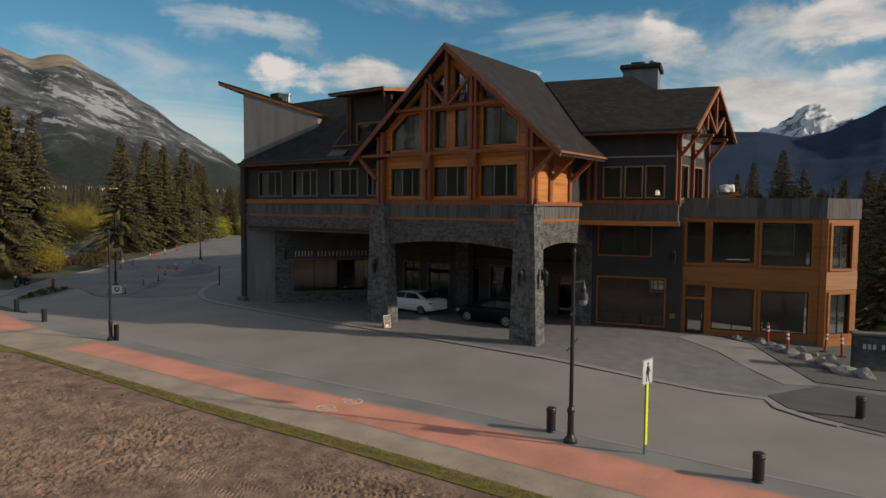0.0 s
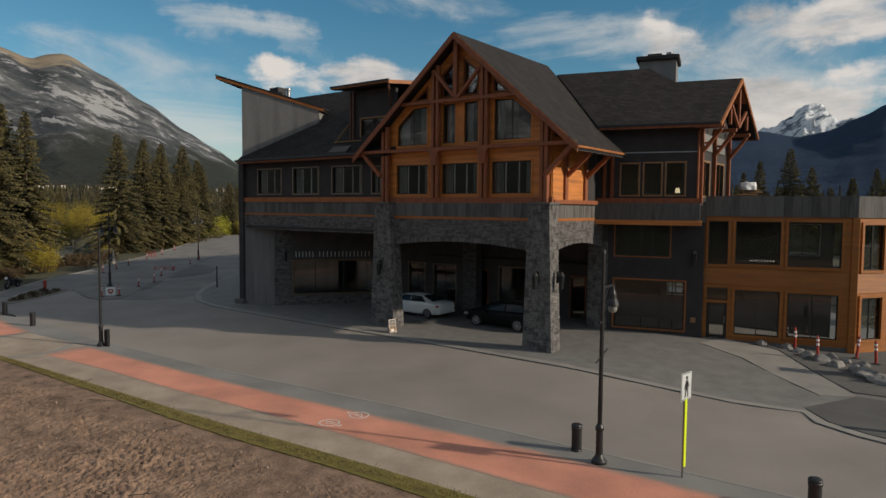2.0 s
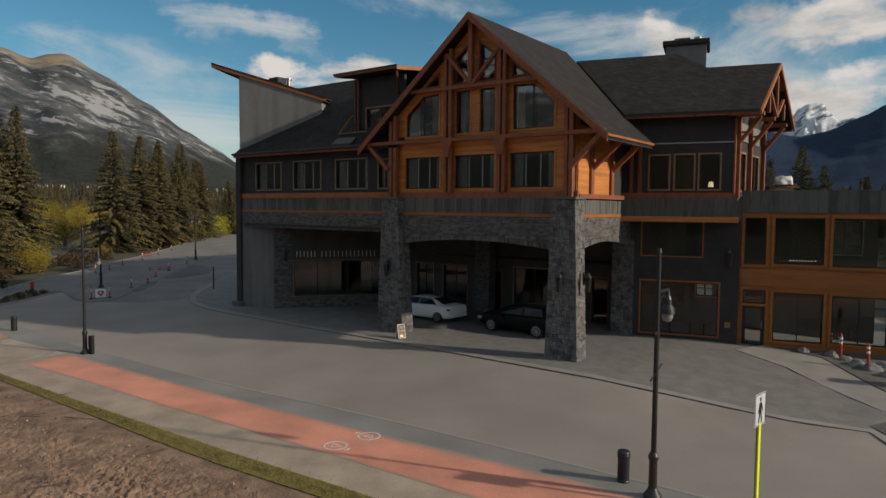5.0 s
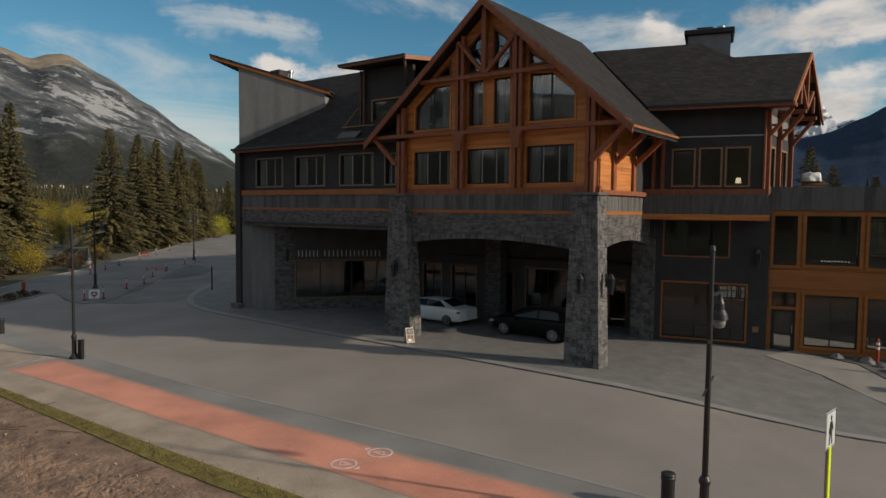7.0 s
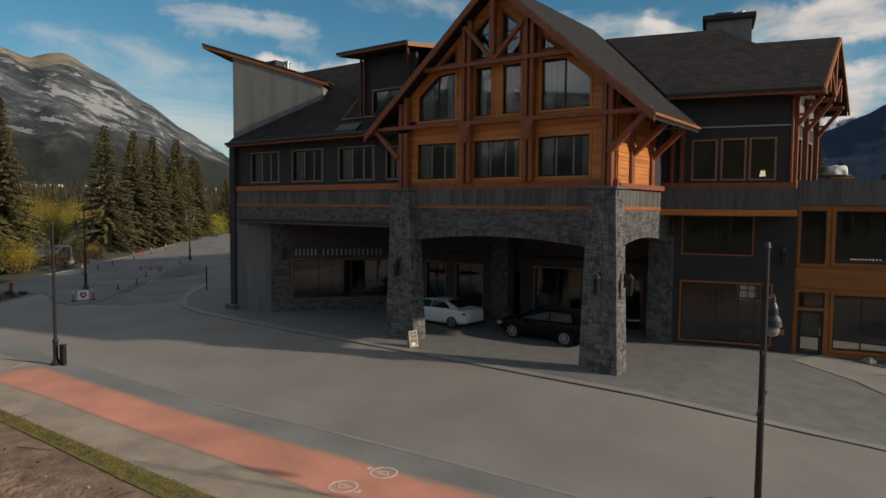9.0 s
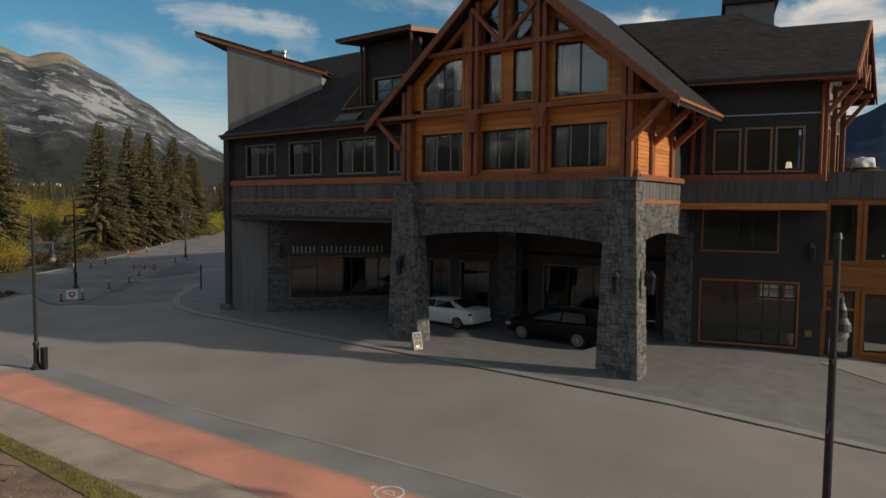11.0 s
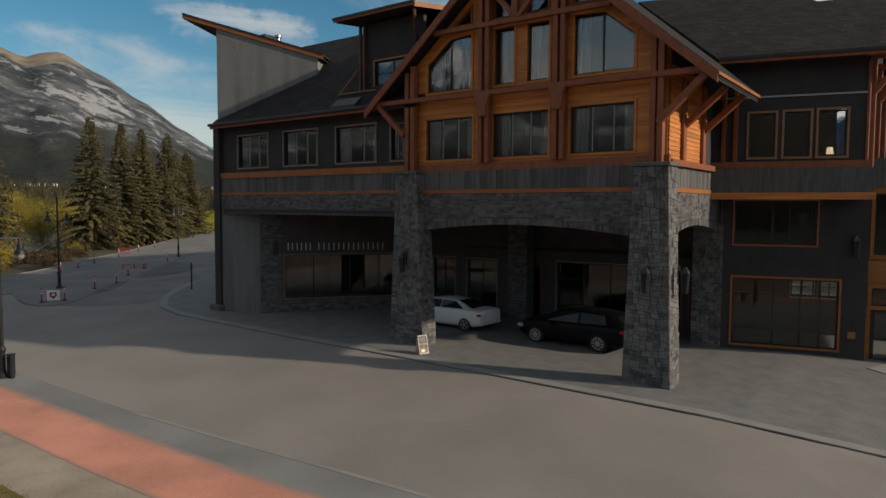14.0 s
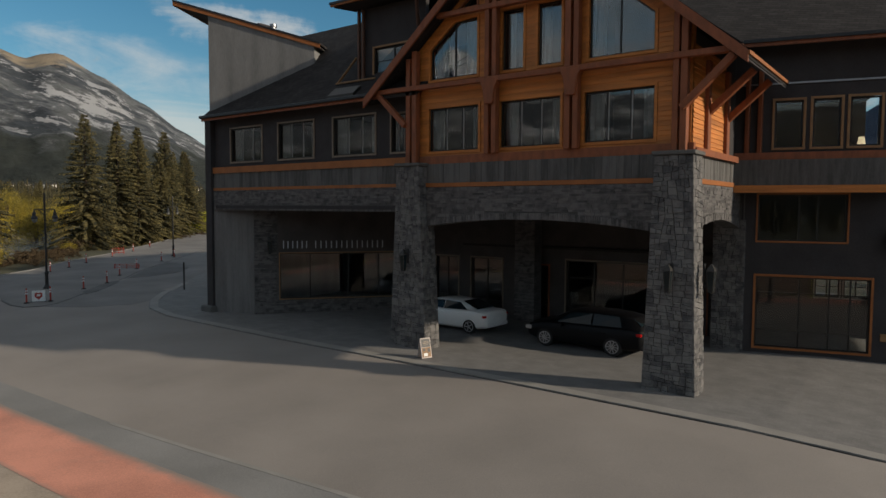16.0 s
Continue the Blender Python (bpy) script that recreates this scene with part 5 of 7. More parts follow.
def cells(width, height, rnd):
    """Squared rubble of a rectangle: it is split again and again by slightly slanted joints."""
    todo, out = [[Vector(q) for q in rect(0, width, 0, height)]], []
    while todo:
        poly = todo.pop()
        xs, ys = [p.x for p in poly], [p.y for p in poly]
        w, h = max(xs) - min(xs), max(ys) - min(ys)
        tw, th = rnd.uniform(0.2, 0.56), rnd.uniform(0.15, 0.36)
        if w <= tw and h <= th:
            tidy = [a for i, a in enumerate(poly) if (a - poly[i - 1]).length > 0.025]
            if len(tidy) > 2:
                out.append(tidy)
            continue
        mid_ = Vector((min(xs) + w * rnd.uniform(0.36, 0.64), min(ys) + h * rnd.uniform(0.36, 0.64)))
        lean = rnd.uniform(-0.2, 0.2)
        way = Vector((math.cos(lean), math.sin(lean))) if w / tw > h / th else Vector((-math.sin(lean), math.cos(lean)))
        for side in (way, -way):
            half = halve(poly, mid_, side)
            if len(half) > 2:
                todo.append(half)
    return out


def stone_face(parent, seed, z0, z1, edge0, edge1, frame_at, thick=0.07):
    """Rubble on one face; edge0 and edge1 give the face's limits at a height, frame_at the face's matrix at (a, z)."""
    rnd = random.Random(seed)
    wide = (edge1(z0) - edge0(z0) + edge1(z1) - edge0(z1)) / 2
    for poly in cells(wide, z1 - z0, rnd):
        mid_ = sum(poly, Vector((0, 0))) / len(poly)
        out = thick * rnd.uniform(0.82, 1.12)
        bm = bmesh.new()
        rings = []
        for shrink, depth in ((0.002, 0.0), (0.005, 0.8), (0.02, 1.0)):
            ring = []
            for p in poly:
                d = mid_ - p
                q = p + d * min(0.6, shrink * 1.25 / max(0.05, d.length))
                z = z0 + q.y
                lo, hi = edge0(z), edge1(z)
                ring.append(bm.verts.new(frame_at(lo + (hi - lo) * q.x / wide, z) @ Vector((0, -out * depth * (1 + (rnd.uniform(-0.07, 0.07) if depth == 1.0 else 0)), 0))))
            rings.append(ring)
        n = len(poly)
        for lo, hi in zip(rings, rings[1:]):
            for i in range(n):
                bm.faces.new((lo[i], lo[(i + 1) % n], hi[(i + 1) % n], hi[i]))
        bm.faces.new(rings[-1])
        ob = new("stone", finish("stone", bm, M["stone"]))
        ob.parent = parent


def clad(p, x0, x1, tx0, tx1, y0, y1, ty0, ty1, z0, z1, seed, left=False):
    f = lambda a, b: (lambda z: a + (b - a) * (z - z0) / (z1 - z0))
    fx0, fx1, fy0, fy1 = f(x0, tx0), f(x1, tx1), f(y0, ty0), f(y1, ty1)
    stone_face(p, seed, z0, z1, fx0, fx1, lambda a, z: Matrix.Translation((a, fy0(z) + 0.07, z)))
    stone_face(p, seed + 1, z0, z1, fy0, fy1, lambda a, z: Matrix.Translation((fx1(z) - 0.07, a, z)) @ Matrix.Rotation(radians(90), 4, "Z"))
    if left:
        stone_face(p, seed + 2, z0, z1, fy0, fy1, lambda a, z: Matrix.Translation((fx0(z) + 0.07, fy0(z) + fy1(z) - a, z)) @ Matrix.Rotation(radians(-90), 4, "Z"))


clad(pillar_r, 0.0, 1.6, 0.27, 1.39, -0.05, 0.85, -0.1, 0.75, -0.15, 6.93, 11)
clad(pillar_l, -10.2, -8.4, -9.65, -8.6, 0.15, 1.05, -0.1, 0.75, -0.15, 6.93, 21)
clad(pillar_b, 0.1, 1.25, 0.1, 1.25, 6.9, 7.6, 6.9, 7.6, -0.15, 5.0, 31)
for p, x0, x1 in ((pillar_r, 0.2, 1.46), (pillar_l, -9.72, -8.53)):
    part("cap", bevel(boxes((x0, x1, -0.17, 0.82, 6.94, 7.06)), 0.02, 1), M["mortar"], p)

# ---- mountains and woods ----


def rock_material(name, rock, dark, snow, amount, facing, dip, low, forest_top, crest=None, sunlit_z=0.0):
    """Tilted strata of bare rock and snow over a wooded foot; crest is a painted sunlit top."""
    m = bpy.data.materials.new(name)
    m.use_nodes = True
    nt = m.node_tree
    b = nt.nodes["Principled BSDF"]
    b.inputs["Roughness"].default_value = 0.95
    b.inputs["Specular IOR Level"].default_value = 0.1
    tc = nt.nodes.new("ShaderNodeTexCoord")
    src = tc.outputs["Object"]
    for kind, value in (("Rotation", (0, 0, -radians(facing))), ("Rotation", (dip, 0, 0)), ("Scale", (0.0042, 0.0042, 0.017))):
        mp = nt.nodes.new("ShaderNodeMapping")
        mp.inputs[kind].default_value = value
        nt.links.new(src, mp.inputs["Vector"])
        src = mp.outputs[0]

    def tex(scale, detail, rough=0.6, src=mp):
        n = nt.nodes.new("ShaderNodeTexNoise")
        n.inputs["Scale"].default_value, n.inputs["Detail"].default_value, n.inputs["Roughness"].default_value = scale, detail, rough
        nt.links.new(src.outputs[0], n.inputs["Vector"])
        return n

    def ramp(src, a, b_, c0, c1):
        r = nt.nodes.new("ShaderNodeValToRGB")
        r.color_ramp.elements[0].position, r.color_ramp.elements[1].position = a, b_
        r.color_ramp.elements[0].color, r.color_ramp.elements[1].color = (*c0, 1), (*c1, 1)
        nt.links.new(src, r.inputs["Fac"])
        return r

    def mix(fac, a, b_):
        x = nt.nodes.new("ShaderNodeMix")
        x.data_type = "RGBA"
        nt.links.new(fac, x.inputs[0])
        nt.links.new(a, x.inputs[6])
        nt.links.new(b_, x.inputs[7])
        return x.outputs[2]

    strata = tex(1.3, 14, 0.62)
    body = ramp(strata.outputs["Fac"], 0.44, 0.54, dark, rock)
    grit = nt.nodes.new("ShaderNodeMapping")
    grit.inputs["Scale"].default_value = (0.016, 0.016, 0.03)
    nt.links.new(tc.outputs["Object"], grit.inputs["Vector"])
    speck = tex(1.6, 12, 0.7, grit)
    tone_ = ramp(speck.outputs["Fac"], 0.3, 0.7, (0.65, 0.65, 0.65), (1.3, 1.3, 1.3))
    rough_body = nt.nodes.new("ShaderNodeMix")
    rough_body.data_type, rough_body.blend_type = "RGBA", "MULTIPLY"
    rough_body.inputs[0].default_value = 1.0
    nt.links.new(body.outputs["Color"], rough_body.inputs[6])
    nt.links.new(tone_.outputs["Color"], rough_body.inputs[7])
    sn = tex(2.6, 15, 0.74)
    fields = tex(0.8, 5, 0.55)
    snow_in = nt.nodes.new("ShaderNodeMath")
    snow_in.operation = "MULTIPLY_ADD"
    snow_in.inputs[1].default_value = 0.55
    nt.links.new(fields.outputs["Fac"], snow_in.inputs[0])
    nt.links.new(sn.outputs["Fac"], snow_in.inputs[2])
    flecked = nt.nodes.new("ShaderNodeMath")
    flecked.operation = "MULTIPLY_ADD"
    flecked.inputs[1].default_value = 0.3
    nt.links.new(speck.outputs["Fac"], flecked.inputs[0])
    nt.links.new(snow_in.outputs[0], flecked.inputs[2])
    mask = ramp(flecked.outputs[0], amount + 0.425, amount + 0.475, (0, 0, 0), (1, 1, 1))
    white = nt.nodes.new("ShaderNodeRGB")
    white.outputs[0].default_value = (*snow, 1)
    c = mix(mask.outputs["Color"], rough_body.outputs[2], white.outputs[0])
    sep = nt.nodes.new("ShaderNodeSeparateXYZ")
    nt.links.new(tc.outputs["Object"], sep.inputs[0])
    iso = nt.nodes.new("ShaderNodeMapping")
    iso.inputs["Scale"].default_value = (0.004, 0.004, 0.004)
    nt.links.new(tc.outputs["Object"], iso.inputs["Vector"])
    edge = tex(1.5, 6, 0.6, iso)
    k = nt.nodes.new("ShaderNodeMath")
    k.operation = "MULTIPLY_ADD"
    k.inputs[1].default_value = 320.0
    nt.links.new(edge.outputs["Fac"], k.inputs[0])
    nt.links.new(sep.outputs["Z"], k.inputs[2])
    mr = nt.nodes.new("ShaderNodeMapRange")
    mr.inputs["From Min"].default_value, mr.inputs["From Max"].default_value = forest_top, forest_top + 90
    nt.links.new(k.outputs[0], mr.inputs["Value"])
    fnoise = tex(22, 9, 0.7, iso)
    wood = ramp(fnoise.outputs["Fac"], 0.3, 0.7, tuple(v * 0.6 for v in low), low)
    # warm pale tint above a height paints sunlight on the crest
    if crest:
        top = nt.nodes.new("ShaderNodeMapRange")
        top.inputs["From Min"].default_value, top.inputs["From Max"].default_value = sunlit_z + 150, sunlit_z + 200
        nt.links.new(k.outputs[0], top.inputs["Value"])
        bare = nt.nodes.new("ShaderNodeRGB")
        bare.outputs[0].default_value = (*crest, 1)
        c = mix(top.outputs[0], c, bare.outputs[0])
    c2 = mix(mr.outputs[0], wood.outputs["Color"], c)
    nt.links.new(c2, b.inputs["Base Color"])
    bn = nt.nodes.new("ShaderNodeBump")
    bn.inputs["Strength"].default_value, bn.inputs["Distance"].default_value = 1.0, 30.0
    nt.links.new(sn.outputs["Fac"], bn.inputs["Height"])
    nt.links.new(bn.outputs["Normal"], b.inputs["Normal"])
    return m


def mountain(name, heights, r0, r1, material, label, seed, rough=0.1, n=150, rings=44, back=700, freq=0.0022):
    """A range seen over the angles named: heights are (bearing, elevation) along its crest, in degrees."""
    heights = sorted(heights)
    a0, a1 = heights[0][0], heights[-1][0]
    bm = bmesh.new()
    rows = []
    for i in range(n + 1):
        az = a0 + (a1 - a0) * i / n
        j = max(k for k in range(len(heights) - 1) if heights[k][0] <= az + 1e-9)
        (p, e0), (q, e1) = heights[j], heights[j + 1]
        t = (az - p) / (q - p)
        t = t * t * (3 - 2 * t) * 0.4 + t * 0.6
        crest = r1 * math.tan(radians(e0 + (e1 - e0) * t))
        row = []
        for s in range(rings + 1):
            f = s / rings
            if f <= 0.8:
                g = f / 0.8
                r, h = r0 + (r1 - r0) * g, crest * (0.25 * g + 0.75 * g ** 1.6)
                free = math.sin(math.pi * min(1, g)) * 0.9 + 0.1 * g
            else:
                g = (f - 0.8) / 0.2
                r, h, free = r1 + back * g, crest * (1 - g) ** 1.2, 0.4
            c, si = math.cos(radians(az)), math.sin(radians(az))
            p3 = Vector((r * c, r * si, 0))
            d = noise.ridged_multi_fractal(p3 * freq + Vector((seed, 0, 0)), 0.9, 2.1, 6, 1.0, 2.0) - 1.1
            row.append(bm.verts.new((p3.x + 18, p3.y - 30, -4 + h + d * rough * crest * free + 6)))
        rows.append(row)
    for lo, hi in zip(rows, rows[1:]):
        for s in range(rings):
            bm.faces.new((lo[s], hi[s], hi[s + 1], lo[s + 1]))
    bmesh.ops.recalc_face_normals(bm, faces=bm.faces)
    return solo(name, bm, material, label, "mountain", kind="structure", smooth=True)


# greys drawn closer together and bluish, so the haze lies in the colours
grey_rock = rock_material("hazed_limestone_with_snow", (0.16, 0.165, 0.17), (0.072, 0.08, 0.09), (0.4, 0.4, 0.41), 0.56, 153.0, -0.36, (0.058, 0.064, 0.056), 330, (0.36, 0.29, 0.21), 575)
# the blue of distance haze is put into every colour of this slope
hazed_wood = rock_material("hazed_wooded_slope", (0.04, 0.068, 0.122), (0.03, 0.054, 0.104), (0.055, 0.088, 0.14), 0.7, 98.0, 0.2, (0.035, 0.061, 0.112), 900)
# bluish tones in rock and snow carry the haze of distance
white_peak = rock_material("hazed_snowy_peak", (0.34, 0.38, 0.44), (0.15, 0.19, 0.25), (0.8, 0.83, 0.88), 0.43, 98.0, 0.55, (0.1, 0.12, 0.15), -400)
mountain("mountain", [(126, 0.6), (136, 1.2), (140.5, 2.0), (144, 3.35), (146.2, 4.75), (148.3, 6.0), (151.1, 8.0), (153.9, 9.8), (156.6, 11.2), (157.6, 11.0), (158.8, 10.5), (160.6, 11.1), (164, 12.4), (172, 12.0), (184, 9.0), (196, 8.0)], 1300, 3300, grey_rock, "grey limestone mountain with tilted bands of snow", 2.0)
mountain("mountain", [(70, 7.0), (84, 9.5), (90, 9.2), (94, 7.75), (95.4, 7.0), (97.7, 6.0), (99.5, 5.7), (102.1, 6.25), (104.3, 6.35), (108, 6.4), (116, 5.0), (128, 1.0)], 1100, 2900, hazed_wood, "wooded mountain slope coloured dark blue for haze", 7.0, rough=0.04)
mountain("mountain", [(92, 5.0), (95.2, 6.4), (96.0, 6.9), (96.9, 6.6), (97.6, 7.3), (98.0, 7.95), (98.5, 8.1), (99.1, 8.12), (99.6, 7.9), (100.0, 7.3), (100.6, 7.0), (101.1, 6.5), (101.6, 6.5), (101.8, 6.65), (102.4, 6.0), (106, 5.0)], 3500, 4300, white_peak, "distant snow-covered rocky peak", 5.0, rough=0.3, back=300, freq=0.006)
mountain("mountain", [(196, 8.0), (210, 6.0), (222, 8.0), (230, 10.2), (238, 10.0), (252, 9.5), (270, 7.0), (300, 8.0), (330, 5.0), (360, 4.0), (400, 5.0), (430, 7.0)], 1500, 3000, grey_rock, "grey snow-banded mountain across the valley", 12.0)

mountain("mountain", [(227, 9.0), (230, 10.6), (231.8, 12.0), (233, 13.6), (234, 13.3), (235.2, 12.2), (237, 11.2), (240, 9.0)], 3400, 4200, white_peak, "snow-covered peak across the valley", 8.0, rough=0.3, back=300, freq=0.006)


def spruce(h, r, seed, lean=0.0):
    """A spruce: tapered trunk, and whorls of drooping boughs made of many narrow sprays."""
    rnd = random.Random(seed)
    tree = thing("spruce_tree", "tall dark green spruce with drooping boughs", "tree", group="spruces by the road")
    part("trunk", lathe(bmesh.new(), [(h * 0.014 + 0.05, -0.6), (h * 0.011, h * 0.3), (h * 0.006, h * 0.7), (0.02, h * 0.985)], 8), M["bark"], tree)
    verts, faces = [], []
    z = h * 0.05
    while z < h * 0.985:
        t = z / h
        reach = r * ((1 - t) ** 0.9) * (0.62 + 0.38 * min(1, t * 7)) + 0.12
        n = max(5, int(6 + 8 * (1 - t)))
        off = rnd.random() * 6.28
        for i in range(n):
            a = off + 6.283 * i / n + rnd.uniform(-0.25, 0.25)
            L = reach * rnd.uniform(0.55, 1.1)
            if rnd.random() < 0.06:
                continue
            zz0 = z + rnd.uniform(-0.2, 0.2)
            up = 0.42 * (t - 0.4)
            c, s = math.cos(a), math.sin(a)
            m = max(4, int(L / 0.2))
            for k in range(m):
                f = (k + 0.3 + 0.7 * rnd.random()) / m
                d = L * (0.1 + 0.9 * f)
                zz = zz0 + d * up - 0.1 * d * d / (0.4 * r) * 0.9
                w = (0.3 + 0.62 * math.sin(2.6 * min(1, 1.1 - f))) * (0.34 + 0.38 * (1 - t)) * rnd.uniform(0.6, 1.3)
                for side in (-1, 1):
                    b0 = Vector((c * d, s * d, zz))
                    out = 0.55 * w
                    tip = Vector((c * (d + out) - s * side * w, s * (d + out) + c * side * w, zz - 0.3 * w - rnd.uniform(0.02, 0.25)))
                    mid_ = b0.lerp(tip, 0.45)
                    e = Vector((c, s, 0)) * (0.13 * w + 0.035)
                    hang = Vector((0, 0, 0.1 + 0.16 * w))
                    q = len(verts)
                    verts += [b0, mid_ - e, tip, mid_ + e, mid_ - hang]
                    faces += [(q, q + 1, q + 2, q + 3), (q, q + 4, q + 2)]
        z += h * 0.03 * rnd.uniform(0.8, 1.2) * (1.2 - 0.65 * t)
    me = bpy.data.meshes.new("crown")
    me.from_pydata([tuple(v) for v in verts], [], faces)
    me.materials.append(M["spruce"])
    crown = new("crown", me)
    crown.parent = tree
    return tree


SPR = [spruce(18.3, 6.0, 1), spruce(18.5, 5.2, 2), spruce(17.0, 5.8, 3), spruce(15.0, 4.8, 4)]


def ground_at(x, y):
    return terrain(x, y)


first = {0: True, 1: True, 2: True, 3: True}


def plant(kind, x, y, s, turn):
    m = Matrix.Translation((x, y, ground_at(x, y) - 0.1)) @ Matrix.Rotation(turn, 4, "Z") @ Matrix.Scale(s, 4)
    if first[kind]:
        first[kind] = False
        SPR[kind].matrix_basis = m
    else:
        copy_thing(SPR[kind], Matrix.Identity(4)).matrix_basis = m


TREES = [(0, -83.0, 22.3, 1.0), (1, -88.1, 29.1, 1.0), (1, -88.6, 32.5, 0.98), (2, -103.3, 45.3, 1.1), (3, -110, 49, 1.15), (0, -122, 58, 0.98), (3, -139.8, 71.6, 1.35), (2, -97, 36, 0.95), (3, -93, 38.5, 0.95), (0, -112, 55, 0.9),
         (2, -71.4, 3.0, 1.14), (1, -69.0, 4.6, 1.0), (0, -66, -4.5, 0.98), (1, -74, -1.5, 0.95), (3, -80, 2.0, 1.1), (3, -63, -9, 0.9), (2, -86, 6, 0.95), (2, -62.5, -1.0, 1.02), (1, -77.5, 4.8, 1.05), (0, -104, 41, 1.02), (1, -94.5, 32.0, 0.92), (3, -116, 57, 1.1), (2, -131, 66, 1.0), (3, -150, 20, 0.9), (2, -176, 34, 0.85), (1, -206, 66, 0.8), (0, -222, 60, 0.8), (3, -236, 78, 0.95), (1, -262, 104, 0.85), (2, -275, 92, 0.95), (0, -290, 120, 0.85), (3, -262, 66, 1.0), (1, -300, 98, 0.9), (2, -310, 132, 0.9), (3, -250, 48, 0.95), (0, -285, 70, 0.85), (0, -128, 76, 0.75), (1, -136, 84, 0.7), (3, -118, 66, 0.9),
         (3, 14.6, 21.8, 0.56), (0, -7.7, 109, 1.03), (2, -4.1, 108.9, 0.93), (1, -14.8, 118.3, 0.97), (1, -18.5, 121, 0.85), (3, 2.0, 112, 0.9), (3, -9.5, 116, 0.85), (0, 8.5, 104, 0.8), (2, 14.0, 98, 0.85), (1, 12.0, 62, 0.75), (2, 14.2, 34, 0.72), (3, 13.5, 44, 0.8), (0, 16.5, 40, 0.7), (2, 9.5, 75, 0.7), (3, 18.0, 33, 0.75), (3, 11, 110, 0.8), (3, -12, 112, 0.72), (3, -2, 116, 0.78), (1, 5, 108, 0.55), (2, 0.5, 104, 0.55), (3, -16.5, 113, 0.65), (0, -11, 124, 0.7), (2, 3, 98, 0.55), (3, 8, 92, 0.6), (1, 5, 120, 0.85), (2, -22, 130, 0.8)]
rnd = random.Random(8)
for k, x, y, s in TREES:
    plant(k, x, y, s * rnd.uniform(0.97, 1.03), rnd.uniform(0, 6.28))


def woods(name, spots, label, seed, material, lo, hi):
    """Far conifers in one sheet: each a trunk line of drooping sprays."""
    rnd = random.Random(seed)
    verts, faces = [], []
    for x, y in spots:
        h, z0 = rnd.uniform(lo, hi), ground_at(x, y) - 0.5
        r = h * rnd.uniform(0.16, 0.25)
        for k in range(13):
            t = (k + 0.4) / 13
            rr = r * (1 - t) ** 0.9 + 0.08
            off = rnd.random() * 6
            for i in range(6):
                a = off + 1.047 * i + rnd.uniform(-0.3, 0.3)
                L = rr * rnd.uniform(0.7, 1.2)
                c, s = math.cos(a), math.sin(a)
                z = z0 + h * t + rnd.uniform(-0.2, 0.2)
                q = len(verts)
                w = 0.42 * L + 0.1
                verts += [(x, y, z + 0.07 * h), (x + c * L * 0.6 - s * w, y + s * L * 0.6 + c * w, z - 0.02 * h), (x + c * L, y + s * L, z - 0.05 * h), (x + c * L * 0.6 + s * w, y + s * L * 0.6 - c * w, z - 0.02 * h)]
                faces.append((q, q + 1, q + 2, q + 3))
    me = bpy.data.meshes.new(name)
    me.from_pydata(verts, [], faces)
    me.materials.append(material)
    return tagged(new(name, me), label, "woods", kind="stuff")


def scatter(az0, az1, r0, r1, n, seed):
    rnd = random.Random(seed)
    out = []
    for _ in range(n):
        a, r = radians(rnd.uniform(az0, az1)), rnd.uniform(r0, r1)
        out.append((18 + r * math.cos(a), -30 + r * math.sin(a)))
    return out


woods("far_woods", scatter(135, 175, 340, 760, 3200, 1), "dense conifer woods rising across the river", 1, M["far_spruce"], 6, 11)
woods("far_woods", scatter(86, 112, 180, 480, 1100, 2), "dark conifer woods behind the annex", 2, M["far_spruce"], 10, 16)
woods("far_woods", scatter(180, 430, 160, 500, 900, 3), "conifer woods across the valley", 3, M["far_spruce"], 9, 16)


def shrub(h, r, seed, material, name="willow_bush", label="yellow-green willow bush by the river", n=6000, lumps=20):
    rnd = random.Random(seed)
    bush = thing(name, label, "bush")
    bm = bmesh.new()
    cs = []
    for i in range(lumps):
        a, d = rnd.uniform(0, 6.28), r * rnd.random() ** 0.6
        c = Vector((d * math.cos(a), d * math.sin(a), h * rnd.uniform(0.3, 0.82) * (1 - 0.35 * d / r)))
        cs.append((c, rnd.uniform(0.2, 0.36) * h))
        beam(bm, (d * 0.2 * math.cos(a), d * 0.2 * math.sin(a), -0.3), tuple(c), 0.07, 0.07)
    tagged(part("stems", bm, M["bark"], bush), kind="stuff")
    verts, faces = [], []
    for i in range(n):
        c, s = rnd.choice(cs)
        v = Vector((rnd.gauss(0, 1), rnd.gauss(0, 1), rnd.gauss(0, 1.25))).normalized() * s * rnd.random() ** 0.4
        p = c + v
        k = rnd.uniform(0.05, 0.13)
        a = Vector((rnd.uniform(-1, 1), rnd.uniform(-1, 1), rnd.uniform(-1, 1))).normalized() * k
        b = a.cross(Vector((rnd.uniform(-1, 1), rnd.uniform(-1, 1), rnd.uniform(-1, 1)))).normalized() * k * 0.7
        q = len(verts)
        verts += [tuple(p - a), tuple(p + b), tuple(p + a), tuple(p - b)]
        faces.append((q, q + 1, q + 2, q + 3))
    me = bpy.data.meshes.new("leaves")
    me.from_pydata(verts, [], faces)
    me.materials.append(material)
    o = new("leaves", me)
    o.parent = bush
    return bush


def at_ground(ob, x, y, s=1.0, turn=0.0):
    ob.matrix_basis = Matrix.Translation((x, y, ground_at(x, y) - 0.05)) @ Matrix.Rotation(turn, 4, "Z") @ Matrix.Scale(s, 4)
    return ob


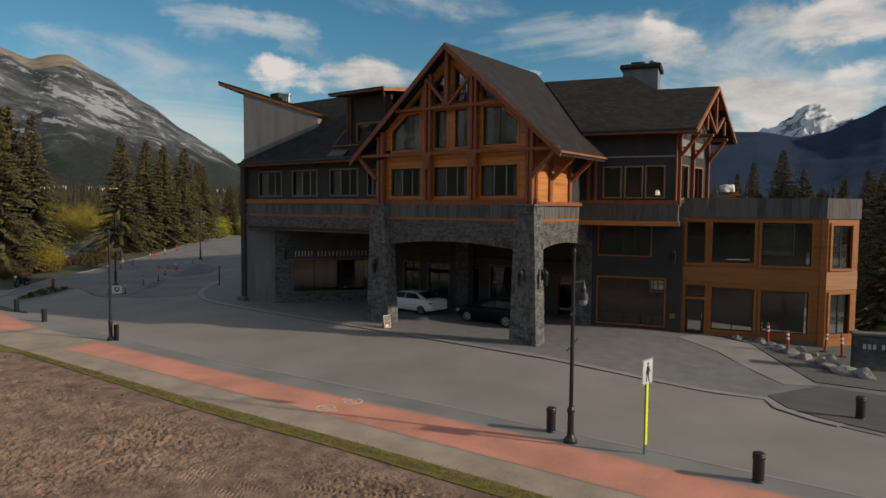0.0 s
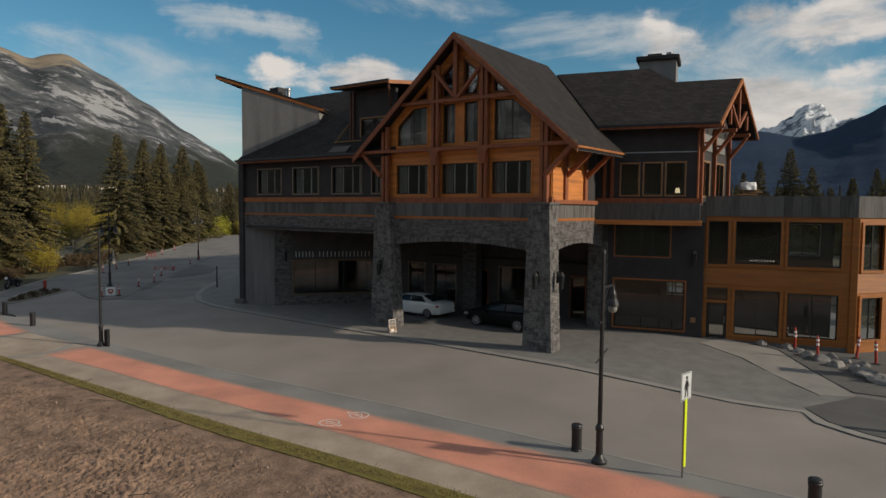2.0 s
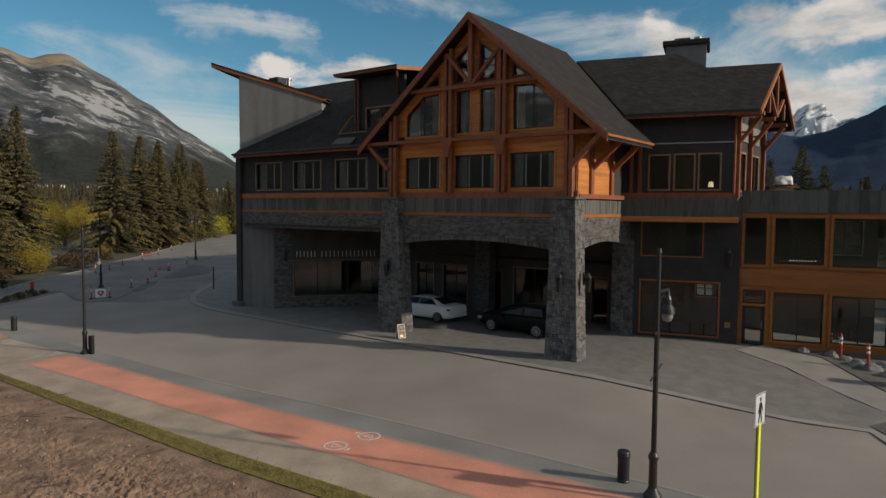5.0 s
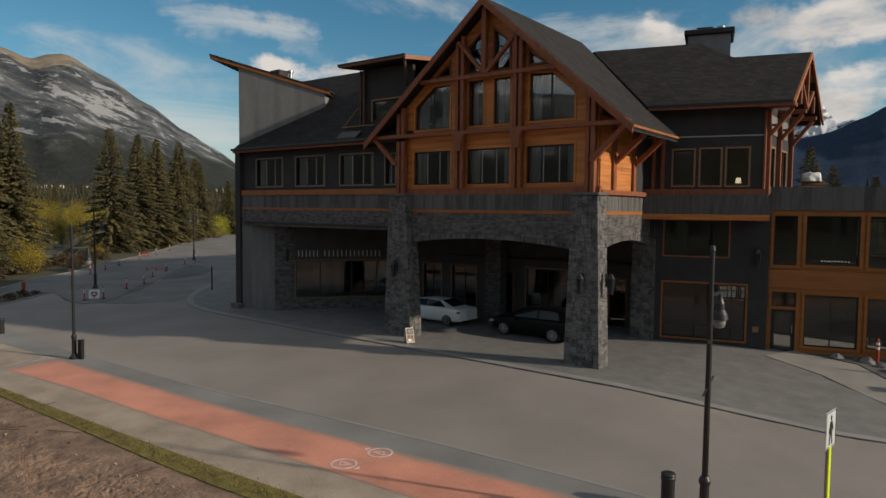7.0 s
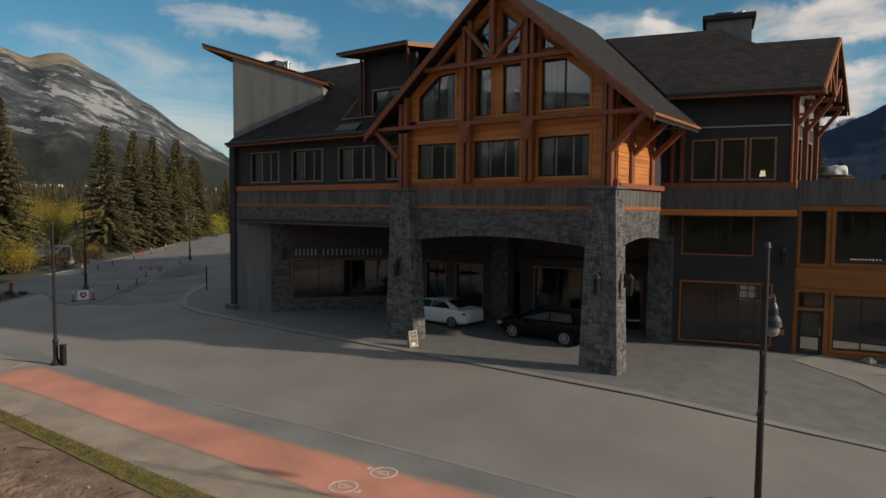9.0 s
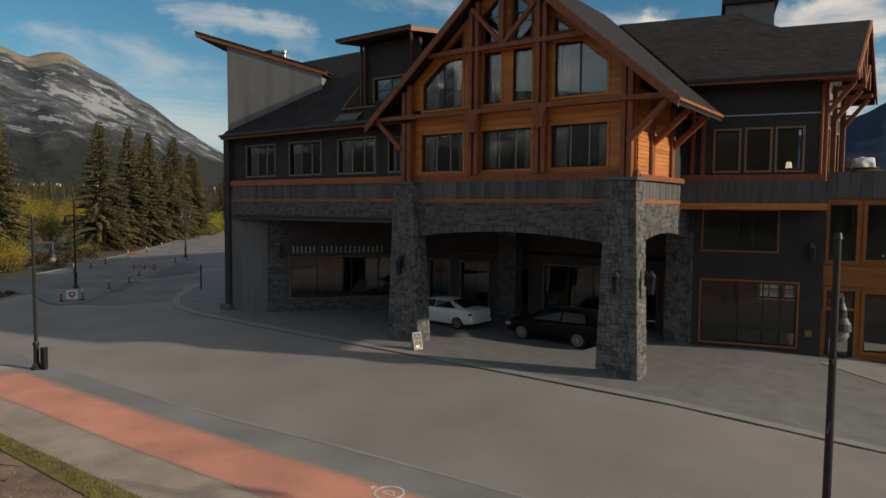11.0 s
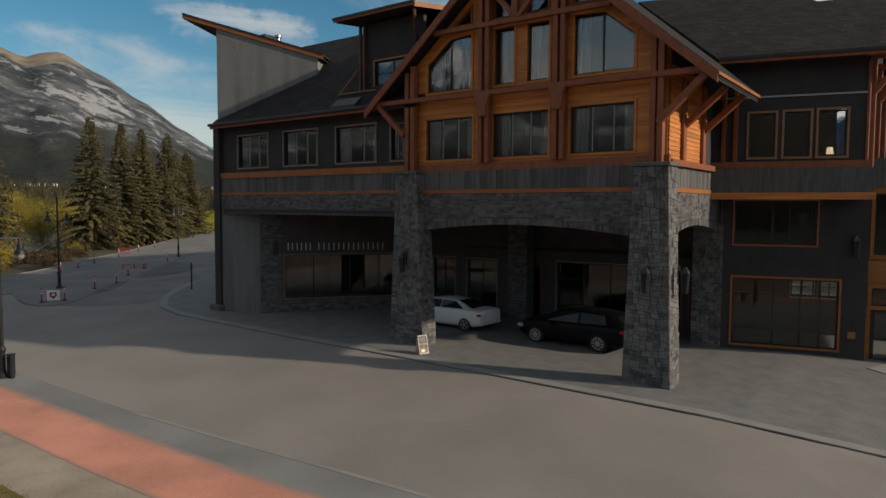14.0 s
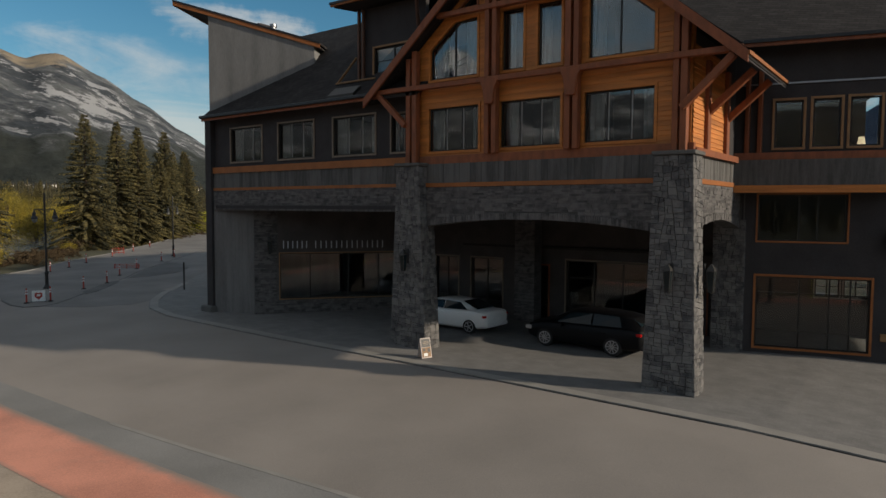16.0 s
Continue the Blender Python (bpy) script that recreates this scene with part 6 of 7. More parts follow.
w1 = at_ground(shrub(6.5, 3.0, 1, M["willow"]), -76.0, 16.8, 0.26)
for x, y, s, t in ((-60.5, 2.6, 0.45, 0.4), (-106, 19.5, 0.85, 1.9), (-104, 24.5, 0.8, 2.9), (-108, 14, 0.8, 0.7), (-215, 70, 1.15, 0.2), (-226, 62, 1.25, 1.2), (-209, 58, 0.95, 2.2), (-230, 84, 1.2, 4.2), (-245, 98, 1.3, 1.0), (-238, 60, 1.2, 2.0), (-252, 92, 1.5, 4.0), (-62.5, 3.0, 0.62, 3.0), (-232, 52, 1.2, 0.3), (-63.5, 0.4, 0.5, 0.7), (-255, 86, 1.4, 3.3), (-126, 78, 1.1, 0.5), (-120, 72, 1.0, 2.2), (-113, 67.5, 0.75, 4.2), (-262, 80, 1.4, 5.0), (-264, 70, 1.5, 1.0), (-268, 62, 1.3, 2.6)):
    copy_thing(w1, Matrix.Identity(4)).matrix_basis = Matrix.Translation((x, y, ground_at(x, y) - 0.05)) @ Matrix.Rotation(t, 4, "Z") @ Matrix.Scale(s, 4)
g1 = at_ground(shrub(6.0, 3.2, 4, M["sunlit_willow"], "willow_bush", "green willow bush where the street ends, leaves coloured as if sunlit", 6000, 20), -115.0, 60.5)
for x, y, s, t in ((-120, 66, 0.95, 1.3), (-125.5, 71.5, 1.05, 2.6), (-111, 55.8, 0.62, 3.4)):
    copy_thing(g1, Matrix.Identity(4)).matrix_basis = Matrix.Translation((x, y, ground_at(x, y) - 0.05)) @ Matrix.Rotation(t, 4, "Z") @ Matrix.Scale(s, 4)
p1 = at_ground(shrub(13.0, 2.6, 9, M["willow"], "aspen_tree", "slender yellow aspen across the river", 7000, 26), -166, 42)
for x, y, s, t in ((-163, 47, 0.8, 1.1), (-158, 52, 0.72, 2.3), (-172, 38, 0.9, 3.0), (-168, 56, 0.85, 4.4), (-180, 50, 0.95, 5.2), (-156, 57, 0.6, 0.4)):
    copy_thing(p1, Matrix.Identity(4)).matrix_basis = Matrix.Translation((x, y, ground_at(x, y) - 0.05)) @ Matrix.Rotation(t, 4, "Z") @ Matrix.Scale(s, 4)
b1 = at_ground(shrub(1.8, 1.9, 5, M["autumn"], "brush", "low brown autumn brush under the trees", 1200, 9), -81, 20)
for x, y, s, t in ((-67, 8.5, 0.45, 1), (-84, 26.5, 0.7, 2), (-95, 43.5, 0.7, 3), (-104, 53, 0.8, 4), (-256, 74, 2.2, 5), (-258, 82, 2.4, 1), (-250, 88, 2.0, 2), (-60, -3.5, 0.5, 3), (16.5, 14.5, 0.5, 1.2), (15.2, 17.5, 0.5, 2.2), (17.8, 18.0, 0.6, 3.1), (13.6, 25.5, 0.7, 0.4), (-62, 8, 0.5, 1), (-65.5, 11, 0.5, 2), (-70, 14.5, 0.5, 3), (-88, 34, 0.6, 0.2), (-75, 16.5, 0.5, 2.2)):
    copy_thing(b1, Matrix.Identity(4)).matrix_basis = Matrix.Translation((x, y, ground_at(x, y) - 0.05)) @ Matrix.Rotation(t, 4, "Z") @ Matrix.Scale(s, 4)

for x, y, s, t in ((-38.3, -7.6, 0.16, 1), (-38.9, -6.5, 0.2, 2), (-39.4, -5.4, 0.17, 3), (-40.0, -4.5, 0.18, 4), (-40.9, -5.0, 0.2, 5), (-40.2, -6.1, 0.17, 6), (-39.6, -7.1, 0.16, 1.5), (-38.7, -8.0, 0.14, 2.5)):
    copy_thing(b1, Matrix.Identity(4)).matrix_basis = Matrix.Translation((x, y, level(x, y))) @ Matrix.Rotation(t, 4, "Z") @ Matrix.Scale(s, 4)

rnd = random.Random(21)
for i in range(26):
    f = i / 25
    x, y = -55 - 17 * f + rnd.uniform(-1.2, 0.6), -3 + 18 * f + rnd.uniform(-0.8, 0.8)
    copy_thing(b1, Matrix.Identity(4)).matrix_basis = Matrix.Translation((x - 1.5, y + 0.5, ground_at(x, y) - 0.05)) @ Matrix.Rotation(i, 4, "Z") @ Matrix.Scale(rnd.uniform(0.4, 0.75), 4)

# a few pale houses far across the river
rnd = random.Random(3)
for i in range(30):
    az = radians(rnd.uniform(141, 161))
    r = rnd.uniform(770, 930)
    x, y = 18 + r * math.cos(az), -30 + r * math.sin(az)
    house = thing("house", "small pale house far across the river", "house", pose(x, y, ground_at(x, y), 0, 0, rnd.uniform(0, 90)), group="houses across the river")
    bm = boxes((-3.5, 3.5, -3, 3, -3, 3.5))
    part("wall", bm, M["house_paint"], house)
    bm = bmesh.new()
    sheet(bm, [(-3.4, 3.5), (3.4, 3.5), (0, 5.6)], [], 7.6, lambda a, b, d: Vector((d - 3.8, a, b)))
    part("roof", bm, M["dark_panel"], house)

# ---- street furniture ----


def street_lamp(heads, height=6.1):
    lamp = thing("street_lamp", "black metal street lamp with a bell-shaped head", "street lamp", group="street lamps")
    part("base", lathe(bmesh.new(), [(0.22, 0), (0.22, 0.08), (0.15, 0.17), (0.105, 0.27), (0.1, 0.95), (0.125, 1.0), (0.125, 1.07), (0.08, 1.16)], 20), M["black"], lamp)
    part("pole", lathe(bmesh.new(), [(0.068, 1.1), (0.052, height), (0.07, height + 0.02), (0.05, height + 0.12)], 14), M["black"], lamp)
    for s in heads:
        bm = bmesh.new()
        beam(bm, (0, 0, 5.15), (0, s, 5.15), 0.05, 0.06)
        beam(bm, (0, 0, 4.75), (0, s * 0.6, 5.14), 0.03, 0.03)
        arm = part("arm", bm, M["black"], lamp)
        hm = Matrix.Translation((0, s, 0))
        part("head", lathe(bmesh.new(), [(0.04, 5.14), (0.06, 5.0), (0.1, 4.9), (0.11, 4.76), (0.17, 4.66), (0.19, 4.54)], 18, hm), M["black"], arm)
        part("lens", lathe(bmesh.new(), [(0.13, 4.55), (0.14, 4.44), (0.1, 4.36), (0.03, 4.33)], 16, hm), M["lens"], arm)
    if len(heads) == 1:
        part("banner_arm", beam(bmesh.new(), (0, -0.36, 3.02), (0, 0.4, 3.3), 0.03, 0.03), M["black"], lamp)
        part("bracket", beam(bmesh.new(), (0, -0.2, 4.15), (0, 0.12, 4.15), 0.05, 0.07), M["black"], lamp)
    return lamp


def put(ob, x, y, turn=0.0, lift=0.0):
    ob.matrix_basis = pose(x, y, level(x, y) + lift, 0, 0, turn)
    return ob


lamp_a = put(street_lamp((0.72,)), 8.58, -10.28)
o = put(copy_thing(lamp_a, Matrix.Identity(4)), -17.95, -11.48)
o.matrix_basis = o.matrix_basis @ Matrix.Scale(0.95, 4)
lamp_a.matrix_basis = lamp_a.matrix_basis @ Matrix.Scale(0.97, 4)
lamp_c = put(street_lamp((1.05, -1.05)), -39.55, -0.42, 35)
put(copy_thing(lamp_c, Matrix.Identity(4)), -57.06, 19.0, 35)

bin_ = thing("litter_bin", "dark slatted litter bin beside a lamp post", "litter bin")
part("body", bevel(boxes((-0.17, 0.17, -0.17, 0.17, 0.12, 0.86)), 0.03, 2), M["black"], bin_)
part("lid", bevel(boxes((-0.19, 0.19, -0.19, 0.19, 0.86, 0.92)), 0.02, 1), M["black"], bin_)
bm = bmesh.new()
for x in (-0.12, 0.12):
    box(bm, x - 0.03, x + 0.03, -0.13, 0.13, 0, 0.14)
part("foot", bm, M["black"], bin_)
for i in range(7):
    x = -0.135 + 0.045 * i
    part("slat", boxes((x - 0.014, x + 0.014, -0.19, -0.165, 0.16, 0.83)), M["black"], bin_)
put(bin_, -17.62, -11.33, 20)
bin_.matrix_basis = bin_.matrix_basis @ Matrix.Diagonal((0.56, 0.56, 0.95, 1))


def bollard():
    b = thing("bollard", "black round metal bollard with a ribbed cap", "bollard", group="bollards along the road")
    part("post", lathe(bmesh.new(), [(0.16, -0.1), (0.16, 0.03), (0.15, 0.05), (0.15, 0.64)], 20), M["black"], b)
    part("cap", lathe(bmesh.new(), [(0.165, 0.64), (0.165, 0.7), (0.15, 0.72), (0.165, 0.75), (0.15, 0.79), (0.08, 0.82)], 20), M["black"], b)
    return b


b0 = put(bollard(), 7.65, -9.8)
for x, y in ((13.9, -9.9), (15.47, -1.8), (-26.8, -11.25), (-32.8, -10.6)):
    put(copy_thing(b0, Matrix.Identity(4)), x, y, 0)

# pedestrian crossing sign
sign = thing("crossing_sign", "white pedestrian sign on a post with a yellow-green sleeve", "traffic sign")
part("post", boxes((-0.025, 0.025, -0.025, 0.025, -0.2, 2.85)), M["steel"], sign)
part("sleeve", bevel(boxes((-0.055, 0.055, -0.055, -0.027, 0.3, 2.15)), 0.008, 1), M["yellow"], sign, "fluorescent yellow-green sleeve")
bm = bmesh.new()
sheet(bm, rect(-0.29, 0.29, 2.12, 2.86), [], 0.012, lambda a, b, d: Vector((a, -0.045 + d, b)))
part("panel", bm, M["sign_face"], sign)
bm = bmesh.new()
PF = lambda a, b, d: Vector((a, -0.051 + d, b))
sheet(bm, [(0.045 * math.cos(i * 0.6283) + 0.0, 2.72 + 0.05 * math.sin(i * 0.6283)) for i in range(10)], [], 0.004, PF)
for pts in ([(-0.055, 2.44), (0.045, 2.44), (0.06, 2.65), (-0.06, 2.65)], [(-0.06, 2.62), (-0.02, 2.6), (-0.1, 2.4), (-0.13, 2.42)], [(0.02, 2.62), (0.06, 2.64), (0.14, 2.46), (0.11, 2.44)],
            [(-0.055, 2.46), (0.005, 2.46), (-0.06, 2.19), (-0.11, 2.2)], [(0.0, 2.46), (0.05, 2.46), (0.1, 2.2), (0.05, 2.19)]):
    sheet(bm, pts, [], 0.004, PF)
part("pictogram", bm, M["frame"], sign)
part("border", sheet(bmesh.new(), rect(-0.275, 0.275, 2.135, 2.845), [rect(-0.262, 0.262, 2.148, 2.832)], 0.004, PF), M["frame"], sign)
put(sign, 10.77, -9.85, 80)

# a-board by the pillar
ab = thing("sandwich_board", "folding menu board with a dark printed face beside the pillar", "sandwich board")
for s in (-1, 1):
    lean = Matrix.Rotation(radians(14 * s), 4, "X")
    off = Matrix.Translation((0, 0.0, 1.02)) @ lean @ Matrix.Translation((0, 0, -1.02))
    part("panel", bevel(boxes((-0.3, 0.3, -0.012, 0.012, 0.0, 1.02), m=off), 0.004, 1), M["mark"], ab)
    if s < 0:
        part("poster", boxes((-0.26, 0.26, -0.018, -0.013, 0.56, 0.98), m=off), M["black"], ab)
        part("lettering", boxes((-0.14, 0.14, -0.023, -0.019, 0.82, 0.85), (-0.17, 0.17, -0.023, -0.019, 0.74, 0.78), (-0.1, 0.1, -0.023, -0.019, 0.67, 0.69), m=off), M["concrete"], ab)
        part("picture", boxes((-0.26, 0.26, -0.018, -0.013, 0.06, 0.54), m=off), M["tan"], ab)
        for x0, x1, z0, z1, paint in ((-0.2, -0.06, 0.36, 0.5, "black"), (0.08, 0.22, 0.3, 0.48, "black"), (-0.17, 0.06, 0.1, 0.26, "white")):
            part("picture_mark", boxes((x0, x1, -0.023, -0.019, z0, z1), m=off), M[paint], ab)
put(ab, -7.65, -0.85, 70)
ab.matrix_basis = ab.matrix_basis @ Matrix.Scale(0.7, 4)

# notice board and delineators by the far lamp
nb = thing("notice_board", "white folding road notice with a red emblem", "notice board")
part("panel", bevel(boxes((-0.6, 0.6, -0.03, 0.03, 0.1, 1.2)), 0.02, 1), M["white"], nb)
bm = bmesh.new()
sheet(bm, [(-0.34, 0.92), (-0.34, 0.6), (0, 0.25), (0.34, 0.6), (0.34, 0.92), (0.17, 1.02), (0, 0.93), (-0.17, 1.02)], [rect(-0.16, 0.16, 0.62, 0.82)], 0.01, lambda a, b, d: Vector((a, -0.042 + d, b)))
part("emblem", bm, M["orange"], nb)
part("leg", boxes((-0.7, -0.62, -0.2, 0.2, 0.0, 0.12)), M["frame"], nb)
part("leg", boxes((0.62, 0.7, -0.2, 0.2, 0.0, 0.12)), M["frame"], nb)
put(nb, -33.62, -3.28, 62)
nb.matrix_basis = nb.matrix_basis @ Matrix.Scale(0.55, 4)


def delineator():
    d = thing("delineator", "red-orange plastic delineator post with white bands", "delineator", group="delineators")
    part("base", lathe(bmesh.new(), [(0.2, 0), (0.2, 0.05), (0.08, 0.08)], 12), M["rubber"], d)
    part("tube", lathe(bmesh.new(), [(0.065, 0.06), (0.06, 1.05), (0.035, 1.1), (0.035, 1.16)], 12), M["orange"], d)
    for z in (0.68, 0.88):
        part("band", lathe(bmesh.new(), [(0.068, z), (0.068, z + 0.11)], 12), M["white"], d)
    return d


d0 = put(delineator(), 9.75, 10.3 - 0.2, 0)
SPOTS = [(10.25, 9.4), (11.45, 8.1), (12.9, 9.3), (13.75, 8.6), (-51.1, 4.55), (-53.0, 6.85), (-55.2, 9.3), (-61.05, 14.6), (-67.5, 20.25), (-73.5, 25.6), (-37.45, 0.93), (-39.7, 3.55), (-43.5, 6.4), (-46.2, 9.2), (-52.1, 14.8), (-55.6, 18.2), (-33.9, -3.8), (-33.4, -2.75)]
for i, (x, y) in enumerate(SPOTS):
    o = put(copy_thing(d0, Matrix.Identity(4)), x, y, 40 * i)
    if i >= 4:
        o.matrix_basis = o.matrix_basis @ Matrix.Scale(0.74, 4)
    if i < 4:
        o.matrix_basis = o.matrix_basis @ Matrix.Rotation(radians((3, -4, 5, -3)[i]), 4, "X")

bar = thing("barrier", "fallen red-orange plastic barrier on the path", "barrier")
bm = bmesh.new()
for z in (0.25, 0.55, 0.85):
    beam(bm, (-1.6, 0, z), (1.6, 0, z), 0.04, 0.07)
part("rail", bm, M["orange"], bar)
for x in (-1.5, 0, 1.5):
    part("post", boxes((x - 0.05, x + 0.05, -0.05, 0.05, 0, 0.95)), M["orange"], bar)
put(bar, -47.2, 8.9, 48)
bar.matrix_basis = bar.matrix_basis @ Matrix.Diagonal((0.62, 0.8, 0.42, 1))
b2 = put(copy_thing(bar, Matrix.Identity(4)), -64.2, 16.9, 44)
b2.matrix_basis = b2.matrix_basis @ Matrix.Diagonal((0.34, 0.8, 0.75, 1))
post = solo("marker_post", lathe(bmesh.new(), [(0.05, -0.2), (0.05, 1.75), (0.03, 1.8)], 10), M["black"], "thin black marker post on the pavement edge", "post")
put(post, -32.03, 4.75)
hyd = thing("fire_hydrant", "red fire hydrant in the planting bed", "hydrant")
part("body", lathe(bmesh.new(), [(0.17, -0.1), (0.17, 0.05), (0.12, 0.08), (0.12, 0.6), (0.15, 0.62), (0.12, 0.75), (0.03, 0.82)], 14), M["orange"], hyd)
part("nozzle", boxes((-0.22, 0.22, -0.06, 0.06, 0.4, 0.52)), M["orange"], hyd)
put(hyd, -41.7, -4.6)


def motorcycle():
    bike = thing("motorcycle", "black motorcycle parked behind the planting bed", "motorcycle")
    for y in (-0.68, 0.68):
        turned = Matrix.Translation((0, y, 0.31)) @ Matrix.Rotation(radians(90), 4, "Y")
        wheel = part("wheel", lathe(bmesh.new(), [(0.05, -0.07), (0.22, -0.03), (0.22, 0.03), (0.05, 0.07)], 18, turned), M["steel"], bike)
        part("tyre", lathe(bmesh.new(), [(0.22, -0.05), (0.28, -0.06), (0.315, 0.0), (0.28, 0.06), (0.22, 0.05)], 22, turned), M["rubber"], wheel)
    part("engine", bevel(boxes((-0.17, 0.17, -0.28, 0.2, 0.24, 0.58)), 0.06, 2), M["black"], bike)
    part("tank", bevel(boxes((-0.15, 0.15, -0.36, 0.12, 0.58, 0.84)), 0.09, 3), M["black"], bike)
    part("seat", bevel(boxes((-0.14, 0.14, 0.1, 0.74, 0.64, 0.76)), 0.05, 2), M["rubber"], bike)
    part("fairing", bevel(boxes((-0.2, 0.2, -0.74, -0.4, 0.66, 1.12)), 0.09, 2), M["black"], bike)
    part("headlight", lathe(bmesh.new(), [(0.02, -0.05), (0.12, -0.03), (0.12, 0.04), (0.06, 0.06)], 16, Matrix.Translation((0, -0.76, 0.92)) @ Matrix.Rotation(radians(90), 4, "X")), M["white"], bike)
    for x in (-0.1, 0.1):
        part("fork", beam(bmesh.new(), (x, -0.68, 0.31), (x, -0.44, 0.95), 0.05, 0.05), M["steel"], bike)
    part("handlebar", beam(bmesh.new(), (-0.36, -0.4, 1.0), (0.36, -0.4, 1.0), 0.035, 0.035), M["black"], bike)
    part("pannier", bevel(boxes((-0.34, 0.34, 0.42, 0.86, 0.4, 0.66)), 0.06, 2), M["black"], bike)
    return bike


put(motorcycle(), -45.27, -5.66, 38)

# monument sign and rock garden by the annex
mon = thing("monument_sign", "dark stone entrance sign wall with pale bars of lettering", "sign")
part("wall", bevel(boxes((0, 3.6, -0.25, 0.25, -0.2, 1.75)), 0.03, 1), M["ledge"], mon)
part("cap", bevel(boxes((-0.08, 3.7, -0.33, 0.33, 1.75, 1.88)), 0.02, 1), M["mortar"], mon)
for x in (0.35, 0.55, 0.75, 1.1, 1.36, 1.6, 1.82, 2.02, 2.3, 2.5):
    part("letter_bar", boxes((x, x + 0.12, -0.28, -0.252, 1.15, 1.38)), M["letter"], mon)
put(mon, 14.35, 6.6, 20, -0.12)


def rock(seed, name="boulder"):
    rnd = random.Random(seed)
    bm = bmesh.new()
    bmesh.ops.create_icosphere(bm, subdivisions=3, radius=1)
    for v in bm.verts:
        n = v.co.normalized()
        k = 1 + 0.35 * noise.noise(n * 1.3 + Vector((seed * 3.1, 0, 0))) + 0.12 * noise.noise(n * 4 + Vector((0, seed, 0)))
        v.co = Vector((n.x * k, n.y * k * 0.8, max(-0.4, n.z * k * 0.62)))
        q = 0.28
        for ax in (Vector((0.7, 0.5, 0.5)), Vector((-0.6, 0.6, 0.6)), Vector((0.1, -0.8, 0.6)), Vector((-0.3, -0.3, 1))):
            d = v.co.dot(ax.normalized()) - (0.62 + 0.12 * math.sin(seed * 7 + ax.x * 9))
            if d > 0:
                v.co -= ax.normalized() * d * 0.85
    return solo(name, bm, M["rock"], "pale angular boulder beside the annex", "boulder", group="boulders by the annex")


rnd = random.Random(5)
for i, (x, y, s) in enumerate(((8.75, 9.2, 0.3), (9.9, 9.3, 0.32), (10.5, 8.9, 0.3), (11.0, 8.4, 0.42), (11.6, 7.9, 0.42), (12.3, 7.3, 0.42), (13.1, 6.9, 0.38), (13.5, 6.3, 0.55), (14.2, 5.6, 0.6), (12.6, 8.3, 0.3), (13.3, 8.0, 0.3), (14.9, 5.4, 0.5), (9.4, 9.7, 0.22), (11.9, 8.8, 0.35))):
    o = rock(i + 1)
    o.matrix_basis = Matrix.Translation((x, y, level(x, y) + s * 0.2)) @ Matrix.Rotation(rnd.uniform(0, 6.28), 4, "Z") @ Matrix.Rotation(rnd.uniform(-0.3, 0.3), 4, "X") @ Matrix.Diagonal((s, s, s * rnd.uniform(0.75, 1.2), 1))
slab("rock_bed", [(8.2, 9.0), (9.6, 8.7), (12.0, 5.4), (13.4, 3.2), (22, 3.8), (22, 14), (8.0, 12)], 0.045, 0.3, M["mortar"], "dark gravel bed along the annex", "gravel bed", step=1.5)
slab("asphalt_patch", [(12.2, -0.4), (13.2, -2.0), (14.4, -2.75), (17, -3.4), (24, -3.6), (24, 2.5), (13.6, 2.6)], 0.03, 0.2, M["fresh_asphalt"], "dark asphalt corner behind the kerb", "pavement", step=1.5)

# tarpaulin heap on the annex roof
heap = thing("tarpaulin_heap", "white tarpaulin over stacked boards on the flat roof", "tarpaulin")
bm = bmesh.new()
bmesh.ops.create_icosphere(bm, subdivisions=4, radius=1)
for v in bm.verts:
    n = v.co.normalized()
    v.co = Vector((max(-0.42, min(0.42, n.x * 0.6)), n.y * 0.4, max(0, min(0.42, n.z * 0.6)) + 0.05 * noise.noise(n * 4))) * (1 + 0.15 * noise.noise(n * 2.2))
part("cover", bm, M["white"], heap, m=Matrix.Translation((-0.05, 0, 0.86)))
for i, (x0, x1, z) in enumerate(((-0.6, 0.55, 0.0), (-0.55, 0.6, 0.13), (-0.6, 0.6, 0.26), (-0.5, 0.55, 0.39), (-0.78, 0.4, 0.52), (-0.4, 0.68, 0.65), (-0.5, 0.55, 0.78))):
    part("board", bevel(boxes((x0, x1, -0.5 + 0.05 * i, 0.4, z, z + 0.09)), 0.01, 1), M["tan"], heap)
heap.matrix_basis = WING @ pose(10.3, 12.0, 7.12, 0, 0, 8)

# wall lanterns
def lantern(m, parent=None):
    l = thing("wall_lantern", "dark metal wall lantern with a pale glass body", "wall lantern", group="wall lanterns")
    part("bracket", boxes((-0.09, 0.09, -0.05, 0.0, 0.25, 0.85)), M["black"], l)
    part("hood", lathe(bmesh.new(), [(0.2, 0.62), (0.17, 0.68), (0.03, 0.84)], 4, Matrix.Translation((0, -0.26, 0)) @ Matrix.Rotation(radians(45), 4, "Z")), M["bronze"], l)
    part("body", lathe(bmesh.new(), [(0.1, -0.05), (0.17, 0.6)], 4, Matrix.Translation((0, -0.26, 0)) @ Matrix.Rotation(radians(45), 4, "Z")), M["car_glass"], l)
    bm = bmesh.new()
    for sx in (-1, 1):
        for sy in (-1, 1):
            beam(bm, (sx * 0.075, -0.26 + sy * 0.075, -0.06), (sx * 0.125, -0.26 + sy * 0.125, 0.62), 0.025, 0.025)
    part("cage", bm, M["bronze"], l)
    l.matrix_basis = m @ Matrix.Diagonal((0.8, 0.85, 0.92, 1))
    return l


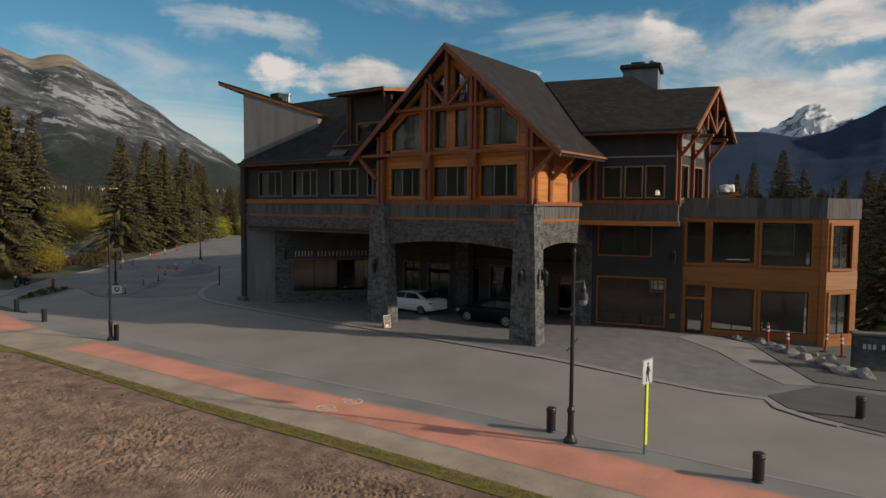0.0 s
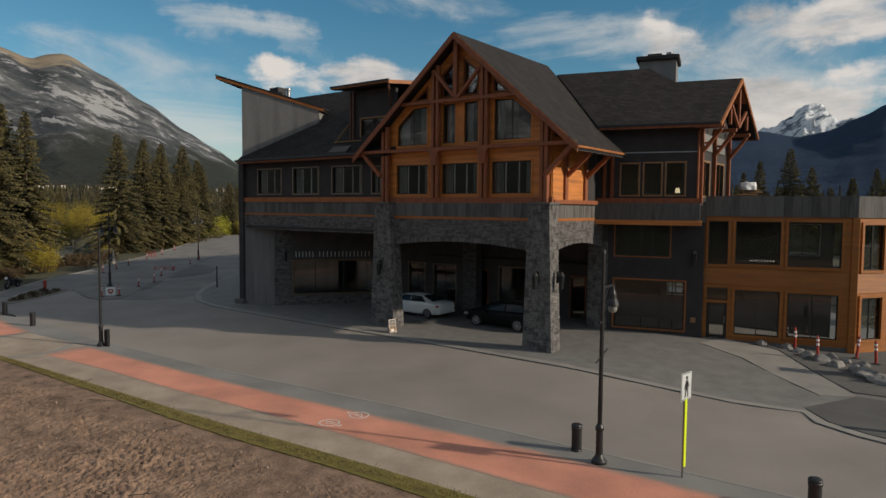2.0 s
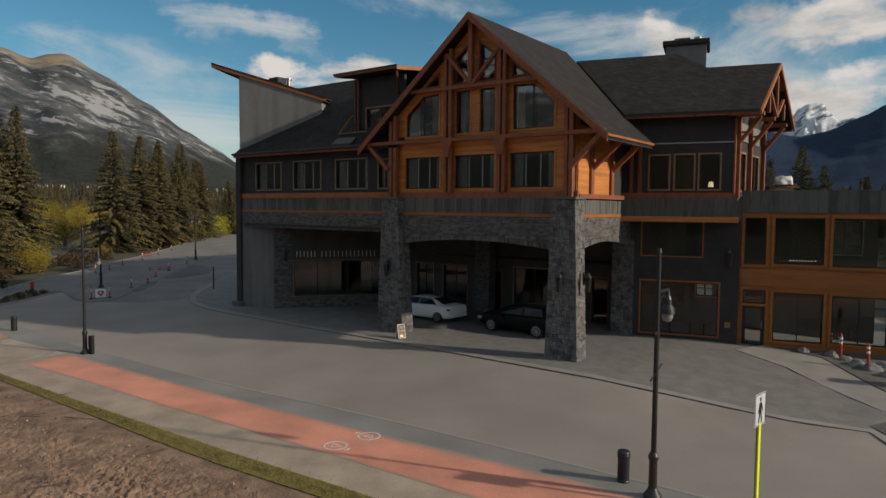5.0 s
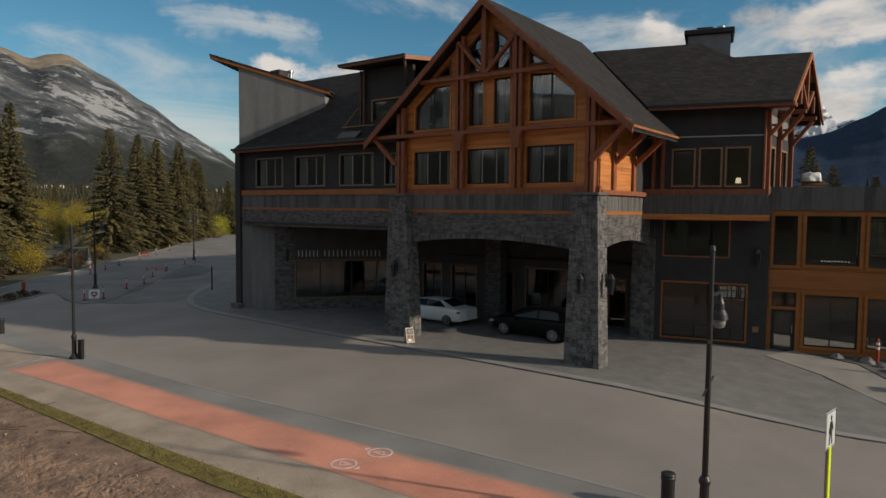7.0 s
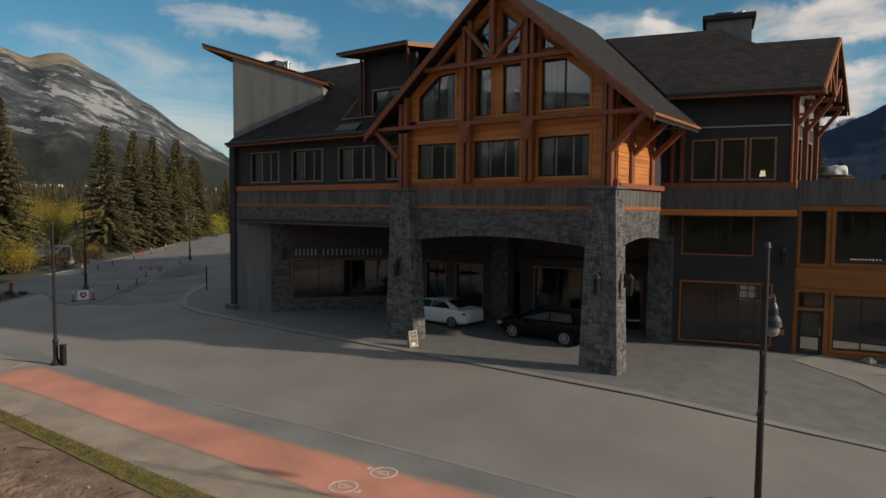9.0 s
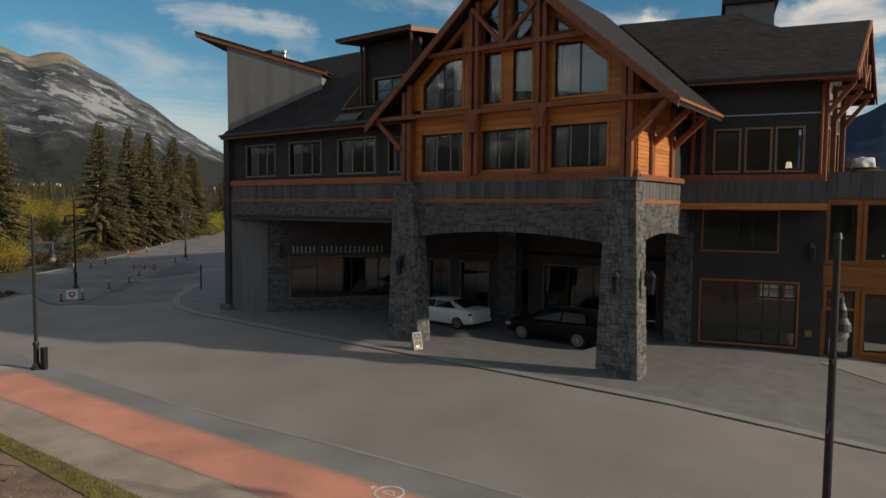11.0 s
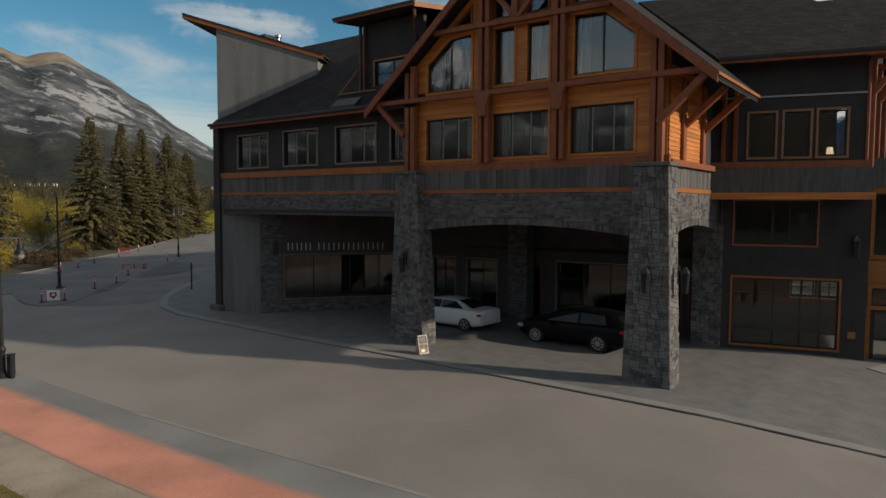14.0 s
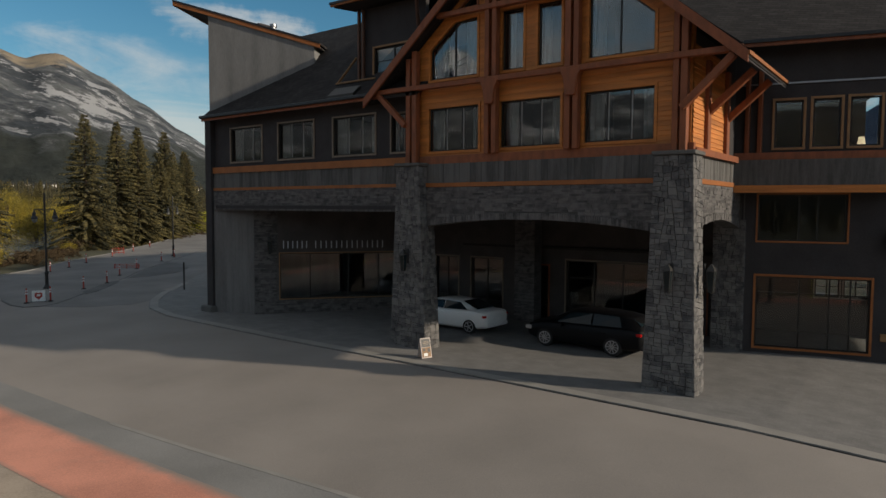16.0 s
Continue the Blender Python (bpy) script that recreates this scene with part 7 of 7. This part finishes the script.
l0 = lantern(pose(0.85, -0.17, 3.05))
copy_thing(l0, pose(1.62, 0.35, 3.05, 0, 0, 90))
copy_thing(l0, pose(-9.15, -0.05, 3.05))
copy_thing(l0, WING @ pose(7.55, 6.38, 3.9))
copy_thing(l0, SIGN @ pose(0.75, -0.03, 3.1))
alarm = solo("alarm_box", bevel(boxes((-0.13, 0.13, -0.08, 0, -0.13, 0.13)), 0.01, 1), M["tan"], "small tan alarm box on the dark wall", "alarm box", WING @ pose(7.55, 6.4, 0.95))

# raised letters over the drive, as plain bars
bars = thing("wall_lettering", "row of slim silver letter bars on the dark wall", "sign")
x = 1.4
for w, n in ((0.36, 3), (0.43, 7)):
    for i in range(n):
        for k in (0.0, 0.62):
            part("letter_bar", bevel(boxes((x + w * k, x + w * k + 0.055, -0.07, -0.032, 3.3, 3.68)), 0.008, 1), M["sign_face"], bars)
        x += w + 0.1
    x += 0.22
bars.matrix_basis = SIGN

# bicycle marks on the lane
def bike_mark(x, y, turn):
    mark = thing("bicycle_mark", "worn white ring emblem painted on the red lane", "road marking", pose(x, y, level(x, y) + 0.013, 0, 0, turn), "bicycle marks")
    flat = lambda a, b, d: Vector((a, b, d))
    circle = lambda r: [(r * math.cos(i * 0.2618), r * math.sin(i * 0.2618)) for i in range(24)]
    part("ring", sheet(bmesh.new(), circle(0.36), [circle(0.3)], -0.004, flat), M["mark"], mark)
    for ax, ay, bx, by in ((-0.2, -0.08, 0.02, 0.12), (0.02, 0.12, 0.2, -0.08), (-0.2, -0.08, 0.2, -0.08)):
        d = (Vector((bx, by)) - Vector((ax, ay))).normalized() * 0.022
        part("stroke", sheet(bmesh.new(), [(ax - d.y, ay + d.x), (bx - d.y, by + d.x), (bx + d.y, by - d.x), (ax + d.y, ay - d.x)], [], -0.004, flat), M["mark"], mark)
    part("chevron", sheet(bmesh.new(), [(-0.56, 0.0), (-0.46, 0.1), (-0.42, 0.06), (-0.48, 0.0), (-0.42, -0.06), (-0.46, -0.1)], [], -0.004, flat), M["mark"], mark)


for x, y, t in ((0.05, -12.6, 182), (0.25, -11.4, 2)):
    bike_mark(x, y, t)

# small lamp glimpsed in a wing room
tl = thing("table_lamp", "lit table lamp with a pale shade", "lamp", WING @ pose(6.6, 6.3, 7.05) @ Matrix.Scale(0.75, 4))
part("table", bevel(boxes((-0.3, 0.3, -0.2, 0.2, 0, 0.55)), 0.01, 1), M["timber"], tl)
part("stand", lathe(bmesh.new(), [(0.1, 0.55), (0.03, 0.6), (0.03, 0.85)], 12), M["steel"], tl)
part("shade", lathe(bmesh.new(), [(0.17, 0.82), (0.12, 1.15)], 16), plain("lit_shade", (0.8, 0.7, 0.5), 0.8, emit=(1.0, 0.78, 0.48), strength=0.75), tl)


# ---- dirt lot: clods, twigs and tyre tracks; verge grass ----
rnd = random.Random(12)
verts, faces = [], []
for i in range(5200):
    x, y = rnd.uniform(-30, 16), -15.95 - 16 * rnd.random() ** 1.3
    if noise.noise(Vector((x * 0.25, y * 0.25, 0))) + rnd.uniform(-0.5, 0.5) < 0:
        continue
    s = 0.018 + 0.05 * rnd.random() ** 5
    z = lot(x, y)
    q = len(verts)
    for k in range(6):
        a = (k % 3) * 2.094 + rnd.uniform(-0.5, 0.5) + (1.05 if k > 2 else 0)
        r = s * rnd.uniform(0.6, 1.3) * (1 if k < 3 else 0.6)
        verts.append((x + r * math.cos(a), y + r * math.sin(a), z - 0.02 if k < 3 else z + s * rnd.uniform(0.5, 1.1)))
    faces += [(q, q + 1, q + 3), (q + 1, q + 4, q + 3), (q + 1, q + 2, q + 4), (q + 2, q + 5, q + 4), (q + 2, q, q + 5), (q, q + 3, q + 5), (q + 3, q + 4, q + 5)]
me = bpy.data.meshes.new("clods")
me.from_pydata(verts, [], faces)
me.materials.append(mat("dry_clod", (0.11, 0.068, 0.046), 0.95, vary=0.45, scale=2, fine=20, bump=0.3, island=0.7, tint=(0.21, 0.148, 0.108)))
tagged(new("clods", me), "loose dry clods and stones on the dirt lot", "clods", kind="stuff")

bm = bmesh.new()
for i in range(90):
    x, y, a, L = rnd.uniform(-26, 14), -16.2 - 11 * rnd.random() ** 1.2, rnd.uniform(0, 3.14), rnd.uniform(0.25, 1.3)
    p = Vector((x, y, lot(x, y) + 0.03))
    e = p + Vector((math.cos(a) * L, math.sin(a) * L, rnd.uniform(0, 0.1)))
    e.z = max(e.z, lot(e.x, e.y) + 0.02)
    beam(bm, p, e, 0.014, 0.014)
solo("twigs", bm, M["bark"], "dry twigs and roots scattered on the dirt", "twigs", kind="stuff")

verts, faces = [], []
for i in range(15000):
    x = -18.3 + 34 * rnd.random()
    inner, outer = on_line(VERGE_IN, x), on_line(VERGE_OUT, x)
    y = (inner + outer) / 2 + rnd.gauss(0, 0.26) * abs(inner - outer)
    z = level(x, y) + 0.02
    a, h = rnd.uniform(0, 6.28), rnd.uniform(0.02, 0.06)
    q = len(verts)
    w = 0.012
    verts += [(x - w * math.sin(a), y + w * math.cos(a), z), (x + w * math.sin(a), y - w * math.cos(a), z), (x + 0.05 * math.cos(a), y + 0.05 * math.sin(a), z + h)]
    faces.append((q, q + 1, q + 2))
me = bpy.data.meshes.new("grass_blades")
me.from_pydata(verts, [], faces)
me.materials.append(mat("grass_blade", (0.13, 0.105, 0.022), 0.8, vary=0.4, scale=1.5, fine=20, bump=0, island=0.6, tint=(0.16, 0.125, 0.04)))
tagged(new("grass_blades", me), "short olive grass on the verge", "grass", kind="stuff")

# small white bulbs over the annex bar
bulbs = thing("bulb_row", "row of small white bulbs inside the annex window", "lights", WING @ pose(10.3, 7.7, 4.12))
glow = plain("white_bulb", (0.9, 0.9, 0.85), 0.5, emit=(1.0, 0.93, 0.8), strength=0.7)
part("rail", boxes((-0.05, 1.15, -0.01, 0.01, 0.035, 0.055)), M["frame"], bulbs)
for i in range(9):
    part("bulb", lathe(bmesh.new(), [(0.008, -0.022), (0.022, -0.008), (0.022, 0.01), (0.01, 0.03)], 8, Matrix.Translation((i * 0.135, 0, 0))), glow, bulbs)

# ---- cars ----


def car(kind, paint, label, length, width, height, wheelbase, tyre, sections, glass_side, rear_glass, front_glass):
    """A car heading along +x from x=0 (rear) to x=length: lofted body, cabin glass, wheels, lamps."""
    c = thing("car", label, "car")
    bm = bmesh.new()
    rings = []
    for x, zb, zw, zs, zr, wb, ww, ws, wr in sections:
        half = [(wb * 0.86, zb), (wb, zb + 0.1), (ww, zw), (ws, zs), (ws - 0.045, zs + 0.03), (wr, zr - 0.06), (wr - 0.12, zr), (0.0, zr + 0.015)]
        rings.append([bm.verts.new((x, y, z)) for y, z in half] + [bm.verts.new((x, -y, z)) for y, z in reversed(half[:-1])])
    n = len(rings[0])
    for lo, hi in zip(rings, rings[1:]):
        for i in range(n):
            bm.faces.new((lo[i], lo[(i + 1) % n], hi[(i + 1) % n], hi[i]))
    bm.faces.new(rings[0])
    bm.faces.new(rings[-1][::-1])
    bmesh.ops.recalc_face_normals(bm, faces=bm.faces)
    body = part("body", bm, M[paint], c, smooth=True)
    mod = body.modifiers.new("soft", "BEVEL")
    mod.width, mod.segments, mod.limit_method, mod.angle_limit = 0.03, 2, "ANGLE", radians(25)
    for s in (1, -1):
        for pts in glass_side:
            bm = bmesh.new()
            vs = [bm.verts.new((x, s * (y + 0.012), z)) for x, y, z in pts]
            bm.faces.new(vs if s < 0 else vs[::-1])
            r = bmesh.ops.extrude_face_region(bm, geom=bm.faces[:])
            for v in [g for g in r["geom"] if isinstance(g, bmesh.types.BMVert)]:
                v.co.y -= s * 0.03
            bmesh.ops.recalc_face_normals(bm, faces=bm.faces)
            part("side_window", bm, M["car_glass"], c)
    for name, pts in (("rear_window", rear_glass), ("windscreen", front_glass)):
        bm = bmesh.new()
        (x0, y0, z0), (x1, y1, z1) = pts
        a = [bm.verts.new(p) for p in ((x0, y0, z0), (x0, -y0, z0), (x1, -y1, z1), (x1, y1, z1))]
        bm.faces.new(a)
        r = bmesh.ops.extrude_face_region(bm, geom=bm.faces[:])
        for v in [g for g in r["geom"] if isinstance(g, bmesh.types.BMVert)]:
            v.co.z -= 0.03
        bmesh.ops.recalc_face_normals(bm, faces=bm.faces)
        part(name, bm, M["car_glass"], c)
    over = (length - wheelbase) * (0.53 if kind == "suv" else 0.42)
    for x in (over, over + wheelbase):
        for s in (1, -1):
            m = Matrix.Translation((x, s * (width / 2 - 0.11), tyre)) @ Matrix.Rotation(radians(-90 * s), 4, "X")
            w = part("wheel", lathe(bmesh.new(), [(tyre * 0.68, -0.1), (tyre * 0.95, -0.11), (tyre, -0.07), (tyre, 0.07), (tyre * 0.95, 0.115), (tyre * 0.68, 0.11)], 28, m), M["rubber"], c)
            bm = lathe(bmesh.new(), [(tyre * 0.7, 0.06), (tyre * 0.7, 0.112), (tyre * 0.62, 0.114), (tyre * 0.6, 0.075)], 24, m)
            for k in range(10 if kind == "suv" else 5):
                a = 6.283 * k / (10 if kind == "suv" else 5)
                beam(bm, m @ Vector((0.02 * math.cos(a), 0.02 * math.sin(a), 0.1)), m @ Vector((tyre * 0.64 * math.cos(a), tyre * 0.64 * math.sin(a), 0.1)), 0.05 if kind == "suv" else 0.085, 0.03)
            part("rim", bm, M["alloy"], w)
    hw = width / 2
    for s in (1, -1):
        y = s * hw * 0.72
        zt = 0.93 if kind == "suv" else 0.84
        part("tail_lamp", bevel(boxes((0.02, 0.2, min(y, y + s * hw * 0.25), max(y, y + s * hw * 0.25), zt - 0.06, zt + 0.05)), 0.02, 2), M["tail"], c)
        part("headlamp", bevel(boxes((length - 0.32, length - 0.02, min(y, y + s * hw * 0.22), max(y, y + s * hw * 0.22), 0.62, 0.76)), 0.03, 2), M["alloy"], c)
        part("mirror", bevel(boxes((length * 0.63, length * 0.63 + 0.12, min(s * hw, s * (hw + 0.18)), max(s * hw, s * (hw + 0.18)), 0.92, 1.07)), 0.03, 2), M[paint], c)
        part("door_handle", boxes((length * 0.46, length * 0.46 + 0.18, min(s * (hw - 0.02), s * (hw + 0.02)), max(s * (hw - 0.02), s * (hw + 0.02)), 0.82, 0.86)), M[paint], c)
        part("door_handle", boxes((length * 0.28, length * 0.28 + 0.18, min(s * (hw - 0.02), s * (hw + 0.02)), max(s * (hw - 0.02), s * (hw + 0.02)), 0.84, 0.88)), M[paint], c)
    part("number_plate", boxes((-0.02, 0.02, -0.26, 0.26, 0.6, 0.74)), M["white"], c)
    part("bumper", bevel(boxes((-0.05, 0.14, -hw * 0.86, hw * 0.86, 0.34, 0.52)), 0.04, 2), M["rubber" if kind == "suv" else paint], c)
    return c


#            x     zb    zw    zs    zr    wb    ww    ws    wr
SEDAN = [(0.0, 0.42, 0.7, 0.92, 0.97, 0.7, 0.76, 0.7, 0.6), (0.1, 0.3, 0.66, 0.97, 1.03, 0.82, 0.87, 0.82, 0.7), (0.5, 0.24, 0.66, 1.0, 1.06, 0.86, 0.9, 0.86, 0.72), (0.98, 0.22, 0.66, 1.0, 1.24, 0.87, 0.91, 0.86, 0.66),
         (1.45, 0.2, 0.66, 0.99, 1.41, 0.88, 0.91, 0.86, 0.58), (2.35, 0.2, 0.66, 0.97, 1.46, 0.88, 0.91, 0.86, 0.6), (3.0, 0.2, 0.66, 0.95, 1.41, 0.88, 0.91, 0.86, 0.57), (3.8, 0.2, 0.65, 0.93, 1.02, 0.88, 0.9, 0.85, 0.72), (4.4, 0.24, 0.62, 0.84, 0.92, 0.84, 0.87, 0.8, 0.66), (4.75, 0.3, 0.58, 0.72, 0.8, 0.74, 0.78, 0.7, 0.55), (4.87, 0.4, 0.55, 0.62, 0.68, 0.6, 0.62, 0.58, 0.4)]
S_SIDE = [[(1.0, 0.8, 1.06), (2.28, 0.815, 1.03), (2.28, 0.635, 1.385), (1.52, 0.615, 1.36)], [(2.34, 0.815, 1.03), (3.55, 0.785, 1.0), (2.95, 0.605, 1.36), (2.34, 0.635, 1.385)]]
sedan = car("sedan", "car_white", "white four-door sedan parked under the entrance canopy", 4.87, 1.8, 1.45, 2.85, 0.33, SEDAN, S_SIDE, ((0.6, 0.62, 1.125), (1.38, 0.53, 1.42)), ((3.72, 0.66, 1.08), (3.05, 0.53, 1.425)))
sedan.matrix_basis = pose(-8.1, 4.7, level(-9, 4.7) + 0.005, 0, 0, 178) @ Matrix.Diagonal((1.0, 1.0, 0.95, 1))
SUV = [(0.0, 0.45, 0.8, 1.02, 1.1, 0.72, 0.8, 0.76, 0.62), (0.1, 0.32, 0.75, 1.05, 1.2, 0.86, 0.92, 0.86, 0.68), (0.45, 0.26, 0.75, 1.08, 1.5, 0.9, 0.95, 0.88, 0.6), (0.9, 0.24, 0.75, 1.06, 1.59, 0.92, 0.955, 0.89, 0.62), (1.8, 0.24, 0.75, 1.04, 1.62, 0.92, 0.955, 0.89, 0.64),
       (2.6, 0.24, 0.75, 1.02, 1.6, 0.92, 0.955, 0.89, 0.63), (3.0, 0.24, 0.74, 1.01, 1.52, 0.92, 0.955, 0.89, 0.6), (3.7, 0.24, 0.72, 0.99, 1.1, 0.92, 0.94, 0.88, 0.75), (4.35, 0.26, 0.7, 0.9, 1.0, 0.88, 0.92, 0.84, 0.7), (4.68, 0.32, 0.64, 0.8, 0.88, 0.78, 0.82, 0.74, 0.58), (4.8, 0.42, 0.6, 0.7, 0.75, 0.62, 0.66, 0.6, 0.42)]
V_SIDE = [[(0.75, 0.83, 1.14), (1.9, 0.835, 1.1), (1.9, 0.68, 1.52), (0.95, 0.66, 1.5)], [(1.98, 0.835, 1.1), (3.4, 0.81, 1.06), (2.85, 0.64, 1.48), (1.98, 0.68, 1.52)]]
suv = car("suv", "car_black", "black crossover car parked under the entrance canopy", 4.8, 1.9, 1.62, 2.78, 0.36, SUV, V_SIDE, ((0.13, 0.62, 1.24), (0.47, 0.52, 1.5)), ((3.62, 0.7, 1.14), (3.05, 0.55, 1.51)))
suv.matrix_basis = pose(-1.25, 4.4, level(-3, 4.4) + 0.005, 0, 0, 176.2) @ Matrix.Diagonal((1.03, 1.0, 0.95, 1))
